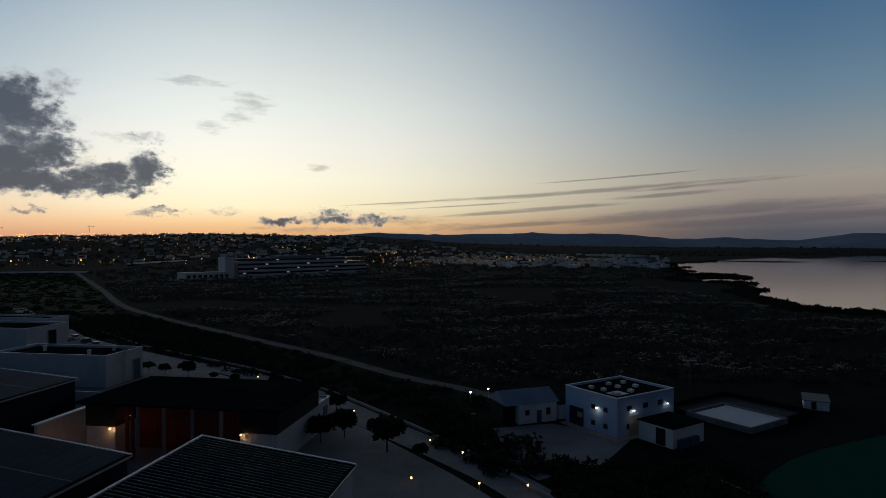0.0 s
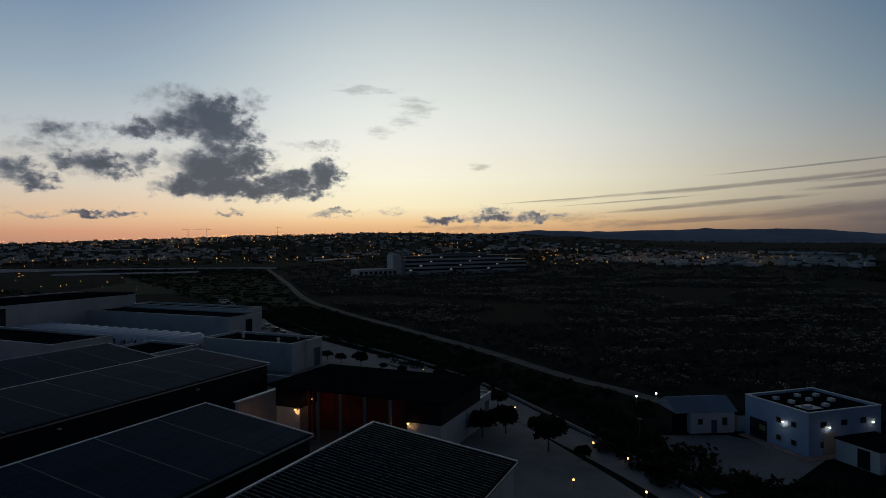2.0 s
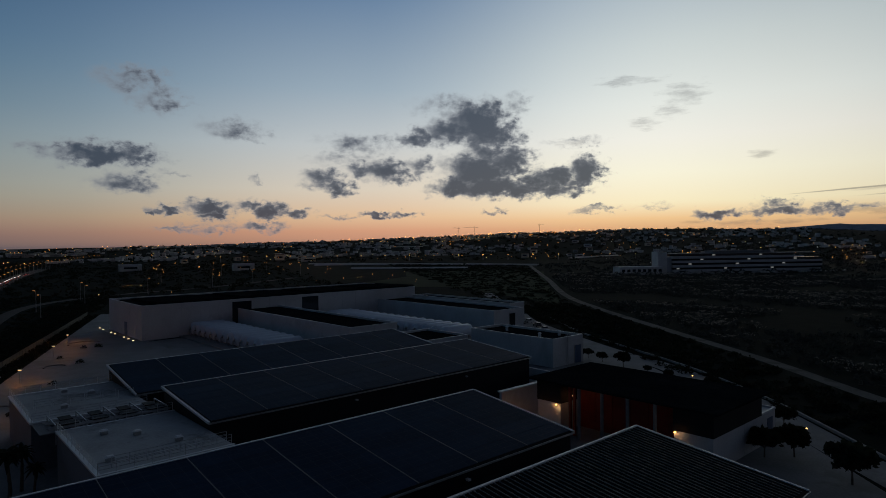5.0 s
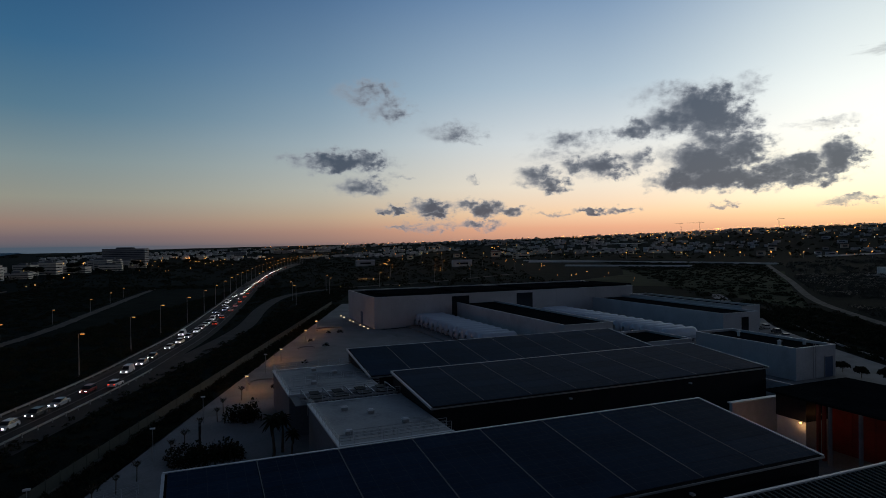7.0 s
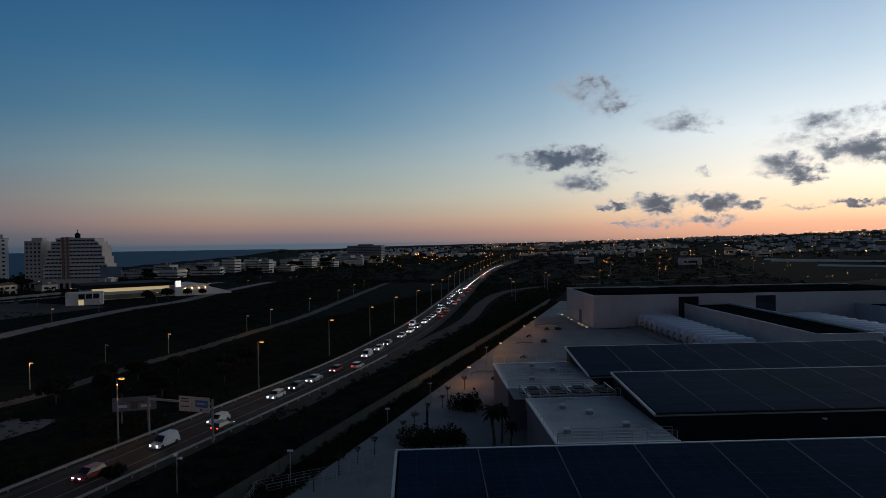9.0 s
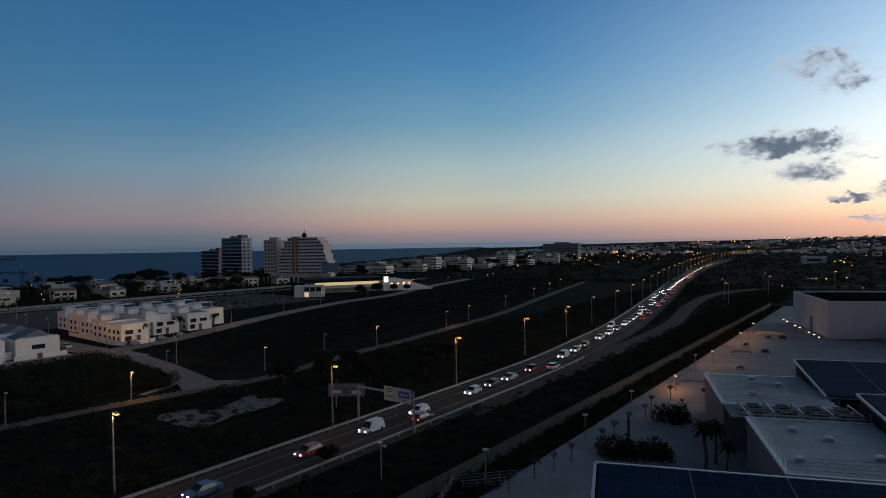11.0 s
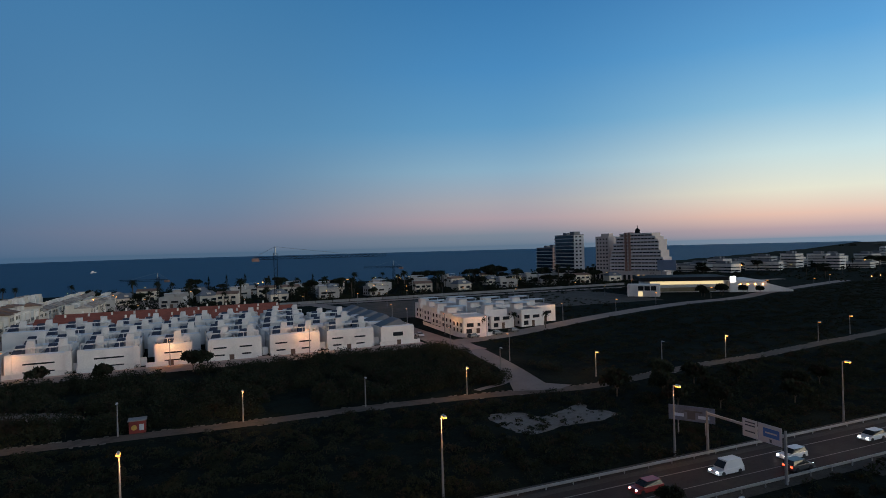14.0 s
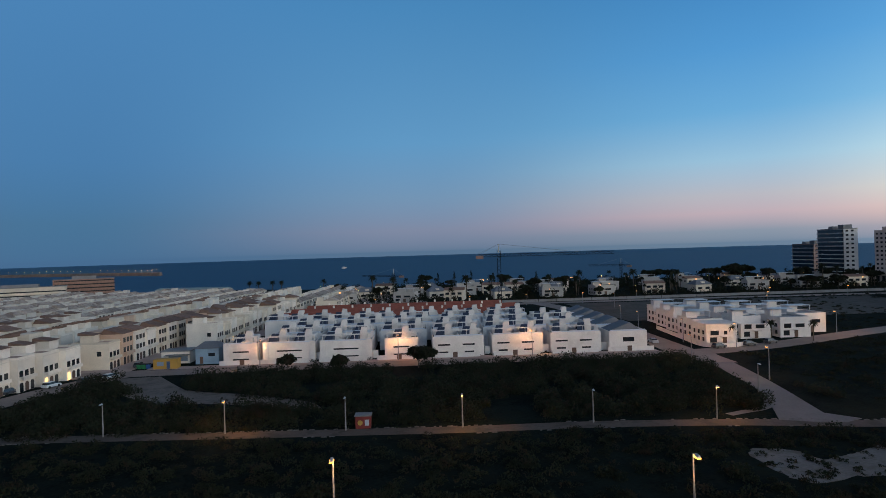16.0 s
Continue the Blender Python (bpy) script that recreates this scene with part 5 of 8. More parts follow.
road_piece("bike_path", [q for q in offset(HIGHWAY, 4.3)], 1.2, 0.128, mat("worn_path", (0.055, 0.05, 0.046), 0.95, vary=0.4, scale=0.5), "dull paved strip along the highway edge", "path")

# boundary fence of the plant
FENCE = thing("fence", "grey-green mesh fence on a low plinth round the plant", "fence", ROAD @ at(0, 46.3))
netting = mat("green_netting", (0.045, 0.055, 0.048), 0.8, vary=0.3, scale=1.0)
me = Mesh().box(0.05, -0.015, 0.35, 2.95, 0.015, 1.95).data("panel")
me.materials.append(netting)
mp = Mesh().box(-0.05, -0.05, 0, 0.05, 0.05, 2.1).data("post")
mp.materials.append(netting)
for k in range(115):
    piece("panel", me, FENCE, at(-45 + 3 * k, -0.012 * k))
    piece("post", mp, FENCE, at(-45 + 3 * k, -0.012 * k))
m = Mesh()
m.hexa([(-45, -0.15, 0), (300, -4.2, 0), (300, -3.9, 0), (-45, 0.15, 0)], [(-45, -0.12, 0.34), (300, -1.52, 0.34), (300, -1.24, 0.34), (-45, 0.12, 0.34)])
part("plinth", Mesh().hexa([(-45, -0.15, 0), (300, -1.55, 0), (300, -1.25, 0), (-45, 0.15, 0)], [(-45, -0.12, 0.33), (300, -1.5, 0.33), (300, -1.26, 0.33), (-45, 0.12, 0.33)]), mat("stained_plinth", (0.09, 0.09, 0.085), 0.9, vary=0.3), FENCE)

# ---------------------------------------------------------------- street lamps
ORANGE = (1.0, 0.45, 0.12)


def street_lamp(h, arm, label, lit=True, dirn=-1, big=1.0):
    """A tapered pole with a short arm and a flat lantern; the arm points along -y."""
    th = thing("street_lamp", label, "street lamp")
    m = Mesh()
    m.tube((0, 0, 0), (0, 0, h), 0.11 + 0.006 * h, 8, 0.07)
    part("pole", m, CONCRETE, th)
    m = Mesh()
    m.tube((0, 0, h - 0.05), (0, dirn * arm, h + 0.12), 0.045, 6)
    part("arm", m, GREYMETAL, th)
    m = Mesh()
    y = dirn * arm
    m.hexa([(-0.18, y - 0.42, h + 0.02), (0.18, y - 0.42, h + 0.02), (0.18, y + 0.42, h + 0.02), (-0.18, y + 0.42, h + 0.02)],
           [(-0.1, y - 0.34, h + 0.2), (0.1, y - 0.34, h + 0.2), (0.1, y + 0.34, h + 0.22), (-0.1, y + 0.34, h + 0.22)])
    hd = part("lantern", m, GREYMETAL, th)
    m = Mesh()
    m.box(-0.16 * big, y - 0.3 * big, h - 0.09 * big * big, 0.16 * big, y + 0.3 * big, h + 0.015)
    part("lens", m, SODIUM if lit else GLASS, hd, "glowing orange lens" if lit else "unlit lens")
    return th


def lamp_light(x, y, z, power, rgb=ORANGE, parent=None):
    lt = bpy.data.lights.new("lamp_light", "POINT")
    lt.energy, lt.color, lt.shadow_soft_size = power, rgb, 0.2
    ob = new("lamp_light", lt)
    ob.location = (x, y, z)
    ob.parent = parent
    return ob


tall = street_lamp(10.0, 0.9, "tall concrete highway lamp with a glowing orange lantern", big=1.25)
tagged(tall, group="highway lamps")
tall.matrix_basis = ROAD @ at(38.2, 78.6)
lamp_light(0, -0.9, 9.7, 340, parent=tall)
for p, q in ((3.4, 82.0), (-32, 82), (-67, 82), (73, 77), (108.3, 76.6), (144, 79.8), (176, 83), (210, 89)):
    copy_thing(tall, ROAD @ at(p, q))
far_tall = street_lamp(10.0, 0.9, "tall highway lamp glowing in the distance", big=1.4)
tagged(far_tall, group="highway lamps")
far_tall.matrix_basis = ROAD @ at(240, 91.5)
for k in range(36):
    p = 275 + 36 * k
    copy_thing(far_tall, ROAD @ at(p, highway_q(p) + 7.2))
    if k > 3:
        copy_thing(far_tall, ROAD @ at(p + 14, highway_q(p + 14) - 8.5, 0, 180))
for p, q, r in ((392, 62, 40), (420, 30, 20), (450, -8, 20), (330, 70, 180), (300, 62, 180), (360, 55, 0), (520, -40, 0), (560, 30, 0), (600, -90, 0), (640, -20, 0), (680, 40, 0), (720, -70, 0)):
    copy_thing(far_tall, ROAD @ at(p, q, 0, r))
low = street_lamp(5.6, 0.5, "low track lamp with a glowing orange lantern")
tagged(low, group="track lamps")
low.matrix_basis = ROAD @ at(-21.2, 127)
lamp_light(0, -0.5, 5.35, 260, parent=low)
for p, q in ((19.3, 125), (62.8, 123.6), (95.7, 124.7), (137.8, 126.7), (179.7, 131.5)):
    copy_thing(low, ROAD @ at(p, q))
far_low = street_lamp(5.6, 0.5, "low street lamp glowing orange", big=1.3)
tagged(far_low, group="track lamps")
far_low.matrix_basis = ROAD @ at(200, 135.6)
for p, q in ((244, 145), (290, 155), (330, 166), (365, 176), (184, 227), (220, 242), (262, 248), (300, 258), (330, 270), (183, 313), (232, 296),
             (70, 345), (40, 346), (100, 344), (130, 346), (165, 344), (200, 340), (240, 336), (280, 330), (320, 335), (-10, 346), (330, 300), (360, 262), (400, 280)):
    copy_thing(far_low, ROAD @ at(p, q))
dead = street_lamp(5.6, 0.5, "low track lamp, unlit", lit=False)
tagged(dead, group="track lamps")
dead.matrix_basis = ROAD @ at(-42, 128)
for p, q in ((-0.6, 126), (41.7, 124.6), (80, 141), (118, 128)):
    copy_thing(dead, ROAD @ at(p, q))
villa_lamp = street_lamp(7.0, 0.8, "street lamp glowing orange among white villas", dirn=1)
tagged(villa_lamp, group="villa street lamps")
villa_lamp.matrix_basis = ROAD @ at(88.4, 151.4)
lamp_light(0, 0.8, 6.7, 290, (1.0, 0.42, 0.15), parent=villa_lamp)
for p, q in ((145.9, 211.4), (6.5, 191.6), (44, 191.6), (-31.5, 191.4), (93.4, 205.8), (102.7, 192.0), (81, 173), (88.7, 231), (90, 253), (108.5, 317), (162, 277)):
    copy_thing(villa_lamp, ROAD @ at(p, q))

# ---------------------------------------------------------------- signs over the highway
GANTRY = thing("sign_gantry", "steel gantry carrying two white road signs over the highway", "road sign", ROAD @ at(77.3, 64.2))
for y, h in ((11, 6.2), (-1.2, 6.6)):
    m = Mesh()
    m.tube((0, y, 0), (0, y, h), 0.2, 8, 0.16)
    part("pole", m, CONCRETE, GANTRY)
m = Mesh()
m.box(-0.12, -1.2, 5.75, 0.12, 11, 6.05)
part("beam", m, GREYMETAL, GANTRY)
signwhite = mat("sign_white", (0.42, 0.45, 0.49), 0.5, vary=0.08)
signblue = mat("sign_blue", (0.04, 0.14, 0.42), 0.5, vary=0.1)
dull = mat("sign_ink", (0.05, 0.06, 0.08), 0.6)
for y0, y1 in ((-0.9, 2.45), (2.6, 4.8)):
    m = Mesh()
    m.box(-0.3, y0, 4.55, -0.2, y1, 6.85)
    sg = part("sign_panel", m, signwhite, GANTRY, "white sign panel with unreadable bars")
    if y1 < 3:
        part("blue_field", Mesh().box(-0.31, -0.6, 5.3, -0.302, 1.7, 6.4), signblue, sg, "blue field")
        part("text_bar", Mesh().box(-0.315, -0.3, 5.75, -0.311, 1.4, 5.95), signwhite, sg)
        part("arrow", Mesh().box(-0.31, 0.5, 4.7, -0.302, 0.8, 5.1), dull, sg)
    else:
        for z in (6.4, 6.0, 5.2):
            part("text_bar", Mesh().box(-0.31, 2.9, z, -0.302, 4.4, z + 0.16), dull, sg)
BILL = thing("billboard", "roadside hoarding with a faded blue-grey picture", "billboard", ROAD @ at(83.6, 80.5, -1.9, 33))
for y in (0.8, 4.8):
    part("leg", Mesh().tube((0, y, 0), (0, y, 4.4), 0.1, 6), GREYMETAL, BILL)
part("panel", Mesh().box(-0.15, -0.6, 4.1, 0.05, 6.2, 6.4), mat("faded_poster", (0.085, 0.12, 0.19), 0.6, vary=0.4, scale=1.5), BILL)
for k, (y, z, w, h) in enumerate(((0.2, 4.6, 1.6, 0.5), (2.2, 4.4, 1.2, 1.1), (3.9, 4.7, 1.5, 0.5), (1.2, 5.5, 2.6, 0.25))):
    part("picture_patch", Mesh().box(-0.17, y, z, -0.152, y + w, z + h), dull if k % 2 else BLUEWALL, BILL)
CCTV = thing("camera_mast", "slim mast with two small cameras by the fence", "mast", ROAD @ at(60, 54.3))
part("pole", Mesh().tube((0, 0, 0), (0, 0, 5.0), 0.07, 6), GREYMETAL, CCTV)
part("dome", Mesh().tube((0.1, 0, 4.2), (0.7, 0, 4.2), 0.05, 6).ball((0.75, 0, 4.05), 0.2), TRIMWHITE, CCTV)
part("box", Mesh().box(-0.5, -0.12, 4.7, 0.1, 0.12, 4.95), TRIMWHITE, CCTV)

# ---------------------------------------------------------------- cars


def car(paint, kind, label):
    """A car heading along +x, wheels on the ground."""
    L, W, H = {"hatch": (4.1, 1.75, 1.48), "saloon": (4.6, 1.8, 1.44), "van": (4.5, 1.85, 1.85)}[kind]
    th = thing("car", label, "car", group="cars on the highway")
    hood = {"hatch": 0.95, "saloon": 1.2, "van": 0.95}[kind]
    tail = {"hatch": 0.12, "saloon": 0.9, "van": 0.05}[kind]
    w2 = W / 2
    b = Mesh()
    b.hexa([(-L / 2, -w2, 0.28), (L / 2, -w2, 0.28), (L / 2, w2, 0.28), (-L / 2, w2, 0.28)],
           [(-L / 2 + 0.04, -w2 + 0.03, 0.88), (L / 2 - 0.1, -w2 + 0.08, 0.74), (L / 2 - 0.1, w2 - 0.08, 0.74), (-L / 2 + 0.04, w2 - 0.03, 0.88)])
    b.hexa([(-L / 2 + 0.05, -w2 + 0.03, 0.86), (L / 2 - hood, -w2 + 0.05, 0.84), (L / 2 - hood, w2 - 0.05, 0.84), (-L / 2 + 0.05, w2 - 0.03, 0.86)],
           [(-L / 2 + 0.06, -w2 + 0.05, 0.93), (L / 2 - hood - 0.05, -w2 + 0.08, 0.93), (L / 2 - hood - 0.05, w2 - 0.08, 0.93), (-L / 2 + 0.06, w2 - 0.05, 0.93)])
    body = part("body", b, paint, th)
    g = Mesh()
    g.hexa([(-L / 2 + tail, -w2 + 0.07, 0.93), (L / 2 - hood - 0.05, -w2 + 0.09, 0.93), (L / 2 - hood - 0.05, w2 - 0.09, 0.93), (-L / 2 + tail, w2 - 0.07, 0.93)],
           [(-L / 2 + tail + 0.3, -w2 + 0.22, H - 0.06), (L / 2 - hood - 0.75, -w2 + 0.22, H - 0.06), (L / 2 - hood - 0.75, w2 - 0.22, H - 0.06), (-L / 2 + tail + 0.3, w2 - 0.22, H - 0.06)])
    part("cabin_glass", g, paint if kind == "van" else GLASS, th)
    r = Mesh()
    r.box(-L / 2 + tail + 0.28, -w2 + 0.2, H - 0.06, L / 2 - hood - 0.72, w2 - 0.2, H)
    part("roof", r, paint, th)
    if kind == "van":
        part("windscreen", Mesh().hexa([(L / 2 - hood - 0.04, -w2 + 0.16, 0.98), (L / 2 - hood, -w2 + 0.16, 0.98), (L / 2 - hood, w2 - 0.16, 0.98), (L / 2 - hood - 0.04, w2 - 0.16, 0.98)],
                                       [(L / 2 - hood - 0.66, -w2 + 0.26, H - 0.14), (L / 2 - hood - 0.6, -w2 + 0.26, H - 0.14), (L / 2 - hood - 0.6, w2 - 0.26, H - 0.14), (L / 2 - hood - 0.66, w2 - 0.26, H - 0.14)]), GLASS, th)
    wheel = Mesh().tube((0, -0.11, 0.32), (0, 0.11, 0.32), 0.32, 10)
    wm = wheel.data("wheel")
    wm.materials.append(TYRE)
    for x in (-L / 2 + 0.8, L / 2 - 0.85):
        for y in (-w2 + 0.1, w2 - 0.1):
            piece("wheel", wm, th, at(x, y))
    for y in (-w2 + 0.3, w2 - 0.3):
        part("headlight", Mesh().ball((L / 2 - 0.03, y, 0.64), 0.14, 0.7), HEADLIGHT, th, "lit white headlight")
        part("tail_light", Mesh().box(-L / 2 - 0.02, y - 0.16, 0.66, -L / 2 + 0.06, y + 0.16, 0.82), TAILLIGHT, th, "lit red tail light")
    return th


paints = {n: mat("car_" + n, c, 0.3, 0.0, vary=0.05, spec=0.6) for n, c in (("white", (0.65, 0.65, 0.66)), ("silver", (0.35, 0.36, 0.38)), ("dark", (0.03, 0.035, 0.045)), ("red", (0.25, 0.02, 0.02)), ("blue", (0.05, 0.09, 0.18)))}
stock = [car(paints["white"], "hatch", "white hatchback with lit headlights on the highway"), car(paints["silver"], "saloon", "silver saloon with lit headlights on the highway"),
         car(paints["dark"], "hatch", "dark hatchback with lit headlights on the highway"), car(paints["white"], "van", "white panel van with lit headlights on the highway"),
         car(paints["red"], "hatch", "red hatchback with lit headlights on the highway"), car(paints["blue"], "saloon", "dark blue saloon with lit headlights on the highway")]
used = set()


def far_car(paint, label):
    th = thing("car", label, "car", group="cars far along the highway")
    part("body", Mesh().hexa([(-2.1, -0.85, 0.25), (2.1, -0.85, 0.25), (2.1, 0.85, 0.25), (-2.1, 0.85, 0.25)], [(-2.05, -0.8, 0.9), (2.0, -0.78, 0.78), (2.0, 0.78, 0.78), (-2.05, 0.8, 0.9)]), paint, th)
    part("cabin_glass", Mesh().hexa([(-1.8, -0.78, 0.9), (1.1, -0.78, 0.84), (1.1, 0.78, 0.84), (-1.8, 0.78, 0.9)], [(-1.4, -0.65, 1.45), (0.3, -0.65, 1.45), (0.3, 0.65, 1.45), (-1.4, 0.65, 1.45)]), GLASS, th)
    for y in (-0.55, 0.55):
        part("headlight", Mesh().ball((2.02, y, 0.62), 0.2, 0.7, 6, 4), HEADLIGHT, th, "lit white headlight")
    part("tail_light", Mesh().box(-2.12, -0.75, 0.66, -2.07, -0.4, 0.8).box(-2.12, 0.4, 0.66, -2.07, 0.75, 0.8), TAILLIGHT, th)
    return th


far_stock = [far_car(paints["white"], "white car far along the busy highway"), far_car(paints["dark"], "dark car far along the busy highway")]
for k in range(2):
    stock.append(far_stock[k])


def put_car(k, p, d, back):
    a, b = highway_q(p - 2), highway_q(p + 2)
    turn = math.degrees(math.atan2(b - a, 4)) + (180 if back else 0)
    m = ROAD @ at(p, highway_q(p) + d, 0.13, turn)
    if k in used:
        copy_thing(stock[k], m)
    else:
        used.add(k)
        stock[k].matrix_basis = m


for p, k in ((44, 5), (60.7, 4), (73.8, 3), (86, 0), (103, 0), (110.5, 2), (117.6, 1), (128, 4), (147, 3), (156.8, 1), (165, 2), (180, 1), (190.3, 0), (200.4, 5), (206.4, 3), (213, 0), (221, 2), (229, 1)):
    put_car(k, p, -0.7 if p < 195 or k != 3 else 2.6, True)
for k_ in range(46):
    p = 236 + 11.5 * k_ + rnd.uniform(-3, 3)
    put_car(rnd.choice((0, 0, 1, 2, 3, 5)) if p < 330 else rnd.choice((6, 6, 7)), p, rnd.choice((-0.7, -0.7, 2.3)) if p < 420 else -0.7, True)
for p, k in ((20, 1), (83, 2), (133.3, 0), (232, 4), (251, 2)):
    put_car(k, p, -3.9, False)
for k_ in range(22):
    put_car(rnd.choice((0, 1, 2, 4, 5)) if k_ < 3 else rnd.choice((6, 7)), 275 + 24 * k_ + rnd.uniform(-8, 8), -4.0, False)

# ---------------------------------------------------------------- white villas by the coast street
GREYROOF = mat("grey_slate_roof", (0.16, 0.17, 0.19), 0.7, vary=0.2, scale=0.8)
# villa terrace floor, darkened in colour for the shadows between parapets
TERRACE = mat("shaded_terrace_tiles", (0.16, 0.16, 0.165), 0.85, vary=0.3, scale=0.6)
NAVYPANEL = mat("navy_roof_panel", (0.035, 0.05, 0.085), 0.4, vary=0.2)
BROWNFRAME = mat("brown_frame", (0.12, 0.07, 0.05), 0.6, vary=0.2)


def window(parent, x0, x1, z0, z1, y, lit=False, side=-1, name="window", frame_mat=BROWNFRAME):
    """A framed pane on a wall facing -y (side -1) or +y (side 1)."""
    m = Mesh()
    t = 0.09
    ya, yb = (y - 0.06, y + 0.02) if side < 0 else (y - 0.02, y + 0.06)
    m.box(x0, ya, z0, x1, yb, z0 + t).box(x0, ya, z1 - t, x1, yb, z1).box(x0, ya, z0 + t, x0 + t, yb, z1 - t).box(x1 - t, ya, z0 + t, x1, yb, z1 - t)
    w = part(name, m, frame_mat, parent)
    g = Mesh()
    yc = y - 0.012 if side < 0 else y + 0.012
    g.box(x0 + t, yc - 0.008, z0 + t, x1 - t, yc + 0.008, z1 - t)
    part("pane", g, LITWINDOW if lit else GLASS, w)
    return w


def parapet(parent, L, W, h, material, t=0.22, z=None):
    m = Mesh()
    z = h if z is None else z
    m.box(0, 0, z, L, t, h + 0.55).box(0, W - t, z, L, W, h + 0.55).box(0, t, z, t, W - t, h + 0.55).box(L - t, t, z, L, W - t, h + 0.55)
    part("parapet", m, material, parent)


def slot(parent, x0, x1, z0, z1, lit=False):
    """A narrow dark window slot sunk in a thin reveal."""
    part("window", Mesh().box(x0, -0.03, z0, x1, 0.02, z1), LITWINDOW if lit else GLASS, parent)
    part("lintel", Mesh().box(x0 - 0.1, -0.09, z1, x1 + 0.1, 0.0, z1 + 0.09), WHITE, parent)


def villa(L, W, h, label, banded=False, towers=2, front=True, pitched=False, lit=False):
    """Two storeys of white render with slot windows, a stepped roof terrace and tapered stair heads."""
    th = thing("villa", label, "house", group="white villas")
    part("wall", Mesh().box(0, 0, 0, L, W, h), WHITE, th)
    part("roof", Mesh().box(0.22, 0.22, h + 0.003, L - 0.22, W - 0.22, h + 0.06), TERRACE, th)
    parapet(th, L, W, h, WHITE)
    if front and banded:
        slot(th, L * 0.26, L * 0.74, h * 0.62, h * 0.62 + 0.42)
        slot(th, L * 0.26, L * 0.74, h * 0.2, h * 0.2 + 0.42, lit)
        for x in (0.0, L - 1.5):
            part("pylon", Mesh().hexa([(x, -0.45, 0), (x + 1.5, -0.45, 0), (x + 1.5, -0.003, 0), (x, -0.003, 0)], [(x, -0.3, h + 0.9), (x + 1.5, -0.3, h + 0.9), (x + 1.5, -0.003, h + 0.9), (x, -0.003, h + 0.9)]), WHITE, th, "white flanking pylon")
    elif front:
        slot(th, L * 0.1, L * 0.34, h * 0.6, h * 0.6 + 0.45)
        slot(th, L * 0.58, L * 0.82, h * 0.6, h * 0.6 + 0.45)
        slot(th, L * 0.12, L * 0.3, 0.7, 1.5, lit)
        slot(th, L * 0.62, L * 0.8, 0.7, 1.5)
    if pitched:
        part("window", Mesh().box(L * 0.36, -0.04, h * 0.5, L * 0.66, 0.02, h * 0.75), GLASS, th)
        part("gable_roof", Mesh().hexa([(0.3, 3, h + 0.06), (L - 0.3, 3, h + 0.06), (L - 0.3, W - 0.3, h + 0.06), (0.3, W - 0.3, h + 0.06)],
                                       [(L * 0.62, 3, h + 2.5), (L * 0.66, 3, h + 2.5), (L * 0.66, W - 0.3, h + 2.5), (L * 0.62, W - 0.3, h + 2.5)]), GREYROOF, th, "grey pitched roof")
    for k in range(towers):
        x = L * (0.05 + 0.5 * k) if towers > 1 else L * 0.2
        part("roof_panel", Mesh().hexa([(x, 1.6, h + 0.3), (x + 2.3, 1.6, h + 0.3), (x + 2.9, 4.4, h + 0.3), (x + 0.8, 4.4, h + 0.3)],
                                       [(x + 0.05, 1.6, h + 0.42), (x + 2.35, 1.6, h + 0.42), (x + 3.0, 4.4, h + 2.7), (x + 1.0, 4.4, h + 2.7)]), NAVYPANEL, th, "dark slanted roof panel")
        part("fin_wall", Mesh().hexa([(x + 2.2, 4.5, h + 0.06), (x + 5.0, 4.5, h + 0.06), (x + 5.0, 6.2, h + 0.06), (x + 2.2, 6.2, h + 0.06)],
                                     [(x + 3.3, 4.5, h + 3.7), (x + 4.9, 4.5, h + 3.7), (x + 4.9, 6.0, h + 3.7), (x + 3.3, 6.0, h + 3.7)]), WHITE, th, "tapered white fin wall")
        part("roof_room", Mesh().box(x + 0.4, 6.3, h + 0.06, x + 5.6, 11.0, h + 1.9), WHITE, th, "low white roof room")
        part("room_window", Mesh().box(x + 0.9, 6.26, h + 0.5, x + 2.0, 6.32, h + 1.6), GLASS, th)
    m = Mesh()
    for y in (0.9, 2.4, 3.9) if towers else ():
        m.box(0.5, y, h + 2.0, L - 0.5, y + 0.16, h + 2.14)
    for px_ in (0.6, L * 0.34, L * 0.66, L - 0.75):
        for y in (0.92, 3.92):
            m.box(px_, y, h + 0.06, px_ + 0.13, y + 0.13, h + 2.0)
    if towers:
        part("pergola", m, WHITE, th, "white beams of a roof pergola")
        part("terrace_wall", Mesh().box(0.3, 8.2, h + 0.06, L - 0.3, 8.36, h + 1.1).box(L * 0.5, 0.4, h + 0.06, L * 0.5 + 0.16, 8.2, h + 1.0), WHITE, th)
    part("balustrade", Mesh().box(0.4, 0.1, h + 0.55, L - 0.4, 0.16, h + 0.95), TANKWHITE, th, "glass balustrade")
    return th


def garden_wall(L, label):
    th = thing("garden_wall", label, "wall", group="garden walls")
    m = Mesh()
    m.box(0, 0, 0, L * 0.42, 0.22, 1.25).box(L * 0.52, 0, 0, L, 0.22, 1.25)
    part("wall", m, WHITE, th)
    part("gate", Mesh().box(L * 0.42, 0.05, 0.05, L * 0.52, 0.12, 1.5), BROWNFRAME, th, "dark gate")
    return th


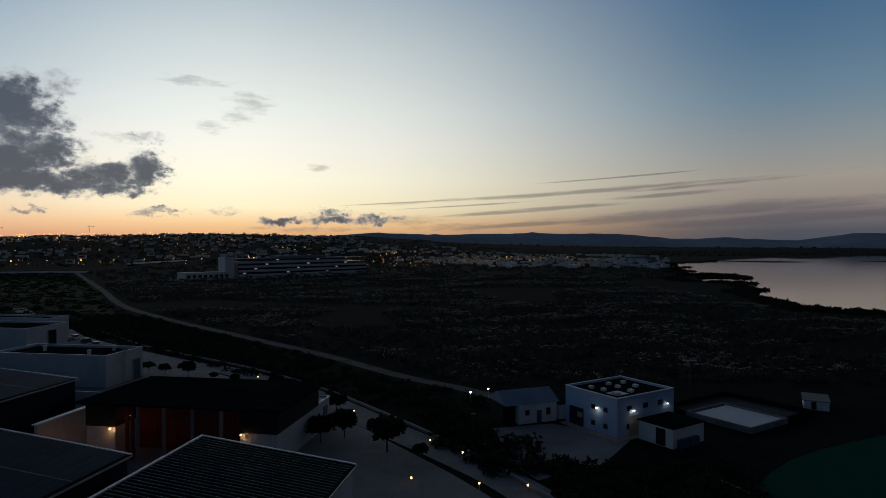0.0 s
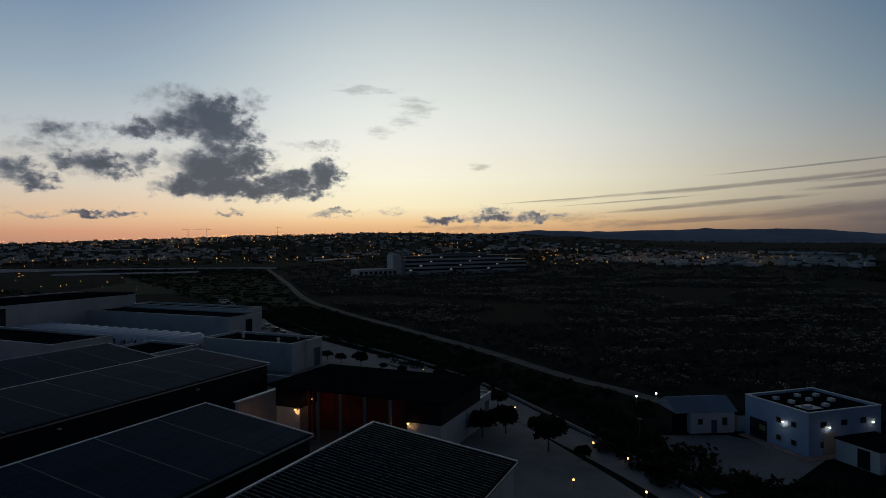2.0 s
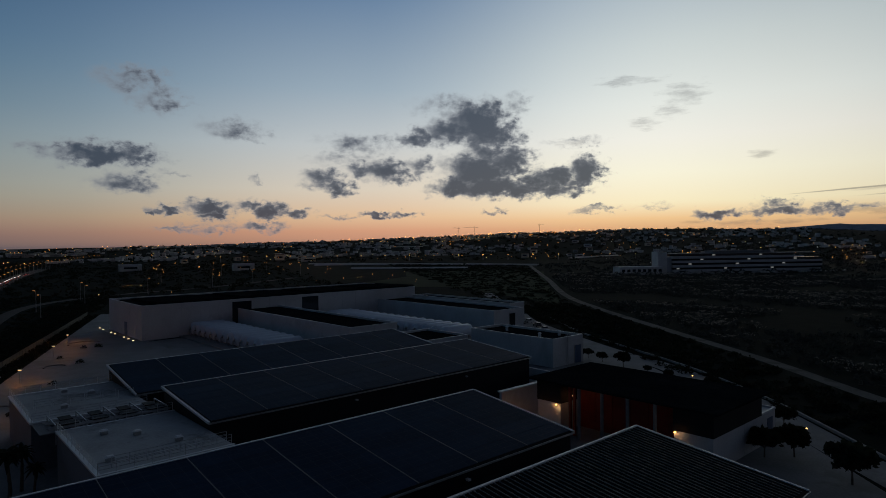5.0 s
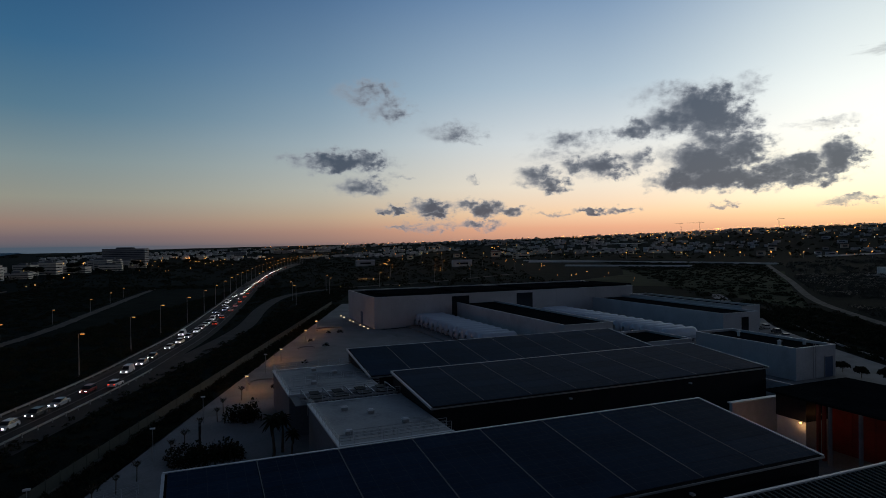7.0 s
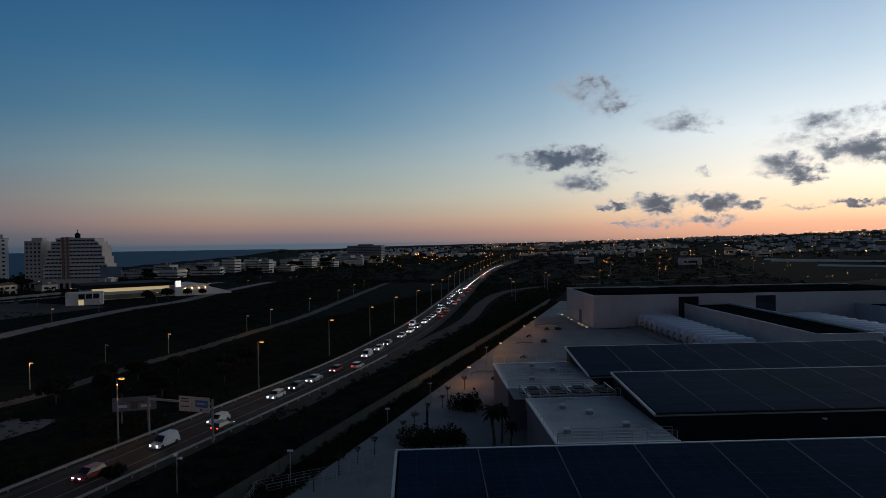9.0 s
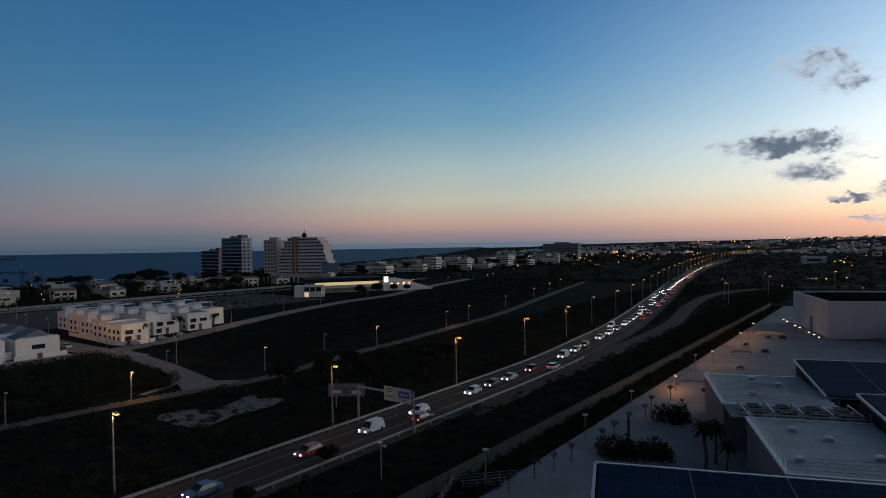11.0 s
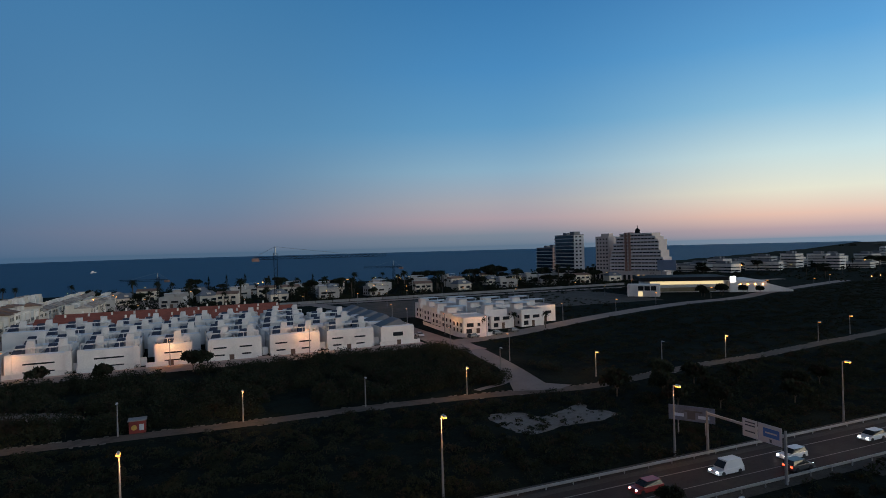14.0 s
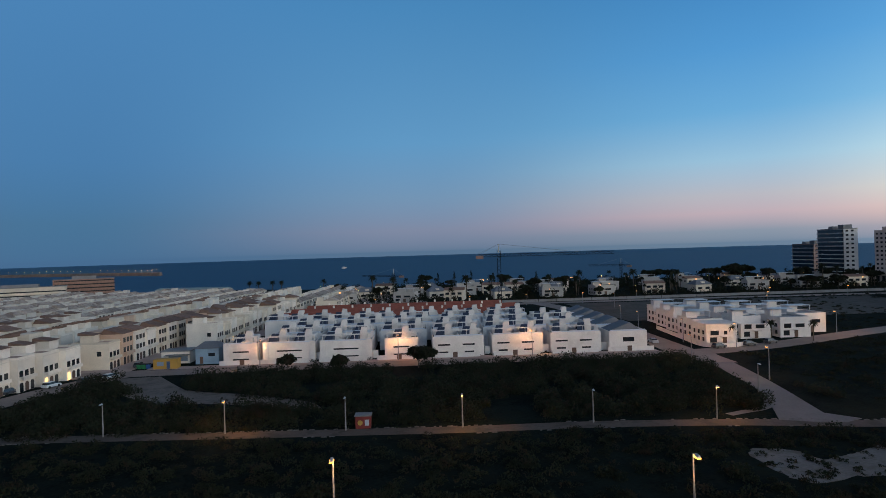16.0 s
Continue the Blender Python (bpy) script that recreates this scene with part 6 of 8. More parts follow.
v_band = villa(14.6, 12, 5.0, "white villa with long window slots and flanking pylons", banded=True)
v_wide = villa(14.6, 12, 5.2, "white villa with two pairs of window slots and roof terrace")
v_lit = villa(9.4, 12, 5.0, "white villa front lit orange by a street lamp", towers=1, banded=True)
v_back = villa(14.6, 12, 5.4, "white villa in the rear row, roof terrace showing", front=False)
v_end = villa(11.0, 11, 5.0, "white corner villa with a grey pitched roof", towers=0, pitched=True, front=False)
v_band.matrix_basis = ROAD @ at(-31.5, 195)
copy_thing(v_band, ROAD @ at(-15.6, 194.9))
v_wide.matrix_basis = ROAD @ at(16.2, 195)
for p in (33.2, 50.0):
    copy_thing(v_wide, ROAD @ at(p, 195.2))
v_lit.matrix_basis = ROAD @ at(2.6, 195)
copy_thing(v_lit, ROAD @ at(-42.5, 195.6))
v_back.matrix_basis = ROAD @ at(-32, 211.5)
for row, q in enumerate((211.5, 228, 244.5)):
    for k in range(6):
        p = -32 + 16.1 * k + row * 2.5 - (16 if row == 2 else 0)
        if not (row == 0 and k == 0) and p + 14.6 < 66:
            copy_thing(v_back, ROAD @ at(p, q, 0.25 * row))
v_end.matrix_basis = ROAD @ at(67, 195)
for k in range(1, 5):
    copy_thing(v_end, ROAD @ at(66.5, 195 + 12.2 * k, 0.3))
# low white links between neighbours, with bins' gates
link = solid("villa_gate", Mesh().box(0, 0, 0, 1.6, 0.25, 2.3).box(0.2, -0.12, 0.1, 1.4, -0.02, 2.0), WHITE, "narrow white gate wall between two villas", "gate", ROAD @ at(-16.9, 197), "villa gates")
for p in (-1.0, 14.2, 31.2, 48.2, 65.2):
    copy_thing(link, ROAD @ at(p, 197))
gw = garden_wall(13.2, "low white garden wall with a dark gate")
gw.matrix_basis = ROAD @ at(-31.5, 193.0, 0.1)
for p in (-43, -15.6, 0.5, 16.2, 33.2, 50.0, 66):
    copy_thing(gw, ROAD @ at(p, 193.0, 0.1))
scrub("villa_hedge", road_bushes([(p, 194.1 + 0.2 * (k % 3)) for k, p in enumerate(np.arange(-42, 62, 0.8)) if k % 9 > 2], 51, (0.4, 0.7), (1.2, 1.8)), 52, "clipped dark hedges inside the garden walls")


def cube_villa(L, W, h, label, box_top=True, WHITE=WHITE, step_=0.0, curved=False):
    """A cubic villa with parapets; step_ lowers its front half, curved rounds one front corner."""
    th = thing("villa", label, "house", group="corner villas")
    m = Mesh()
    if curved:
        arc = [(L - 3.2 + 3.2 * math.sin(a), 3.2 - 3.2 * math.cos(a)) for a in np.linspace(0, math.pi / 2, 7)]
        m.prism([(0, 0)] + arc + [(L, W), (0, W)], 0, h + 0.5)
    elif step_:
        m.box(0, 0, 0, L, W * 0.45, h - step_).box(0, W * 0.45 + 0.003, 0, L, W, h)
        m.box(0, 0, h - step_ + 0.003, L, 0.2, h - step_ + 0.8).box(0, 0.2, h - step_ + 0.003, 0.2, W * 0.45, h - step_ + 0.8)
    else:
        m.box(0, 0, 0, L, W, h)
    part("wall", m, WHITE, th)
    if not curved:
        y0 = W * 0.45 if step_ else 0.0
        m = Mesh()
        m.box(0, y0 + 0.004, h + 0.003, L, y0 + 0.22, h + 0.5).box(0, W - 0.22, h + 0.003, L, W, h + 0.5).box(0, y0 + 0.22, h + 0.003, 0.22, W - 0.22, h + 0.5).box(L - 0.22, y0 + 0.22, h + 0.003, L, W - 0.22, h + 0.5)
        part("parapet", m, WHITE, th)
        part("roof", Mesh().box(0.22, y0 + 0.22, h + 0.004, L - 0.22, W - 0.22, h + 0.06), ROOFDECK, th)
    if box_top:
        part("stair_box", Mesh().box(L * 0.12, W * 0.62, h + 0.06, L * 0.5, W * 0.9, h + 2.0), WHITE, th)
        m = Mesh()
        m.box(L * 0.1, W * 0.5, h + 2.3, L * 0.9, W * 0.93, h + 2.42)
        for px_ in (L * 0.12, L * 0.86):
            m.box(px_, W * 0.52, h + 0.06, px_ + 0.12, W * 0.53, h + 2.3)
        part("shade_slab", m, TRIMWHITE, th, "thin flat roof canopy on posts")
    window(th, L * 0.12, L * 0.36, h * 0.5, h * 0.74, 0)
    window(th, L * 0.5, L * 0.6 if curved else L * 0.8, h * 0.52, h * 0.72, 0)
    window(th, L * 0.1, L * 0.3, 0.6, 2.2, 0)
    part("door", Mesh().box(L * 0.46, -0.06, 0.05, L * 0.58, -0.002, 2.2), BROWNFRAME, th)
    part("door_canopy", Mesh().box(L * 0.4, -1.1, 2.4, L * 0.66, -0.003, 2.55), WHITE, th)
    for k in range(3):
        for z in (h * 0.52, 0.9):
            part("side_window", Mesh().box(-0.05, W * (0.14 + 0.29 * k), z, 0.01, W * (0.24 + 0.29 * k), z + 1.2), GLASS, th)
    return th


cv = cube_villa(9.6, 11.6, 5.8, "white cubic villa with parapets and a roof canopy")
cs = cube_villa(9.4, 11.6, 6.0, "white stepped villa with a front roof terrace", step_=2.2)
cr_ = cube_villa(10.6, 10.0, 5.6, "white corner villa with a rounded front", box_top=False, curved=True)
cr_.matrix_basis = ROAD @ at(97.2, 198.6)
cv.matrix_basis = ROAD @ at(98.6, 210.4)
cs.matrix_basis = ROAD @ at(112.5, 207.5)
for o, p, q, z in ((cs, 99.8, 222.6, 0.2), (cv, 101, 234.6, 0.3), (cs, 102.2, 246.6, 0.3), (cv, 112.6, 220, 0.3), (cv, 124.2, 206, 0.2), (cs, 123.4, 219, 0.3), (cv, 124.4, 232, 0.5), (cs, 113.6, 232.6, 0.4), (cv, 134.6, 214, 0.3), (cs, 135.4, 227, 0.4), (cv, 114.4, 245, 0.4)):
    copy_thing(o, ROAD @ at(p, q, z))
m = Mesh()
line = bend([(97, 236), (95.4, 212), (94.6, 199), (96.4, 194.6), (101, 193), (107, 195), (110, 200)], 5)
for a, b in zip(line, line[1:]):
    m.hexa([(a[0], a[1], 0), (b[0], b[1], 0), (b[0] + 0.1, b[1] + 0.22, 0), (a[0] + 0.1, a[1] + 0.22, 0)], [(a[0], a[1], 1.3), (b[0], b[1], 1.3), (b[0] + 0.1, b[1] + 0.22, 1.3), (a[0] + 0.1, a[1] + 0.22, 1.3)])
solid("curved_wall", m, WHITE, "curved white garden wall at the street corner", "wall", ROAD)

# ---------------------------------------------------------------- old town of terraced houses


def town_house(w, d, h, wallmat, tiled, label, lit=False):
    """A narrow terraced house, street front towards -y."""
    th = thing("terraced_house", label, "house", group="town houses")
    part("wall", Mesh().box(0, 0, 0, w, d, h), wallmat, th)
    if tiled:
        part("roof", Mesh().hexa([(-0.2, -0.3, h), (w + 0.2, -0.3, h), (w + 0.2, d * 0.6, h), (-0.2, d * 0.6, h)], [(-0.2, -0.3, h + 0.12), (w + 0.2, -0.3, h + 0.12), (w + 0.2, d * 0.5, h + 1.5), (-0.2, d * 0.5, h + 1.5)]), TERRACOTTA, th, "terracotta tile roof")
        part("terrace_wall", Mesh().box(0, d * 0.62, h, w, d, h + 0.9), wallmat, th)
    else:
        parapet(th, w, d, h, wallmat)
        part("roof", Mesh().box(0.22, 0.22, h + 0.003, w - 0.22, d - 0.22, h + 0.06), PINKPAVE, th)
        part("stair_box", Mesh().box(w * 0.25, d * 0.5, h + 0.06, w * 0.8, d * 0.85, h + 2.3), wallmat, th)
        part("stair_roof", Mesh().hexa([(w * 0.2, d * 0.46, h + 2.31), (w * 0.85, d * 0.46, h + 2.31), (w * 0.85, d * 0.9, h + 2.31), (w * 0.2, d * 0.9, h + 2.31)],
                                       [(w * 0.2, d * 0.46, h + 2.4), (w * 0.85, d * 0.46, h + 2.4), (w * 0.85, d * 0.9, h + 3.1), (w * 0.2, d * 0.9, h + 3.1)]), TERRACOTTA, th)
    storeys = max(2, int(h / 2.7))
    for s_ in range(storeys):
        z = s_ * 2.75
        for k in range(3):
            x = w * (0.08 + 0.31 * k)
            if s_ == 0:
                arch = Mesh().prism([(x, 0.05), (x + w * 0.2, 0.05), (x + w * 0.2, 1.8), (x + w * 0.15, 2.15), (x + w * 0.05, 2.15), (x, 1.8)], -0.01, 0.05)
                arch.v = [(a, -c, b) for a, b, c in arch.v]
                part("door" if k == 1 else "arch", arch, BROWNFRAME if k == 1 else (LITWINDOW if lit and k == 0 else GLASS), th)
            else:
                part("window", Mesh().box(x, -0.05, z + 0.75, x + w * 0.2, 0.02, z + 2.15), GLASS, th)
    m = Mesh().box(-0.05, -0.25, h - 0.32, w + 0.05, -0.003, h - 0.14)
    for s_ in range(1, storeys):
        m.box(0.05, -0.14, s_ * 2.75 + 0.6, w - 0.05, -0.003, s_ * 2.75 + 0.72)
    part("cornice", m, wallmat, th)
    part("side_window", Mesh().box(-0.05, d * 0.2, 3.9, 0.02, d * 0.32, 5.2), GLASS, th)
    part("balcony", Mesh().box(w * 0.1, -0.9, 2.75, w * 0.9, -0.003, 2.9).box(w * 0.1, -0.9, 2.9, w * 0.9, -0.82, 3.6), wallmat, th)
    return th


kinds = [town_house(6.5, 10, 7.6, TOWNWHITE, False, "white terraced house with a roof stair box"), town_house(6.5, 10, 8.8, CREAM, True, "cream terraced house under terracotta tiles"),
         town_house(7.0, 10, 9.0, TOWNWHITE, True, "tall off-white terraced house under terracotta tiles"), town_house(6.5, 10, 8.8, OCHRE, True, "ochre terraced house under terracotta tiles"),
         town_house(6.5, 10, 7.2, CREAM, False, "cream terraced house with a roof terrace"), town_house(6.8, 10, 7.8, TOWNWHITE, False, "white terraced house with a lit window", lit=True)]
seen_kinds = set()


FADEDTILE = mat("faded_tile", (0.42, 0.345, 0.29), 0.9, vary=0.45, scale=0.25, second=(0.24, 0.18, 0.15), per=0.25)


def low_house(wallmat, label):
    """A small house of the packed rows: gable roof, one window and a door each way."""
    th = thing("terraced_house", label, "house", group="packed town rows")
    part("wall", Mesh().box(0, 0, 0, 6.6, 11, 5.6).box(0.3, 7.2, 5.6, 3.0, 10.6, 7.4), wallmat, th)
    part("roof", Mesh().hexa([(-0.15, -0.4, 5.6), (6.75, -0.4, 5.6), (6.75, 7.0, 5.6), (-0.15, 7.0, 5.6)], [(-0.15, 3.1, 7.2), (6.75, 3.1, 7.2), (6.75, 3.4, 7.2), (-0.15, 3.4, 7.2)]), FADEDTILE, th, "faded tile roof")
    part("window", Mesh().box(0.9, -0.05, 3.5, 2.5, 0.02, 4.8), GLASS, th)
    part("window", Mesh().box(4.0, -0.05, 3.5, 5.6, 0.02, 4.8), GLASS, th)
    return th


LOW = [low_house(TOWNWHITE, "small white row house under a faded tile roof"), low_house(CREAM, "small cream row house under a brown tile roof")]
low_used = set()


def low_row(p, q0, q1, facing, seed, slope=0.08):
    g = random.Random(seed)
    q = q0
    while q < q1:
        k = 0 if g.random() < 0.72 else 1
        m = ROAD @ at(p + (q - q0) * slope, q + (0 if facing > 0 else 6.6), g.uniform(-0.4, 0.1), 90 if facing > 0 else -90)
        if k in low_used:
            copy_thing(LOW[k], m)
        else:
            low_used.add(k)
            LOW[k].matrix_basis = m
        q += 6.75 + (3 if g.random() < 0.1 else 0)


def put_house(k, m):
    if k in seen_kinds:
        copy_thing(kinds[k], m)
    else:
        seen_kinds.add(k)
        kinds[k].matrix_basis = m


def house_row(p, q0, q1, facing, seed, slope=0.0):
    """A terrace along q; facing 1 looks to +p, -1 to -p."""
    g = random.Random(seed)
    q = q0
    while q < q1:
        k = g.choice((0, 0, 1, 2, 4, 5, 3 if g.random() < 0.5 else 0))
        pp = p + (q - q0) * slope
        put_house(k, ROAD @ at(pp, q + (0 if facing > 0 else 6.6), g.uniform(-0.2, 0.3), 90 if facing > 0 else -90))
        q += 6.7 + (2.5 if g.random() < 0.12 else 0)


house_row(-73, 193.5, 330, 1, 61, 0.09)
house_row(-86, 144, 184, 1, 60, 0.25)
low_row(-88, 196, 330, -1, 59, 0.09)
low_row(-104, 150, 184, -1, 58, 0.2)
house_row(-108, 192, 330, -1, 62, 0.08)
low_row(-93, 336, 470, -1, 162)
house_row(-119, 190, 262, 1, 63, 0.08)
low_row(-110, 296, 470, 1, 163)
for k, p in enumerate((-141, -158, -176, -194, -212, -230)):
    if k < 1:
        low_row(p, 205 + 6 * k, 470, -1 if k % 2 else 1, 64 + k)
rows_wall, rows_roof = Mesh(), Mesh()
g_ = random.Random(640)
for k, p in enumerate((-158, -176, -194, -212, -230, -248, -266)):
    q = 215 + 7 * k
    while q < 476:
        turn = 90 if k % 2 else -90
        rows_wall.m = rows_roof.m = ROAD @ at(p + (q - 215) * 0.08, q + (0 if turn > 0 else 6.6), g_.uniform(-0.4, 0.3), turn)
        h = g_.choice((5.4, 5.6, 5.8, 6.6))
        rows_wall.box(0, 0, -1, 6.6, 11, h).box(0.3, 7.2, h, 3.0, 10.6, h + 1.8)
        rows_roof.hexa([(-0.15, -0.4, h), (6.75, -0.4, h), (6.75, 7.0, h), (-0.15, 7.0, h)], [(-0.15, 3.1, h + 1.6), (6.75, 3.1, h + 1.6), (6.75, 3.4, h + 1.6), (-0.15, 3.4, h + 1.6)])
        q += 6.75 + (3 if g_.random() < 0.1 else 0)
rows_wall.m = rows_roof.m = Matrix()
solid("packed_houses", rows_wall, TOWNWHITE, "packed rows of small pale houses in the old town", "houses", kind="stuff")
solid("packed_roofs", rows_roof, FADEDTILE, "faded tiled roofs of the packed old town rows", "roofs", kind="stuff")
house_row(-54, 226, 330, 1, 68, 0.06)
low_row(-49, 337, 470, 1, 168, 0.06)
low_row(-30, 345, 460, 1, 170, 0.05)
m = Mesh(ROAD)
m.prism([(-260, 150), (-66, 190), (-60, 252), (10, 262), (30, 360), (-20, 480), (-260, 520)], -0.3, 0.045)
solid("town_paving", m, PINKPAVE, "pinkish paved streets of the old town", "paving", kind="structure")
# red-roofed rows behind the villas
REDTILE = mat("red_clay_tile", (0.30, 0.085, 0.055), 0.9, vary=0.3, scale=1.2)
red = thing("terraced_house", "low white row house under a bright red tile roof", "house", group="red-roofed rows")
part("wall", Mesh().box(0, 0, 0, 8.0, 9, 4.6), TOWNWHITE, red)
part("roof", Mesh().hexa([(-0.1, -0.5, 4.6), (8.1, -0.5, 4.6), (8.1, 9.5, 4.6), (-0.1, 9.5, 4.6)], [(-0.1, 4.3, 6.6), (8.1, 4.3, 6.6), (8.1, 4.7, 6.6), (-0.1, 4.7, 6.6)]), REDTILE, red, "bright red tile roof")
part("chimney", Mesh().box(1.2, 5.5, 5.6, 1.9, 6.2, 7.6), TOWNWHITE, red)
part("window", Mesh().box(2.4, -0.05, 1.2, 4.2, 0.02, 2.6), GLASS, red)
red.matrix_basis = ROAD @ at(-44, 268)
for k in range(1, 12):
    copy_thing(red, ROAD @ at(-44 + 8.1 * k, 268))
for k in range(12):
    copy_thing(red, ROAD @ at(-42 + 8.1 * k, 284))
for k in range(11):
    copy_thing(red, ROAD @ at(-38 + 8.1 * k, 300))

BLUEHOUSE = thing("house", "small blue-grey house with a dark pitched roof", "house", ROAD @ at(-51, 197.5))
part("wall", Mesh().box(0, 0, 0, 6.5, 7, 4.4), mat("blue_grey_render", (0.24, 0.34, 0.44), 0.8, vary=0.2), BLUEHOUSE)
part("roof", Mesh().hexa([(-0.4, -0.5, 4.4), (6.9, -0.5, 4.4), (6.9, 7.4, 4.4), (-0.4, 7.4, 4.4)], [(1.4, 2.6, 5.9), (5.1, 2.6, 5.9), (5.1, 4.2, 5.9), (1.4, 4.2, 5.9)]), GREYROOF, BLUEHOUSE, "dark hipped roof")
part("window", Mesh().box(3.6, -0.05, 2.2, 5.4, 0.02, 3.1), GLASS, BLUEHOUSE)
part("door", Mesh().box(1.2, -0.05, 0.1, 2.1, 0.02, 2.1), BROWNFRAME, BLUEHOUSE)
SHOPLET = thing("shop", "low white shop with a shaded window front", "shop", ROAD @ at(-61.5, 200))
part("wall", Mesh().box(0, 0, 0, 8, 6, 3.4), TOWNWHITE, SHOPLET)
part("roof", Mesh().box(-0.3, -0.3, 3.4, 8.3, 6.3, 3.65), CONCRETE, SHOPLET)
part("canopy", Mesh().box(1.5, -2.2, 2.5, 8.2, -0.02, 2.65), CONCRETE, SHOPLET)
part("window", Mesh().box(2.0, -0.06, 0.7, 7.4, 0.02, 2.3), BLUEROOF, SHOPLET)
for k, (p, colr) in enumerate(((-63.5, (0.02, 0.16, 0.06)), (-62.2, (0.03, 0.10, 0.30)), (-64.8, (0.02, 0.16, 0.06)))):
    b = thing("bin", "large street waste bin with a lid", "bin", ROAD @ at(p, 193.2, 0.06), group="street bins")
    part("body", Mesh().hexa([(-0.45, -0.4, 0), (0.45, -0.4, 0), (0.45, 0.4, 0), (-0.45, 0.4, 0)], [(-0.55, -0.5, 1.2), (0.55, -0.5, 1.2), (0.55, 0.5, 1.2), (-0.55, 0.5, 1.2)]), mat("bin_plastic", colr, 0.6), b)
    part("lid", Mesh().hexa([(-0.58, -0.53, 1.2), (0.58, -0.53, 1.2), (0.58, 0.53, 1.2), (-0.58, 0.53, 1.2)], [(-0.5, -0.3, 1.4), (0.5, -0.3, 1.4), (0.5, 0.4, 1.4), (-0.5, 0.4, 1.4)]), TYRE, b)

# kiosk and cabin
KIOSK = thing("kiosk", "small red kiosk with a yellow and white sign", "kiosk", ROAD @ at(2.3, 127.6, 0.05))
part("body", Mesh().box(-1.3, -1, 0, 1.3, 1, 2.1), mat("kiosk_red", (0.17, 0.028, 0.024), 0.5, vary=0.2), KIOSK)
part("roof", Mesh().box(-1.45, -1.2, 2.1, 1.45, 1.15, 2.25), CONCRETE, KIOSK)
part("sign_disc", Mesh().tube((-0.5, -1.06, 1.0), (-0.5, -1.003, 1.0), 0.45, 12), mat("kiosk_yellow", (0.42, 0.27, 0.06), 0.5), KIOSK, "round yellow sign")
part("poster", Mesh().box(0.3, -1.05, 0.5, 1.0, -1.003, 1.5), signwhite, KIOSK)
CONT = thing("container", "yellow and blue cabin beside the street", "container", ROAD @ at(-57, 192.6, 0.05))
part("body", Mesh().box(-3.2, -1.3, 0, 3.2, 1.3, 2.7), mat("cabin_yellow", (0.42, 0.24, 0.05), 0.5, vary=0.15), CONT)
part("window", Mesh().box(-2.2, -1.36, 0.9, -0.4, -1.303, 2.0), BLUEROOF, CONT)
part("door", Mesh().box(0.4, -1.36, 0.1, 1.3, -1.303, 2.1), BLUEDOOR, CONT)
for p, q, k in ((-66, 180, 0), (-70, 176, 2), (-76, 172, 0), (-82, 166, 2), (-66, 196, 2), (84, 206, 1), (84.5, 226, 0), (116, 197.4, 2), (98, 192.6, 2), (108, 194.6, 2)):
    c = copy_thing(stock[k], ROAD @ at(p, q, 0.1, 70 if q < 190 and p < 0 else (90 if p < 90 else 16)))
    for o in list(c.children):
        if o.name.startswith(("headlight", "tail_light")):
            bpy.data.objects.remove(o)
    tagged(c, {0: "white hatchback parked at the kerb", 1: "silver saloon parked at the kerb", 2: "dark hatchback parked at the kerb"}[k], "car", "parked cars")

# ---------------------------------------------------------------- towers by the sea


def slab_tower(L, W, h, floors, wallmat, label, balcony_face=True, m=None):
    th = thing("apartment_tower", label, "tower block", m)
    part("core", Mesh().box(0.6, 0.6, 0, L, W, h), wallmat, th)
    fh = h / floors
    gl = Mesh().box(-0.02, 1.2, 0.5, 0.5, W - 1.2, fh - 0.35).data("window_band")
    gl.materials.append(GLASS)
    sl = Mesh().box(-1.3, 0.2, -0.12, 0.58, W - 0.2, 0.1).data("balcony_slab")
    sl.materials.append(TRIMWHITE)
    rl_ = Mesh().box(-1.3, 0.2, 0.1, -1.22, W - 0.2, 0.5).data("balcony_rail")
    rl_.materials.append(TOWNWHITE)
    sw_ = Mesh().box(0, -0.04, 0, 1.6, 0.57, 1.3).data("side_window")
    sw_.materials.append(GLASS)
    for k in range(floors):
        if balcony_face:
            piece("window_band", gl, th, at(0.6 - 0.5, 0, k * fh))
            if k:
                piece("balcony_slab", sl, th, at(0.6, 0, k * fh))
                piece("balcony_rail", rl_, th, at(0.6, 0, k * fh))
        for j in range(max(1, int(L / 4))):
            piece("side_window", sw_, th, at(2 + j * 4, 0.02, k * fh + 1.1))
    part("roof", Mesh().box(0.4, 0.4, h, L + 0.2, W + 0.2, h + 0.5), CONCRETE, th)
    part("plant_room", Mesh().box(L * 0.3, W * 0.15, h + 0.5, L * 0.9, W * 0.35, h + 3.2).box(L * 0.4, W * 0.6, h + 0.5, L * 0.9, W * 0.75, h + 2.4), CONCRETE, th)
    return th


slab_tower(11, 30, 37.5, 12, WHITE, "white tower block with dark glazed balconies", m=ROAD @ at(322, 452))
slab_tower(12, 30, 26.5, 8, mat("pink_brick", (0.44, 0.29, 0.25), 0.85, vary=0.2, scale=1.0), "brown brick apartment block with pale balconies", m=ROAD @ at(344, 519))
HOTEL = thing("hotel", "large stepped cream hotel with a roof turret", "hotel", ROAD @ at(353.5, 377.5, 0, 111) @ Matrix.Diagonal((0.88, -1, 1, 1)))
HOTELWALL = mat("hotel_render", (0.58, 0.49, 0.44), 0.8, vary=0.12, scale=0.3)
band = Mesh().box(0, -0.02, 0.35, 2.6, 0.3, 1.3).data("window_pane")
band.materials.append(GLASS)
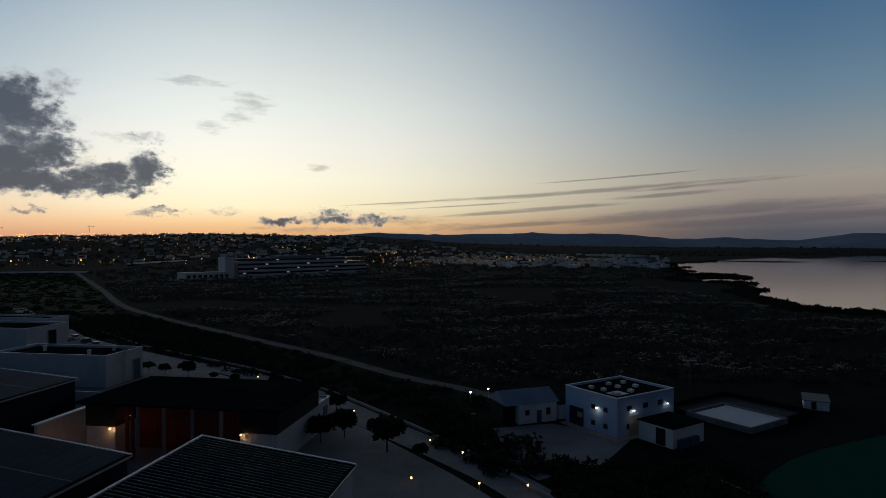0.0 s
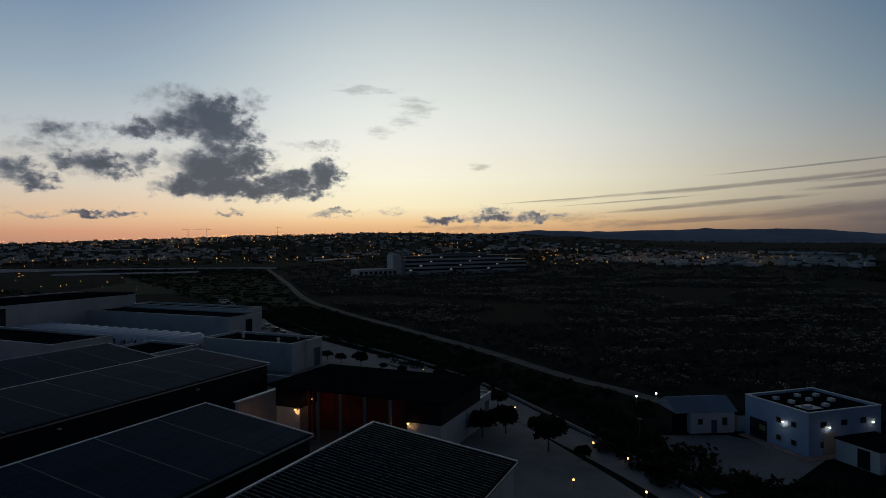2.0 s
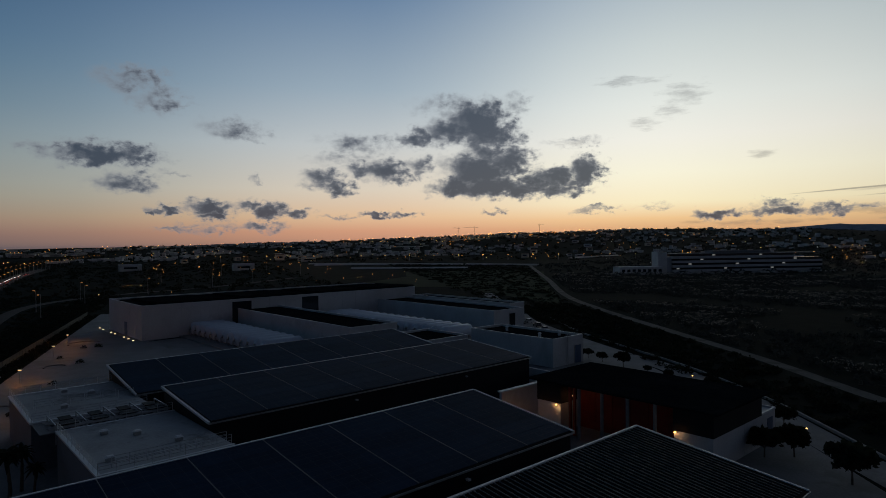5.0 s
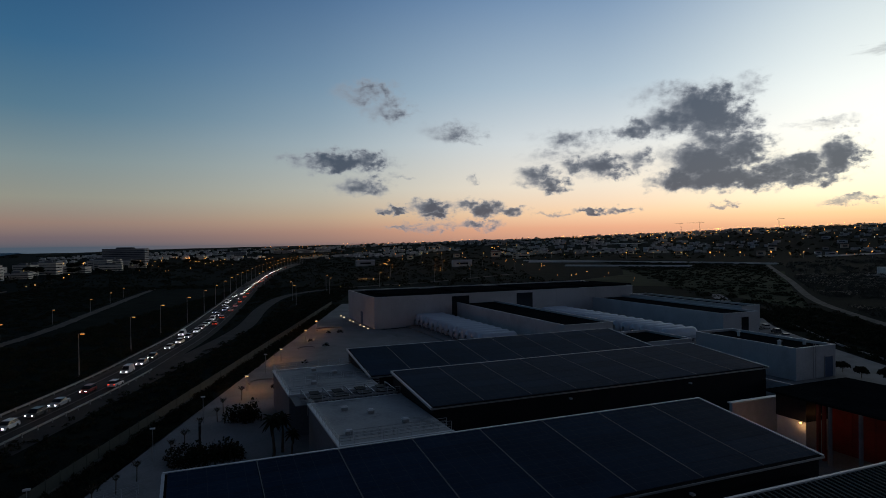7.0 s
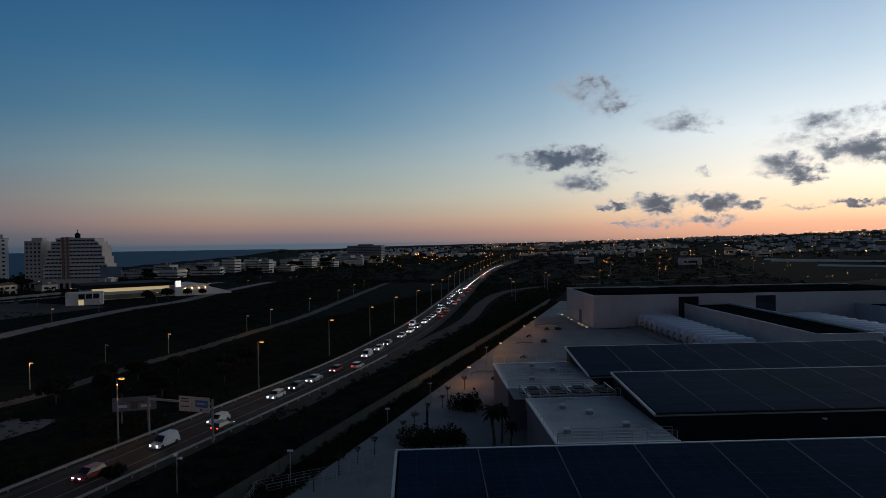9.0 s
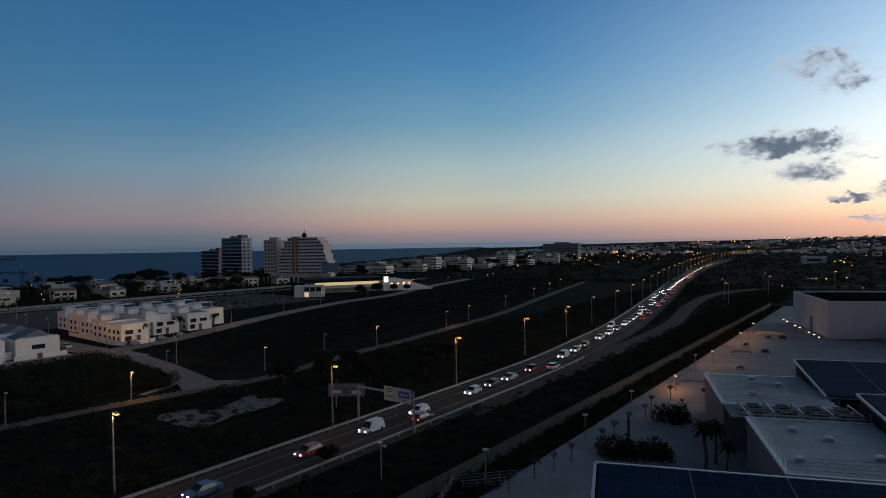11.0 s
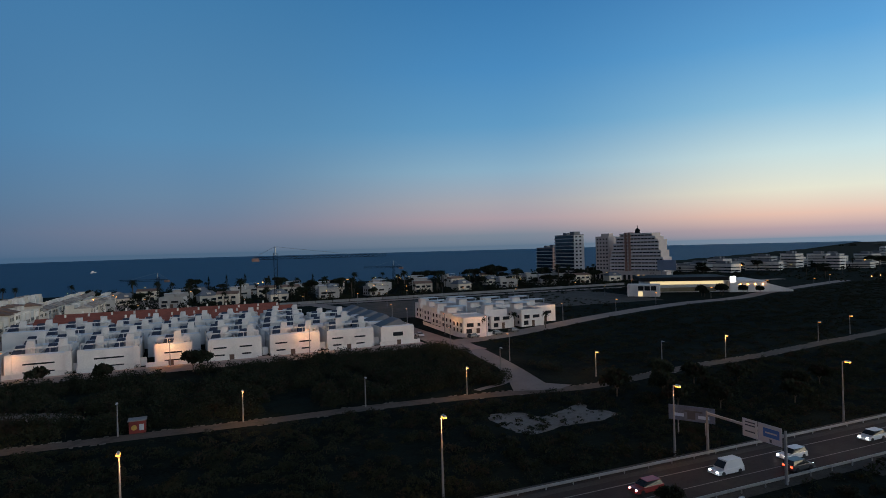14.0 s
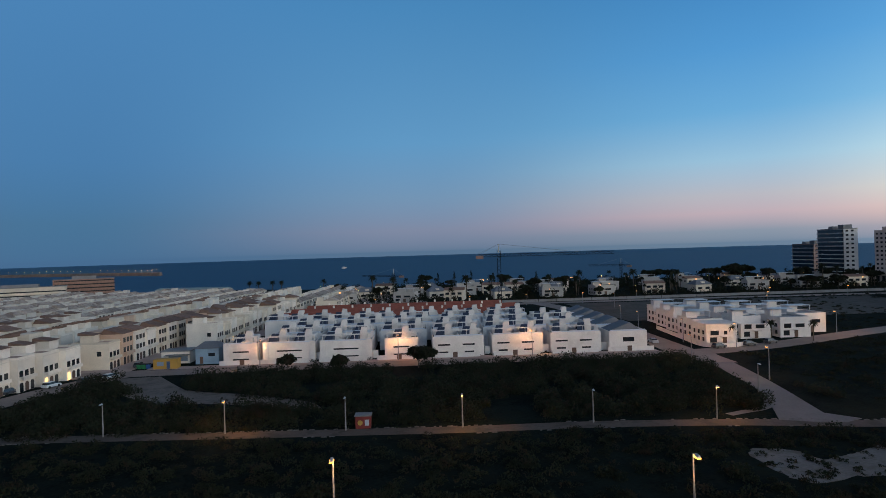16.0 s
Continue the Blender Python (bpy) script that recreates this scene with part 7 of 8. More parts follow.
for k in range(11):
    z = 7 + 2.75 * k
    xr = 2 if k < 4 else (4 if k < 6 else (6 if k < 9 else 9))
    xl = 55 if k < 4 else (53 if k < 6 else (51 if k < 8 else 48))
    if k >= 10:
        xr, xl = 12, 44
    part("storey", Mesh().box(xr, 0.3, z, xl, 14, z + 2.74), HOTELWALL, HOTEL)
    part("spandrel", Mesh().box(xr, -0.15, z + 1.5, xl, 0.297, z + 2.74), WHITE, HOTEL, "white balcony band")
    x = xr + 1
    while x < xl - 3:
        if not 31 < x < 38.6:
            piece("window_pane", band, HOTEL, at(x, 0.1, z + 0.15))
        x += 3.4
part("core", Mesh().box(33, -1.2, 0, 34.6, 6, 38).box(36.9, -1.2, 0, 38.5, 6, 38), BRICK, HOTEL, "projecting stair core")
part("turret", Mesh().tube((27.7, 3, 37), (27.7, 3, 39.6), 2.2, 8, 2.0).tube((27.7, 3, 39.6), (27.7, 3, 41.4), 2.5, 8, 0.4).tube((27.7, 3, 41.4), (27.7, 3, 43), 0.25, 6, 0.2).ball((27.7, 3, 43), 0.45), DARKROOF, HOTEL, "dark turret roof")
part("side_wing", Mesh().box(57, 2, 0, 71, 20, 35.6).box(60, 8, 35.6, 69, 14, 38), HOTELWALL, HOTEL, "grey side wing")
sw_ = Mesh().box(0, -0.05, 0, 1.6, 0.3, 1.3).data("wing_window")
sw_.materials.append(GLASS)
for k in range(11):
    for j in range(4):
        piece("wing_window", sw_, HOTEL, at(58.2 + 3.3 * j, 2.0, 2.5 + 3 * k))
part("podium", Mesh().box(-4, -6, 0, 72, 1.9, 6.8), HOTELWALL, HOTEL, "low podium with arcade")
for k in range(16):
    part("arch", Mesh().box(-2 + 4.6 * k, -6.08, 0.3, 0.6 + 4.6 * k, -5.99, 4.2), LITWINDOW if k in (4, 5, 11) else GLASS, HOTEL)

# supermarket and office
SHOP = thing("supermarket", "low supermarket with a lit glass front under a dark canopy", "shop", ROAD @ at(262, 297, 0, -33))
part("wall", Mesh().box(0, 1.5, 0, 62, 26, 6.8), WHITE, SHOP)
part("canopy", Mesh().box(-3, -3, 6.81, 46, 27, 9.0), DARKWALL, SHOP, "dark canopy roof")
part("shop_front", Mesh().box(3, 1.3, 4.6, 44, 1.49, 6.4), LITSTRIP, SHOP, "lit strip of shop windows")
part("shop_front", Mesh().box(8, 1.3, 0.4, 40, 1.49, 2.8), mat("dim_shop_front", (0.25, 0.2, 0.12), 0.4, vary=0.4), SHOP)
part("side_block", Mesh().box(46.2, -3, 0, 66, 12, 6.2), WHITE, SHOP)
part("ramp_wall", Mesh().hexa([(66, -3, 0), (80, -3, 0), (80, -2.5, 0), (66, -2.5, 0)], [(66, -3, 5), (80, -3, 1), (80, -2.5, 1), (66, -2.5, 5)]), WHITE, SHOP)
part("lit_sign", Mesh().box(46.5, -3.3, 5.6, 49.5, -3.003, 9.2), glow("sign_white_glow", (1, 0.97, 0.9), 0.6), SHOP, "bright white light box")
for k in range(4):
    part("wall_lamp", Mesh().ball((52 + 4 * k, -3.3, 4.4), 0.35), WARMLAMP, SHOP)
OFFICE = thing("office", "small white two-storey office with a lit corner", "office", ROAD @ at(238, 284, 0, -45))
part("wall", Mesh().box(0, 0, 0, 17, 9, 6.6), WHITE, OFFICE)
part("recess", Mesh().box(5.5, -0.05, 3.3, 15.5, 0.02, 5.8), GLASS, OFFICE, "recessed glazing")
part("lit_entrance", Mesh().box(5.8, -0.05, 0.1, 8.2, 0.02, 2.8), LITSTRIP, OFFICE, "lit entrance")
for k in range(4):
    part("fin", Mesh().box(5.4 + 3.3 * k, -0.5, 0, 5.8 + 3.3 * k, 0.0, 6.2), WHITE, OFFICE)
SCREEN = thing("billboard", "large roadside hoarding with a pale blue face", "billboard", ROAD @ at(338, 352, 0, 112))
for x in (2, 10):
    part("leg", Mesh().tube((x, 0, 0), (x, 0, 9), 0.3, 6), GREYMETAL, SCREEN)
part("panel", Mesh().box(-1, -0.3, 9, 13, 0.3, 16.5), BLUEROOF, SCREEN)

# apartment blocks along the far shore


def block(L, W, h, label, wallmat=TOWNWHITE):
    th = thing("apartment_block", label, "apartment block", group="shore apartments")
    part("wall", Mesh().box(0, 0, 0, L, W, h), wallmat, th)
    part("roof", Mesh().box(-0.3, -0.3, h, L + 0.3, W + 0.3, h + 0.4).box(L * 0.2, W * 0.3, h + 0.4, L * 0.4, W * 0.7, h + 2.6).box(L * 0.6, W * 0.3, h + 0.4, L * 0.75, W * 0.7, h + 2.4), CONCRETE, th)
    wp = Mesh().prism([(-0.08, W - 1.2), (-0.08, -0.08), (L - 1.2, -0.08), (L - 1.2, 0.02), (0.02, 0.02), (0.02, W - 1.2)], 0, 0.85).data("window_band")
    wp.materials.append(GLASS)
    bl = Mesh().box(-0.9, 1.0, -0.12, -0.003, W - 1.0, 0.0).box(-0.9, 1.0, 0.0, -0.82, W - 1.0, 0.8).data("balcony")
    bl.materials.append(wallmat)
    for f in range(int(h / 3)):
        piece("window_band", wp, th, at(0, 0, f * 3 + 1.3))
        if f:
            piece("balcony", bl, th, at(0, 0, f * 3 + 0.02))
    return th


b1 = block(12, 20, 13, "cream apartment block near the shore")
b2 = block(12, 28, 8, "long white apartment terrace near the shore")
b3 = block(16, 70, 26, "tall grey apartment block on the horizon", mat("grey_flats", (0.38, 0.37, 0.37), 0.85, vary=0.2, scale=0.1))
b1.matrix_basis = ROAD @ at(690, 405)
b2.matrix_basis = ROAD @ at(470, 420)
b3.matrix_basis = ROAD @ at(1040, 465)
g_ = random.Random(55)
for k in range(44):
    p, q = g_.uniform(430, 960), g_.uniform(372, 520)
    if abs(p - 690) + abs(q - 405) > 30 and not (k % 3 == 0 and q > 470):
        copy_thing(b1 if k % 3 == 0 else b2, ROAD @ at(p, q, 0, g_.uniform(-12, 20)) @ Matrix.Diagonal((1, g_.uniform(0.6, 1.2), g_.uniform(0.7, 1.15), 1)))
for p, q, r in ((1500, 320, 30), (1620, 240, 60), (1760, 200, 70), (1850, 120, 80), (1400, 400, 10), (1700, 330, 30), (1560, 280, 40), (1640, 60, 80), (1900, 260, 50)):
    copy_thing(b3, ROAD @ at(p, q, 0, r) @ Matrix.Diagonal((0.8, 0.6, 0.55, 1)))
APT = block(16, 45, 15, "brown brick flats with pale balconies by the shore", BRICK)
APT.matrix_basis = ROAD @ at(-248, 561, 0, 117.7)
a2 = block(14, 60, 11, "low cream flats with brown tiles by the shore", CREAM)
a2.matrix_basis = ROAD @ at(-262, 512, 0, 114)
long_roof = thing("market_hall", "long low hall with a pale green roof", "hall", ROAD @ at(-205, 540, 0, -14))
part("wall", Mesh().box(0, 0, 0, 62, 14, 4), TOWNWHITE, long_roof)
part("roof", Mesh().hexa([(-0.5, -0.5, 4), (62.5, -0.5, 4), (62.5, 14.5, 4), (-0.5, 14.5, 4)], [(-0.5, -0.5, 4.2), (62.5, -0.5, 4.2), (62.5, 7, 5.6), (-0.5, 7, 5.6)]), mat("pale_green_sheet", (0.3, 0.36, 0.33), 0.6, vary=0.15), long_roof)

# shore houses among trees
sh = [cube_villa(13, 10, 5.6, "off-white shore villa among dark trees", WHITE=mat("weathered_render", (0.42, 0.39, 0.36), 0.85, vary=0.2, scale=0.5)), town_house(12, 10, 6.2, CREAM, True, "cream shore house under a tiled roof among trees")]
sh[0].matrix_basis, sh[1].matrix_basis = ROAD @ at(96, 440, 0, 5), ROAD @ at(56, 432, 0, -5)
for o in sh:
    tagged(o, group="shore houses")
sh.append(thing("house", "dark-roofed shore house among trees", "house", ROAD @ at(20, 410, 0, 12), "shore houses"))
part("wall", Mesh().box(0, 0, 0, 11, 9, 4.4), CREAM, sh[2])
part("roof", Mesh().hexa([(-0.6, -0.6, 4.4), (11.6, -0.6, 4.4), (11.6, 9.6, 4.4), (-0.6, 9.6, 4.4)], [(2.6, 3.6, 7.2), (8.4, 3.6, 7.2), (8.4, 5.4, 7.2), (2.6, 5.4, 7.2)]), GREYROOF, sh[2], "dark hipped roof")
part("window", Mesh().box(1.4, -0.05, 1.4, 4.4, 0.02, 2.8), GLASS, sh[2])
part("window", Mesh().box(6.6, -0.05, 1.4, 9.6, 0.02, 2.8), GLASS, sh[2])
part("dormer", Mesh().box(4.4, 0.6, 4.8, 6.6, 3.4, 6.2), CREAM, sh[2])
for k in range(34):
    p, q = -36 + 10.6 * k + rnd.uniform(-3, 3), 388 + (k * 37) % 110
    if not (300 < p and q > 430):
        copy_thing(sh[(k * 5 + k // 4) % 3], ROAD @ at(p, q, 0, rnd.uniform(-15, 15)))
m = Mesh(ROAD)
for k in range(36):
    m.box(-60 + 10 * k, 361, 0, -60.3 + 10 * (k + 1), 361.3, 1.5)
solid("boundary_wall", m, CONCRETE, "long low wall along the coast road", "wall", kind="structure")

# trees of the shore
scrub("shore_hedge", road_bushes(spread_out((-60, 420, 364, 380), 190, 411), 412, (1.4, 2.8), (1.0, 1.8)), 413, "dark trees lining the coast road", per=70, blade=0.17)
scrub("shore_grove", road_bushes([pq for pq in spread_out((-60, 430, 366, 545), 760, 401) if not (316 < pq[0] < 366 and 370 < pq[1] < 470)], 402, (1.8, 3.8), (1.0, 2.1)), 403, "dense dark gardens and groves along the shore", per=70, blade=0.17)
pine = tree(101, 9.5, 4.6, "broad dark pine by the shore", umbrella=True, blades=150)
pine.matrix_basis = ROAD @ at(250, 468)
round_t = tree(102, 6.0, 3.0, "round dark tree among shore gardens", blades=120)
round_t.matrix_basis = ROAD @ at(60, 420)
pl = palm(103, 7.5, "tall palm tree by the shore")
pl.matrix_basis = ROAD @ at(150, 480)
cf = conifer(104, 12.5, "tall dark conifer by the shore")
cf.matrix_basis = ROAD @ at(45, 560)
for o, gname in ((pine, "shore trees"), (round_t, "shore trees"), (pl, "shore palms"), (cf, "shore trees")):
    tagged(o, group=gname)
g_ = random.Random(77)
for k in range(115):
    p = g_.uniform(-50, 420)
    q = g_.uniform(372, 540)
    if 318 < p < 362 and 360 < q:
        continue
    s = g_.uniform(0.7, 1.25)
    src = (pine, round_t, round_t, pl, pl)[g_.randrange(5)]
    copy_thing(src, ROAD @ at(p, q, 0, g_.uniform(0, 360)) @ Matrix.Scale(s, 4))
for p, q, s in ((252, 478, 1.5), (246, 462, 1.35), (258, 470, 1.4), (300, 440, 1.1), (312, 432, 1.0), (290, 452, 1.2), (325, 425, 0.9), (270, 460, 1.1), (240, 482, 1.2)):
    copy_thing(pine, ROAD @ at(p, q, 0, p * 7) @ Matrix.Scale(s, 4))
for k in range(18):
    p, q = -20 + 19 * k + g_.uniform(-6, 6), g_.uniform(395, 470)
    if p < 312:
        copy_thing(pl, ROAD @ at(p, q, 0, 50 * k) @ Matrix.Scale(g_.uniform(1.35, 1.8), 4))
for p, q, s in ((66, 452, 1.15), (48, 470, 1.0), (92, 430, 0.95), (-4, 440, 0.9)):
    copy_thing(cf, ROAD @ at(p, q, 0, p) @ Matrix.Scale(s, 4))
for p, q in ((60, 560), (30, 540), (110, 520)):
    copy_thing(cf, ROAD @ at(p, q, 0, p) @ Matrix.Scale(0.7 + 0.002 * q - 0.8, 4))
for k in range(54):
    p, q = g_.uniform(440, 980), g_.uniform(300, 470)
    copy_thing((round_t, pl, pine)[k % 3], ROAD @ at(p, q, 0, g_.uniform(0, 360)) @ Matrix.Scale(g_.uniform(0.8, 1.3), 4))
for p, q in ((-110, 500), (-100, 503), (-92, 498), (-118, 505), (-60, 500)):
    copy_thing(pl, ROAD @ at(p, q, 0, p) @ Matrix.Scale(1.3, 4))
for p, q, s in ((270, 262, 1.0), (278, 255, 1.1), (284, 262, 1.0), (292, 254, 0.9), (264, 254, 0.8), (300, 250, 0.8)):
    copy_thing(round_t, ROAD @ at(p, q, 0, p) @ Matrix.Scale(s, 4))
for p, q, s in ((105, 199, 0.7), (130, 199, 0.75), (118, 200.5, 0.8)):
    copy_thing(pl, ROAD @ at(p, q, 0, p) @ Matrix.Scale(s, 4))
for p, q, s in ((14, 184, 0.9), (12, 180, 1.0), (-8, 178, 0.8), (-22, 182, 0.8), (88, 108, 0.95), (96, 104, 0.9), (102, 98, 0.8), (108, 108, 0.85), (60, 64, 0.5), (112, 88, 0.8), (120, 94, 0.8), (130, 96, 0.75), (92, 96, 0.85), (98, 92, 0.8), (45, 62, 0.45), (104, 113, 0.9), (116, 104, 0.8)):
    copy_thing(round_t, ROAD @ at(p, q, -0.3, p * 3) @ Matrix.Scale(s, 4))

# breakwater with lamps
m = Mesh(ROAD)
line = bend([(-1300, 1560), (-958, 1494), (-700, 1380), (-496, 1264)], 12)
for a, b in zip(line, line[1:]):
    m.hexa([(a[0], a[1] - 9, -4), (b[0], b[1] - 9, -4), (b[0], b[1] + 9, -4), (a[0], a[1] + 9, -4)], [(a[0], a[1] - 4, 3.4), (b[0], b[1] - 4, 3.4), (b[0], b[1] + 4, 3.4), (a[0], a[1] + 4, 3.4)])
# the harbour lamps' warm light on the rocks is painted as brown
solid("breakwater", m, mat("lamplit_rubble", (0.20, 0.15, 0.115), 0.95, vary=0.5, scale=0.3, second=(0.11, 0.09, 0.075)), "long rocky breakwater lying in the sea", "breakwater", kind="structure")
bl = thing("harbour_lamp", "orange lamp on the breakwater", "lamp", group="harbour lamps")
part("pole", Mesh().tube((0, 0, 0), (0, 0, 5), 0.15, 5), GREYMETAL, bl)
part("lens", Mesh().ball((0, 0, 5), 0.45), FARLAMP, bl)
bl.matrix_basis = ROAD @ at(-520, 1277, 3.4)
for k in range(1, len(line) - 1):
    copy_thing(bl, ROAD @ at(line[k][0], line[k][1], 3.4))


def lattice(m, a, b, w, n):
    """A square lattice boom from a to b."""
    a, b = Vector(a), Vector(b)
    d = (b - a).normalized()
    s = d.cross(Vector((0, 0, 1)) if abs(d.z) < 0.9 else Vector((1, 0, 0))).normalized() * w / 2
    u = d.cross(s).normalized() * w / 2
    cs = [s + u, s - u, -s - u, -s + u]
    for c in cs:
        m.tube(a + c, b + c, 0.09, 4)
    for k in range(n):
        p, q = a + (b - a) * (k / n), a + (b - a) * ((k + 1) / n)
        for i in range(4):
            m.tube(p + cs[i], q + cs[(i + 1) % 4], 0.05, 4)


def tower_crane(h, jib, back, turn, label, m):
    th = thing("tower_crane", label, "crane", m @ at(0, 0, 0, turn))
    k = Mesh()
    lattice(k, (0, 0, 0), (0, 0, h), 1.6, 14)
    part("mast", k, DARKWALL, th)
    k = Mesh()
    lattice(k, (-back, 0, h - 2.5), (jib, 0, h - 2.5), 1.1, 24)
    part("jib", k, DARKWALL, th)
    k = Mesh()
    k.tube((0, 0, h - 1), (0, 0, h + 3), 0.3, 5).tube((0, 0, h + 3), (jib * 0.7, 0, h - 1.8), 0.06, 4).tube((0, 0, h + 3), (-back, 0, h - 1.8), 0.06, 4)
    part("tie_bars", k, GREYMETAL, th)
    part("counterweight", Mesh().box(-back - 1, -0.9, h - 4.0, -back + 2.5, 0.9, h - 2.4), BRICK, th, "orange counterweight")
    return th


tower_crane(29.6, 54, 10, -10, "tall tower crane over the shore houses", ROAD @ at(52, 315))
tower_crane(17, 30, 8, 130, "small tower crane near the shore", ROAD @ at(174, 500))
tower_crane(14, 30, 8, 150, "small tower crane behind the old town", ROAD @ at(-6, 505))

# ships at sea
sp = thing("ship", "small white boat out at sea", "ship", ROAD @ at(-150, 1400, -3, 30))
part("hull", Mesh().hexa([(-5, -1.4, -0.3), (5, -0.8, -0.3), (5, 0.8, -0.3), (-5, 1.4, -0.3)], [(-5.4, -2, 2), (7, -0.6, 2.4), (7, 0.6, 2.4), (-5.4, 2, 2)]), WHITE, sp)
part("cabin", Mesh().box(-3, -1.2, 2, 1.5, 1.2, 4), WHITE, sp)

# ---------------------------------------------------------------- pump house and neighbours
PUMP = thing("pump_house", "pale blue two-storey pump house with a flat roof and lamps", "building", pose(26.9, 94.6, 0, 0, 0, 122.4))
# local x runs along the front towards the white house, local y along the other side
PL, PW, PH = 11.4, 13.5, 6.2
part("wall", Mesh().box(0, -PW, 0, PL, 0, PH - 0.5), BLUEWALL, PUMP)
m = Mesh()
m.box(0, -PW, PH - 0.5, PL, -PW + 0.3, PH).box(0, -0.3, PH - 0.5, PL, 0, PH).box(0, -PW + 0.3, PH - 0.5, 0.3, -0.3, PH).box(PL - 0.3, -PW + 0.3, PH - 0.5, PL, -0.3, PH)
part("parapet", m, BLUEWALL, PUMP)
m = Mesh()
m.box(-0.06, -PW - 0.06, PH + 0.003, PL + 0.06, -PW + 0.3, PH + 0.1).box(-0.06, -0.3, PH + 0.003, PL + 0.06, 0.06, PH + 0.1).box(-0.06, -PW + 0.3, PH + 0.003, 0.3, -0.3, PH + 0.1).box(PL - 0.3, -PW + 0.3, PH + 0.003, PL + 0.06, -0.3, PH + 0.1)
part("coping", m, TRIMWHITE, PUMP, "white coping")
part("roof", Mesh().box(0.3, -PW + 0.3, PH - 0.48, PL - 0.3, -0.3, PH - 0.3), DARKROOF, PUMP)
for x, y, r in ((3, -3, 0.5), (6, -3.4, 0.35), (8.4, -3, 0.35), (3, -6.5, 0.4), (6.2, -7, 0.35), (8.6, -7.4, 0.35), (5, -10, 0.4), (8, -10.4, 0.35)):
    part("roof_vent", Mesh().box(x - r, y - r, PH - 0.3, x + r, y + r, PH + 0.15), TRIMWHITE, PUMP, "small pale roof vent")
part("roof_sheet", Mesh().box(2.2, -5.2, PH - 0.29, 4.6, -2.4, PH - 0.24), WHITE, PUMP, "pale sheet lying on the roof")
for x0, x1, z0, z1 in ((2.0, 2.9, 1.0, 1.8), (4.6, 5.5, 1.0, 1.8), (2.0, 2.9, 3.6, 4.4), (4.6, 5.5, 3.6, 4.4)):
    window(PUMP, x0, x1, z0, z1, 0, side=1)
part("shutter", Mesh().box(7.2, 0.01, 0.1, 10.4, 0.06, 3.1), GLASS, PUMP, "wide glazed gate with warm light painted on")
# warm light from inside the gate, painted as a dull yellow panel
part("lit_sill", Mesh().box(7.4, 0.065, 1.6, 8.6, 0.08, 2.4), mat("warm_light_paint", (0.3, 0.26, 0.1), 0.3), PUMP)
for k, (y0, z0) in enumerate(((-3.2, 4.0), (-7, 4.0), (-10.6, 4.0), (-3.2, 1.2))):
    part("side_window", Mesh().box(-0.05, y0, z0, 0.01, y0 + 1.1, z0 + 0.8), GLASS, PUMP)
part("side_door", Mesh().box(-0.05, -5.0, 0.1, 0.01, -2.6, 3.2), GREYMETAL, PUMP, "grey steel side door")
COOL = (1.0, 0.86, 0.66)
for nm, x, y in (("front", 4.0, 0.35), ("corner", -0.35, -3.4), ("back", -0.35, -11.6)):
    wl = thing("wall_light", "bright bulkhead lamp on the pump house wall", "lamp", PUMP.matrix_basis @ at(x, y, 4.1))
    part("bracket", Mesh().box(-0.1, -0.33 if nm == "front" else -0.1, 0, 0.33 if nm != "front" else 0.1, 0.1, 0.1), GREYMETAL, wl)
    bulb(wl, (0, 0, -0.05), 0.15, glow("bulkhead_" + nm, (1, 0.9, 0.75), 6.0), 9 if nm != "back" else 3, COOL)
ANNEX = thing("annexe", "small white annexe with a dark flat roof", "building", pose(30.3, 95.0, 0, 0, 0, 33))
part("wall", Mesh().box(0, -6.2, 0, 7.4, 0, 2.9), WHITE, ANNEX)
part("roof", Mesh().box(-0.15, -6.35, 2.9, 7.55, 0.15, 3.1), DARKROOF, ANNEX)
# a near-black panel on the wall stands for the gateway's inner shade
part("gate", Mesh().box(-0.07, -4.9, 0.1, -0.003, -3.2, 2.6), DARKWALL, ANNEX, "gateway opening, its inner shade a dark panel")
part("bin_rack", Mesh().box(0.9, -6.9, 0.05, 2.9, -6.25, 1.3).box(3.3, -6.9, 0.05, 5.4, -6.25, 1.3), mat("teal_plastic", (0.03, 0.10, 0.14), 0.6), ANNEX, "teal plastic bins against the wall")
COTT = thing("cottage", "white cottage with a blue-grey pitched roof", "house", pose(12.6, 102.4, 0, 0, 0, 20))
part("wall", Mesh().box(0, 0, 0, 7.2, 6.5, 3.4), WHITE, COTT)
part("roof", Mesh().hexa([(-2.6, -0.4, 3.35), (7.6, -0.4, 3.35), (7.6, 6.9, 3.35), (-2.6, 6.9, 3.35)], [(-2.6, 3.15, 5.1), (7.6, 3.15, 5.1), (7.6, 3.35, 5.1), (-2.6, 3.35, 5.1)]), BLUEROOF, COTT)
window(COTT, 1.2, 2.0, 1.4, 2.3, 0)
window(COTT, 5.2, 6.0, 1.2, 2.4, 0)
part("door", Mesh().box(3.4, -0.05, 0.05, 4.3, 0.01, 2.1), BLUEDOOR, COTT)
part("side_store", Mesh().box(-2.4, 1.2, 0, -0.003, 6, 3.0), DARKWALL, COTT)
SHED2 = thing("lean_to", "dark lean-to between cottage and pump house", "shed", pose(19.9, 105.4, 0, 0, 0, 20))
part("wall", Mesh().box(0, 0, 0, 2.0, 4, 2.6), PANELWALL, SHED2)
part("roof", Mesh().box(-0.1, -0.3, 2.6, 2.1, 4.2, 2.8), DARKROOF, SHED2)
m = Mesh()
m.prism([(3, 99), (18, 103), (30, 96), (22, 84), (12, 78), (8, 88)], -0.3, 0.03)
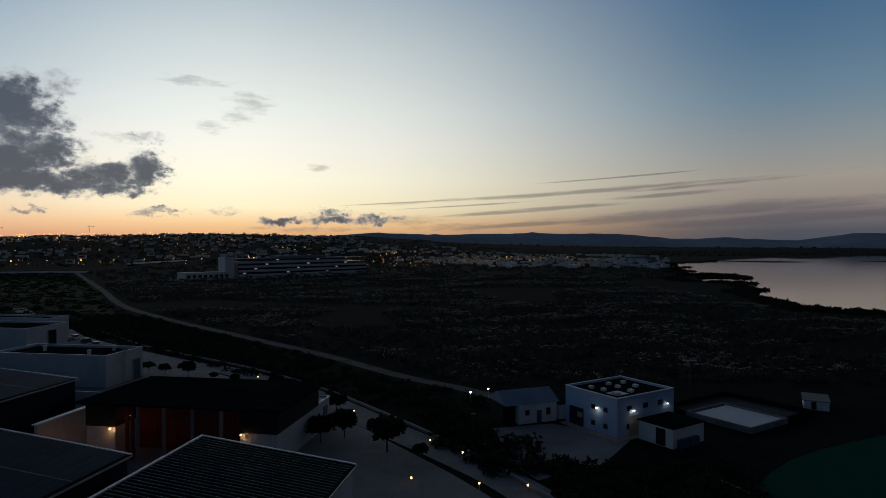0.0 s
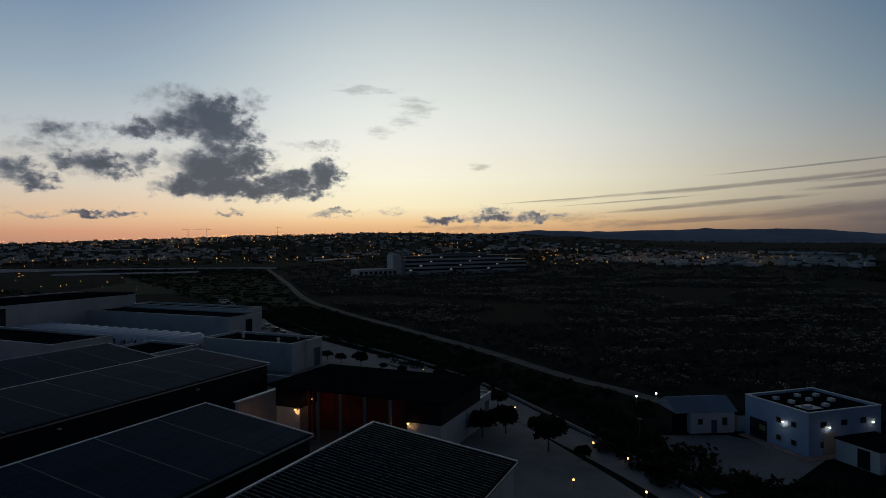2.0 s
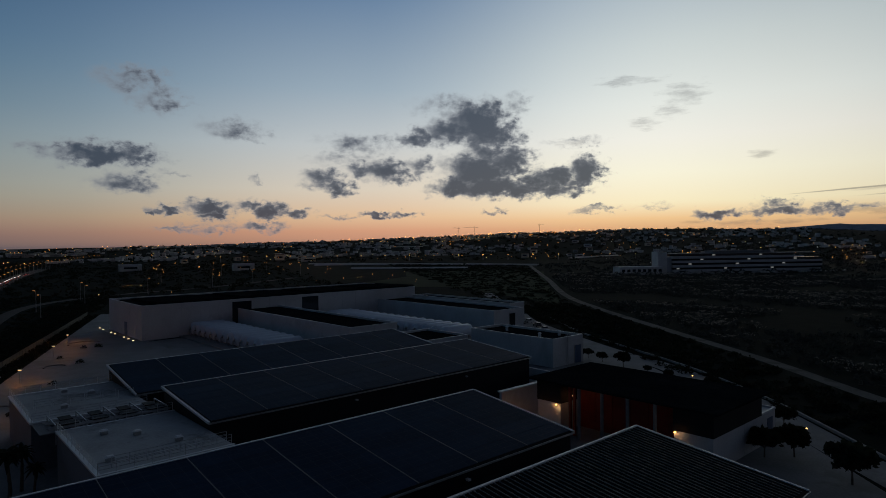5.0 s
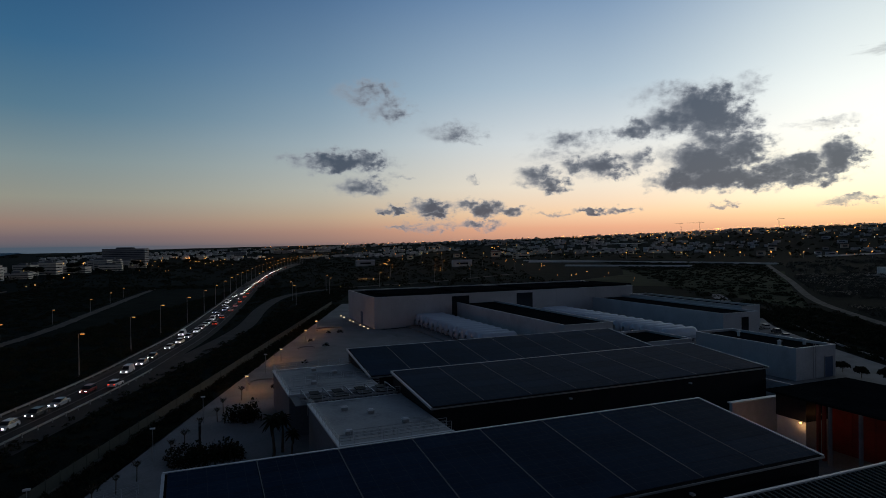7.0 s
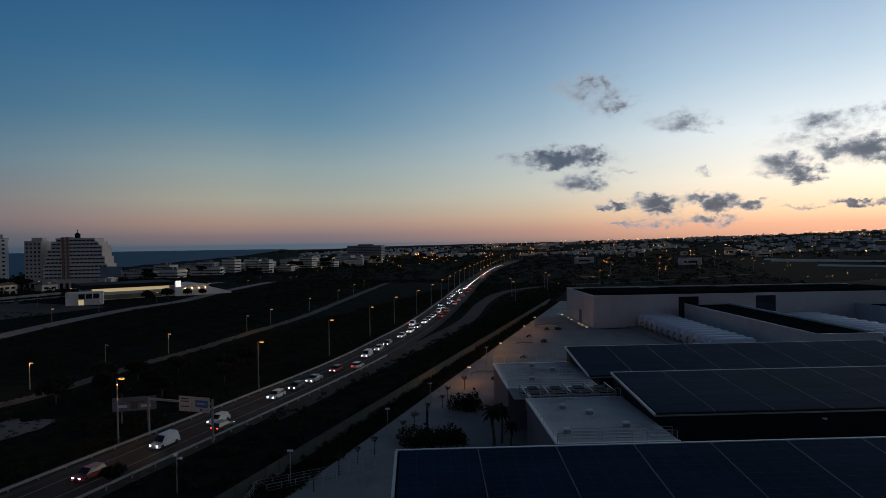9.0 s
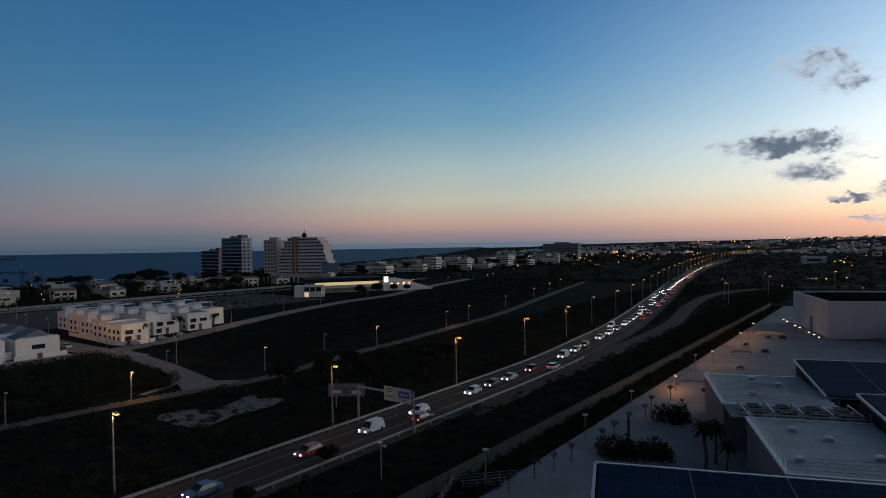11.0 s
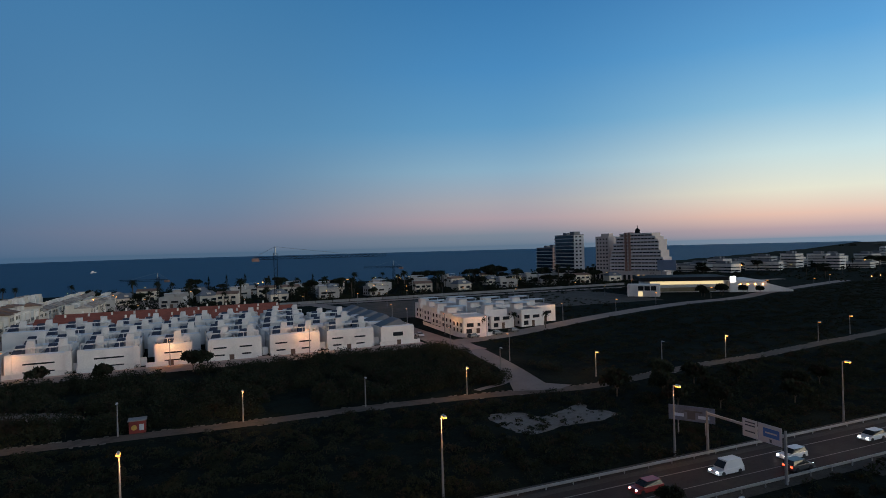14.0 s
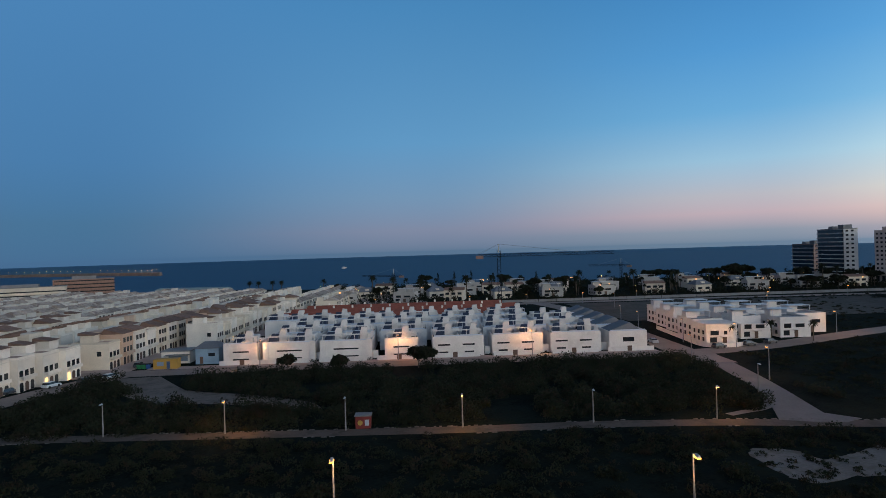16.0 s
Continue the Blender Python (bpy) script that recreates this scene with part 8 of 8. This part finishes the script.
solid("pump_yard", m, PAVING, "dark asphalt yard before the pump house", "yard", kind="structure")
m = Mesh(PUMP.matrix_basis)
m.box(-1.2, 0.05, 0, PL, 1.3, 0.15).box(-1.3, -6, 0, -0.05, 0.05, 0.15)
solid("pump_footway", m, PINKPAVE, "pale footway round the pump house", "pavement", kind="structure")
TANK = thing("settling_tank", "open concrete tank with a white floating cover", "tank", pose(48.8, 97.0, 0, 0, 0, 32.5))
m = Mesh()
m.box(0, 0, 0, 10.7, 0.3, 1.0).box(0, 11.6, 0, 10.7, 11.9, 1.0).box(0, 0.3, 0, 0.3, 11.6, 1.0).box(10.4, 0.3, 0, 10.7, 11.6, 1.0)
part("rim", m, CONCRETE, TANK)
edge_ = [(0.4, 0.4), (10.3, 0.4)] + [(10.3 - 0.45 * k, 10.9 + 0.35 * noise.noise((k * 0.7, 2, 3))) for k in range(23)]
part("cover", Mesh().prism(edge_, 0.1, 0.8), mat("white_liner_sheet", (0.6, 0.62, 0.64), 0.6, vary=0.12, scale=0.5), TANK, "white sheet cover")
DITCH = thing("dark_basin", "dark lined basin behind a low bank", "basin", pose(48.8, 97.0, 0, 0, 0, 32.5))
m = Mesh()
m.box(10.72, 0, 0, 19, 0.4, 1.1).box(-0.5, 16.4, 0, 19, 16.8, 1.1).box(18.6, 0.4, 0, 19, 16.4, 1.1).box(-0.5, 11.92, 0, -0.1, 16.4, 1.1)
part("bank", m, DARKROOF, DITCH)
part("liner", Mesh().box(10.72, 0.4, 0.05, 18.6, 16.4, 0.3).box(-0.1, 11.92, 0.05, 10.7, 16.4, 0.3), TYRE, DITCH)
HUT = thing("hut", "tiny white hut with a flat roof", "hut", pose(65.9, 112, 0, 0, 0, -28))
part("wall", Mesh().box(0, 0, 0, 4.0, 6.0, 1.6), WHITE, HUT)
part("roof", Mesh().box(-0.2, -0.2, 1.6, 4.2, 6.4, 1.75), CONCRETE, HUT)
part("door", Mesh().box(1.2, -0.05, 0.1, 2.0, -0.003, 1.5), DARKWALL, HUT)
m = Mesh()
m.prism([(36.6, 70), (37.8, 74.5), (42.5, 80), (48.4, 85.3), (54.5, 89.2), (61, 92.5), (70, 96.6), (96, 96), (80, 40), (40, 50)], -0.2, 0.06)
solid("pond", m, water_mat("green_pond", (0.010, 0.085, 0.052), 0.6, 0.8, 0.15, 0.0), "dark green still pond beside the bank", "pond", kind="structure")
m = Mesh()
m.strip(bend([(33.6, 80.1), (37.2, 72.5), (40, 60)], 4), 0.5, 0.25)
solid("pond_kerb", m, CONCRETE, "pale concrete kerb round the pond", "kerb", kind="structure")
for x, y, h in ((48.3, 120.1, 7.5), (4.6, 94.1, 4.3)):
    pole = thing("power_pole", "slim wooden pole with a cross arm", "pole", at(x, y))
    part("shaft", Mesh().tube((0, 0, 0), (0, 0, h), 0.12, 7, 0.08), BARK, pole)
    part("cross_arm", Mesh().box(-1.4 if h > 5 else -0.3, -0.06, h - 0.25, 1.4 if h > 5 else 0.3, 0.06, h - 0.1), GREYMETAL, pole)
    if h > 5:
        for dx in (-1.2, 0, 1.2):
            part("insulator", Mesh().tube((dx, 0, h - 0.1), (dx, 0, h + 0.25), 0.06, 6), TRIMWHITE, pole)
for x, y in ((5.2, 117.3), (8.8, 120.3)):
    fl = thing("flood_light", "small bright floodlight on a short post", "lamp", at(x, y))
    part("post", Mesh().tube((0, 0, 0), (0, 0, 1.7), 0.06, 6), GREYMETAL, fl)
    part("lens", Mesh().ball((0, 0, 1.85), 0.2, 0.8), COLDLAMP, fl)
wv = thing("parked_van", "white van parked by the gate", "car", at(13, 116, 0.06, 30))
part("body", Mesh().hexa([(-2.1, -0.9, 0.3), (2.1, -0.9, 0.3), (2.1, 0.9, 0.3), (-2.1, 0.9, 0.3)], [(-2.1, -0.85, 1.9), (1.0, -0.85, 1.9), (1.0, 0.85, 1.9), (-2.1, 0.85, 1.9)]), paints["white"], wv)
part("windscreen", Mesh().hexa([(1.5, -0.75, 1.15), (1.62, -0.75, 1.15), (1.62, 0.75, 1.15), (1.5, 0.75, 1.15)], [(1.05, -0.7, 1.8), (1.15, -0.7, 1.8), (1.15, 0.7, 1.8), (1.05, 0.7, 1.8)]), GLASS, wv)
for x in (-1.3, 1.3):
    for y in (-0.85, 0.85):
        part("wheel", Mesh().tube((x, y - 0.1, 0.3), (x, y + 0.1, 0.3), 0.3, 9), TYRE, wv)

# ---------------------------------------------------------------- courtyard of the plant
boll = thing("bollard_light", "low bollard light with a warm glow", "lamp", group="bollard lights")
part("post", Mesh().tube((0, 0, 0), (0, 0, 0.75), 0.09, 8), GREYMETAL, boll)
part("lens", Mesh().tube((0, 0, 0.75), (0, 0, 0.95), 0.12, 8), WARMLAMP, boll)
boll.matrix_basis = PLANT @ at(104.5, 32.6)
for u, w in ((90.3, 16.3), (85.5, 10.8), (75.1, 1.5), (75.2, 16.0), (74.8, 7.4), (117, 46), (128, 62), (100, 27)):
    copy_thing(boll, PLANT @ at(u, w))
yard_lamp = thing("yard_lamp", "short courtyard lamp throwing an orange pool", "lamp", group="courtyard lamps")
part("pole", Mesh().tube((0, 0, 0), (0, 0, 3.0), 0.07, 8, 0.05), GREYMETAL, yard_lamp)
part("lantern", Mesh().box(-0.35, -0.18, 3.0, 0.35, 0.18, 3.18), TRIMWHITE, yard_lamp)
part("lens", Mesh().box(-0.3, -0.14, 2.92, 0.3, 0.14, 2.997), WARMLAMP, yard_lamp)
lamp_light(0, 0, 2.6, 420, (1.0, 0.34, 0.07), yard_lamp)
yard_lamp.matrix_basis = PLANT @ at(10.0, 131.8)
for u, w in ((20.8, 162.0), (32.5, 194.0), (40, 216)):
    copy_thing(yard_lamp, PLANT @ at(u, w))
dim_lamp = thing("yard_lamp", "short courtyard lamp, barely lit", "lamp", group="courtyard lamps")
part("pole", Mesh().tube((0, 0, 0), (0, 0, 4.5), 0.07, 8, 0.05), GREYMETAL, dim_lamp)
part("lantern", Mesh().box(-0.35, -0.18, 4.5, 0.35, 0.18, 4.68), TRIMWHITE, dim_lamp)
dim_lamp.matrix_basis = PLANT @ at(-5.5, 94.2)
for u, w in ((-16.5, 76), (1.3, 110.4), (15.4, 147)):
    copy_thing(dim_lamp, PLANT @ at(u, w))
stp = thing("step_light", "small recessed step light", "lamp", group="step lights")
part("lens", Mesh().box(-0.25, -0.12, 0.02, 0.25, 0.12, 0.16), glow("step_glow", (1.0, 0.75, 0.45), 2.0), stp)
stp.matrix_basis = PLANT @ at(56.6, 209, 0.05)
for k in range(1, 9):
    if k not in (3, 6):
        copy_thing(stp, PLANT @ at(56.6, 209 + 5.2 * k, 0.05))


def pollard(seed, label):
    """A small pruned tree: bare stem and a knot of short twigs."""
    g = random.Random(seed)
    th = thing("small_tree", label, "tree", group="courtyard trees")
    m = Mesh()
    m.tube((0, 0, 0), (0.05, 0, 1.9), 0.08, 6, 0.06)
    for k in range(9):
        a = k * 0.7
        m.tube((0.05, 0, 1.8), (0.55 * math.cos(a), 0.55 * math.sin(a), 2.3 + 0.4 * g.random()), 0.05, 4, 0.03)
    part("trunk", m, BARK, th)
    cr = new("crown", crown_mesh(seed, [(0, 0, 2.1, 0.6, 0.5)], 45, 0.12, LEAF))
    cr.parent = th
    return th


po = pollard(5, "small pruned tree on the forecourt")
po.matrix_basis = PLANT @ at(-7.0, 87.0)
for u, w in ((-3.2, 94.8), (-9.0, 83.4), (-1.5, 98.2), (3.5, 110.8), (4.7, 115.7), (-11.0, 79.4), (-13.4, 74.6), (8.4, 124), (0.8, 104.5)):
    copy_thing(po, PLANT @ at(u, w, 0, u * 40) @ Matrix.Scale(0.85 + 0.03 * (w % 9), 4))
cp = palm(8, 5.6, "palm tree on the plant's forecourt", 2.2)
cp.matrix_basis = PLANT @ at(10.1, 88.5)
copy_thing(cp, PLANT @ at(11.6, 90.5, 0, 80) @ Matrix.Scale(0.9, 4))
copy_thing(cp, PLANT @ at(12.4, 86.5, 0, 150) @ Matrix.Scale(0.7, 4))


def planting(name, spots, label, seed):
    rows = []
    for u, w, r, h in spots:
        x, y = plant_xy(u, w)
        rows.append((x, y, 0, r, h))
    scrub(name, rows, seed, label, per=110, blade=0.16)


planting("planter_bush", [(-2.6 + 1.15 * (k % 8) + 0.4 * (k // 8 % 2), 90 + 1.5 * (k // 8), 1.3, 1.5 + 1.2 * ((k * 7) % 5) / 4) for k in range(24)], "dark planted shrubs in a bed", 71)
planting("garden_bush", [(6 + 1.2 * (k % 4), 109 + 1.3 * (k // 4), 1.3, 1.9 + 1.2 * (k % 3) / 2) for k in range(12)], "dark planted shrubs near the terrace", 72)
planting("edge_bush", [(16 + 10 * k, 132 + 24 * k, 1.0, 1.0) for k in range(4)] + [(42, 205, 0.8, 0.9), (46, 206, 0.8, 0.8), (33, 190, 0.9, 0.8)], "low bushes dotting the forecourt", 73)
DOORS = thing("notice_frame", "dark steel notice frames on the forecourt", "frame", PLANT @ at(0.6, 98.1))
for y in (-1.2, 0.6):
    part("frame", Mesh().box(-0.15, y, 0, 0.15, y + 0.12, 3.4).box(-0.15, y + 1.1, 0, 0.15, y + 1.22, 3.4).box(-0.15, y + 0.12, 3.2, 0.15, y + 1.1, 3.4).box(-0.05, y + 0.12, 0.6, 0.05, y + 1.1, 3.2), DARKWALL, DOORS)
# railed ramp by the front shed
rp = thing("railing", "white tubular railing on the forecourt ramp", "railing", PLANT @ at(-20.5, 69))
railing(rp, (0, 0), (0, 6.5), 0.05, 4)
railing(rp, (0, 6.5), (14, 13.5), 0.05, 8)
railing(rp, (1.6, 5), (14, 11.6), 0.05, 8)
m = Mesh(PLANT)
for u, w, r in ((14, 138, 3.2), (44, 214, 4.5), (30, 178, 2.4)):
    for k in range(14):
        a, b = 0.25 * k, 0.25 * (k + 1)
        m.tube((u + r * math.cos(a), w + r * math.sin(a), 0.15), (u + r * math.cos(b), w + r * math.sin(b), 0.15), 0.12, 5)
solid("curved_kerb", m, CONCRETE, "thin curved kerbs on the forecourt", "kerb", kind="structure")

# street trees behind the hall
st = tree(201, 5.2, 2.7, "dark round street tree behind the hall", blades=170)
st.matrix_basis = PLANT @ at(86.6, 22)
tagged(st, group="street trees")
for u, w, s in ((92, 30.2, 0.85), (105.8, 36.3, 0.65), (129, 79.4, 0.72), (131, 86.5, 0.5), (127, 72, 0.35), (125, 66, 0.4), (133, 92, 0.5), (89, 33, 0.8), (84.6, 16.8, 0.42)):
    copy_thing(st, PLANT @ at(u, w, 0, u * 20) @ Matrix.Scale(s, 4))
for k, (u, w) in enumerate(((158, 125), (164, 131), (170, 139), (176, 148), (150, 116))):
    c = copy_thing(stock[k % 3], PLANT @ at(u, w, 0.08, 62))
    for o in list(c.children):
        if o.name.startswith(("headlight", "tail_light")):
            bpy.data.objects.remove(o)
    tagged(c, "car parked on the service street", "car", "parked cars")

# ---------------------------------------------------------------- hospital on the plain
HOSP = thing("hospital", "long grey hospital with banded storeys and a white stair tower", "hospital", pose(-206, 574, 0, 0, 0, 46))
HL = 170
HOSPWALL = mat("pale_banded_render", (0.62, 0.61, 0.60), 0.8, vary=0.15, scale=0.1)
for k in range(4):
    z = 0.2 + 4.2 * k
    L_ = HL if k < 3 else HL - 30
    part("storey", Mesh().box(16, 0, z, L_, 26, z + 2.3), HOSPWALL, HOSP)
    part("window_band", Mesh().box(16.2, 0.3, z + 2.3, L_ - 0.2, 25.8, z + 4.2), GLASS, HOSP, "dark window band")
    for j in range(0, int(L_ / 14)):
        if (j * 7 + k * 5) % 4 == 0:
            part("lit_window", Mesh().box(20 + 12 * j, 0.18, z + 2.6, 23 + 12 * j, 0.29, z + 3.8), glow("lit_ward", (0.95, 0.93, 0.85), 0.14), HOSP, "lit window")
part("roof", Mesh().box(15, -0.5, 17, HL + 1, 26.5, 17.6).box(60, 6, 17.6, 120, 20, 20), CONCRETE, HOSP)
part("stair_tower", Mesh().box(0, -3, 0, 9, 10, 19.5), WHITE, HOSP, "white stair tower")
part("link", Mesh().box(9, 2, 0, 16, 20, 14), PANELWALL, HOSP)
part("front_wing", Mesh().box(-42, -14, 0, -1, 2, 6.2), WHITE, HOSP, "low white front wing")
for j in range(8):
    part("wing_window", Mesh().box(-40 + 5 * j, -14.08, 1.5, -37 + 5 * j, -13.99, 4), GLASS, HOSP)
g_ = random.Random(3)
m = Mesh()
for k in range(90):
    w = HOSP.matrix_basis @ Vector((g_.uniform(-60, 170), g_.uniform(-40, -16), 0))
    m.m = at(w.x, w.y, 0, 46 + 90 * (k % 2))
    m.box(-2, -0.9, 0.3, 2, 0.9, 1.0).box(-1.2, -0.8, 1.0, 1.0, 0.8, 1.45)
m.m = Matrix()
solid("car_park", m, GREYMETAL, "rows of cars parked before the hospital", "car", kind="stuff")

# ---------------------------------------------------------------- distant town on the hill


def far_house(w, d, h, wallmat, roofmat, label):
    th = thing("far_house", label, "house", group="distant houses")
    part("wall", Mesh().box(-w / 2, -d / 2, -3, w / 2, d / 2, h), wallmat, th)
    part("roof", Mesh().hexa([(-w / 2 - 0.4, -d / 2 - 0.4, h), (w / 2 + 0.4, -d / 2 - 0.4, h), (w / 2 + 0.4, d / 2 + 0.4, h), (-w / 2 - 0.4, d / 2 + 0.4, h)],
                             [(-w / 2 - 0.4, -0.3, h + 1.8), (w / 2 + 0.4, -0.3, h + 1.8), (w / 2 + 0.4, 0.3, h + 1.8), (-w / 2 - 0.4, 0.3, h + 1.8)]), roofmat, th)
    part("window", Mesh().box(-w * 0.3, -d / 2 - 0.06, h * 0.4, w * 0.3, -d / 2 + 0.01, h * 0.75), GLASS, th)
    return th


# weathered walls, their base colour lifted to stand for distance haze
FARWALL = mat("weathered_hazed_wall", (0.62, 0.60, 0.58), 0.9, vary=0.5, scale=0.02)
fh = [far_house(12, 10, 6, FARWALL, TERRACOTTA, "distant pale house on the hillside"), far_house(24, 10, 6.5, FARWALL, ROOFDECK, "distant white terrace on the hillside"), far_house(16, 12, 9, CREAM, TERRACOTTA, "distant cream house on the hillside")]


def polar(yaw, r):
    return -math.sin(radians(yaw)) * r, math.cos(radians(yaw)) * r


g_ = random.Random(9)
placed = 0
for k in range(100):
    yaw, r = g_.uniform(-18, 62), g_.uniform(1050, 2350)
    if yaw < 8 and r > 1500:
        r = g_.uniform(820, 1500)
    x, y = polar(yaw, r)
    mm = at(x, y, land(x, y), yaw + g_.uniform(-25, 25))
    if placed < 3:
        fh[placed].matrix_basis = mm
    else:
        copy_thing(fh[g_.randrange(3)], mm @ Matrix.Scale(g_.uniform(0.5, 0.75), 4))
    placed += 1
m = Mesh()
for k in range(3000):
    yaw, r = g_.uniform(-20, 92), g_.uniform(1200, 2230)
    if yaw < 8:
        r = g_.uniform(820, 1900)
    x, y = polar(yaw, r)
    if noise.noise((x * 0.004, y * 0.004, 12)) < -0.12:
        continue
    w, d, h = g_.uniform(5, 12), g_.uniform(5, 9), g_.uniform(2.4, 5)
    m.m = at(x, y, land(x, y), yaw + g_.uniform(-30, 30))
    m.box(-w / 2, -d / 2, -3, w / 2, d / 2, h)
m.m = Matrix()
solid("distant_town", m, FARWALL, "crowded pale houses of the distant hillside town", "houses", kind="stuff")
rows = []
for k in range(3600):
    yaw, r = g_.uniform(-40, 92), g_.uniform(1000, 2400)
    x, y = polar(yaw, r)
    if x > 230 and y < 1600:
        continue
    rows.append((x, y, land(x, y) - 1, g_.uniform(2.5, 5.5), g_.uniform(2.5, 6)))
scrub("distant_trees", rows, 81, "dark trees scattered through the distant town", per=22, blade=0.3)
rows = []
for k in range(260):
    yaw = g_.uniform(-34, 95)
    r = 2330 if yaw > 6 else 3250
    x, y = polar(yaw, r)
    rows.append((x, y, land(x, y) - 1, g_.uniform(4, 9), g_.uniform(4, 9)))
scrub("skyline_trees", rows, 83, "dark trees along the skyline", per=26, blade=0.3)


def lights(name, spots, size, material, label):
    m = Mesh()
    for x, y, z in spots:
        s = size * g_.uniform(0.6, 1.25) * min(1.0, math.hypot(x, y) / 1700)
        m.add([(x - s, y, z), (x, y - s, z), (x + s, y, z), (x, y + s, z), (x, y, z + s), (x, y, z - s)], [(0, 1, 4), (1, 2, 4), (2, 3, 4), (3, 0, 4), (1, 0, 5), (2, 1, 5), (3, 2, 5), (0, 3, 5)])
    solid(name, m, material, label, "lights", kind="stuff")


spots = []
for k in range(420):
    yaw, r = g_.uniform(-16, 75), g_.uniform(900, 2300)
    if yaw < 8:
        r = g_.uniform(700, 1500)
    x, y = polar(yaw, r)
    spots.append((x, y, land(x, y) + g_.uniform(5, 9)))
for k in range(130):
    yaw, r = g_.gauss(36, 6), g_.uniform(1600, 2300)
    x, y = polar(yaw, r)
    spots.append((x, y, land(x, y) + 8))
lights("distant_lamps", spots, 0.9, FARLAMP, "orange lamps of the distant town")
spots = []
for k in range(60):
    yaw, r = g_.uniform(-18, 30), g_.uniform(700, 1500)
    x, y = polar(yaw, r)
    spots.append((x, y, land(x, y) + g_.uniform(3, 6)))
lights("distant_windows", spots, 0.5, glow("far_white", (0.9, 0.92, 1.0), 3.0), "white lights of the distant town")
spots = [(*road_xy(p, q), 6.5) for p, q in [(g_.uniform(380, 1300), g_.uniform(230, 560)) for _ in range(70)] + [(g_.uniform(300, 900), g_.uniform(-160, 60)) for _ in range(45)] + [(g_.uniform(-60, 330), g_.uniform(365, 520)) for _ in range(40)]]
lights("shore_lamps", spots, 1.1, FARLAMP, "small orange lamps among the shore streets")

# green field beside the dirt track
m = Mesh()
m.prism([(-325, 276), (-371, 407), (-430, 470), (-360, 560), (-310, 545), (-240, 425), (-185, 335), (-138, 262), (-258, 326)], -0.2, 0.05)
solid("crop_field", m, mat("green_crop", (0.030, 0.046, 0.022), 1.0, vary=0.4, scale=0.08, second=(0.021, 0.032, 0.016), spec=0.05), "dark green crop field beside the dirt track", "field", kind="structure")

# plastic greenhouses and a dim road on the plain, and roadside lamps there
gh = Mesh()
for x0, y0, x1, y1, w in ((-546, 501, -430, 578, 9), (-734, 590, -505, 668, 9), (-500, 668, -400, 690, 7), (-680, 555, -590, 640, 7), (-488, 946, -451, 1058, 9), (-1121, 1066, -1012, 1172, 12)):
    d = Vector((x1 - x0, y1 - y0, 0)).normalized()
    n = Vector((-d.y, d.x, 0)) * w / 2
    A, B = Vector((x0, y0, land(x0, y0))), Vector((x1, y1, land(x1, y1)))
    gh.hexa([A - n, B - n, B + n, A + n], [A - n * 0.3 + Vector((0, 0, 1.7)), B - n * 0.3 + Vector((0, 0, 1.7)), B + n * 0.3 + Vector((0, 0, 1.7)), A + n * 0.3 + Vector((0, 0, 1.7))])
solid("greenhouses", gh, mat("plastic_sheet", (0.6, 0.56, 0.52), 0.6, vary=0.15, scale=0.1), "long pale plastic greenhouses on the plain", "greenhouse", kind="stuff")
fl_ = thing("street_lamp", "distant road lamp glowing orange", "street lamp", group="plain road lamps")
part("pole", Mesh().tube((0, 0, 0), (0, 0, 9), 0.14, 5), GREYMETAL, fl_)
part("lens", Mesh().ball((0, 0, 9), 0.8), FARLAMP, fl_)
for k in range(22):
    t = k / 21
    x, y = -1000 + 720 * t, 560 + 480 * t
    if k == 0:
        fl_.matrix_basis = at(x, y, land(x, y))
    else:
        copy_thing(fl_, at(x, y, land(x, y)))
m = Mesh()
m.strip(bend([(-1100, 480), (-700, 740), (-300, 1020), (0, 1150)], 8), 8, 0.2)
solid("plain_road", m, ASPHALT, "dark road crossing the plain", "road", kind="structure")
# pale buildings beyond the plant
for k, (yaw, r, w) in enumerate(((57, 760, 26), (66, 820, 30))):
    x, y = polar(yaw, r)
    copy_thing(fh[1], at(x, y, 0, yaw + 8))
for yaw, r in ((36, 2300), (37.5, 2320), (30, 2330)):
    x, y = polar(yaw, r)
    tower_crane(34, 45, 12, 40 * r, "tower crane on the distant skyline", at(x, y, land(x, y)))
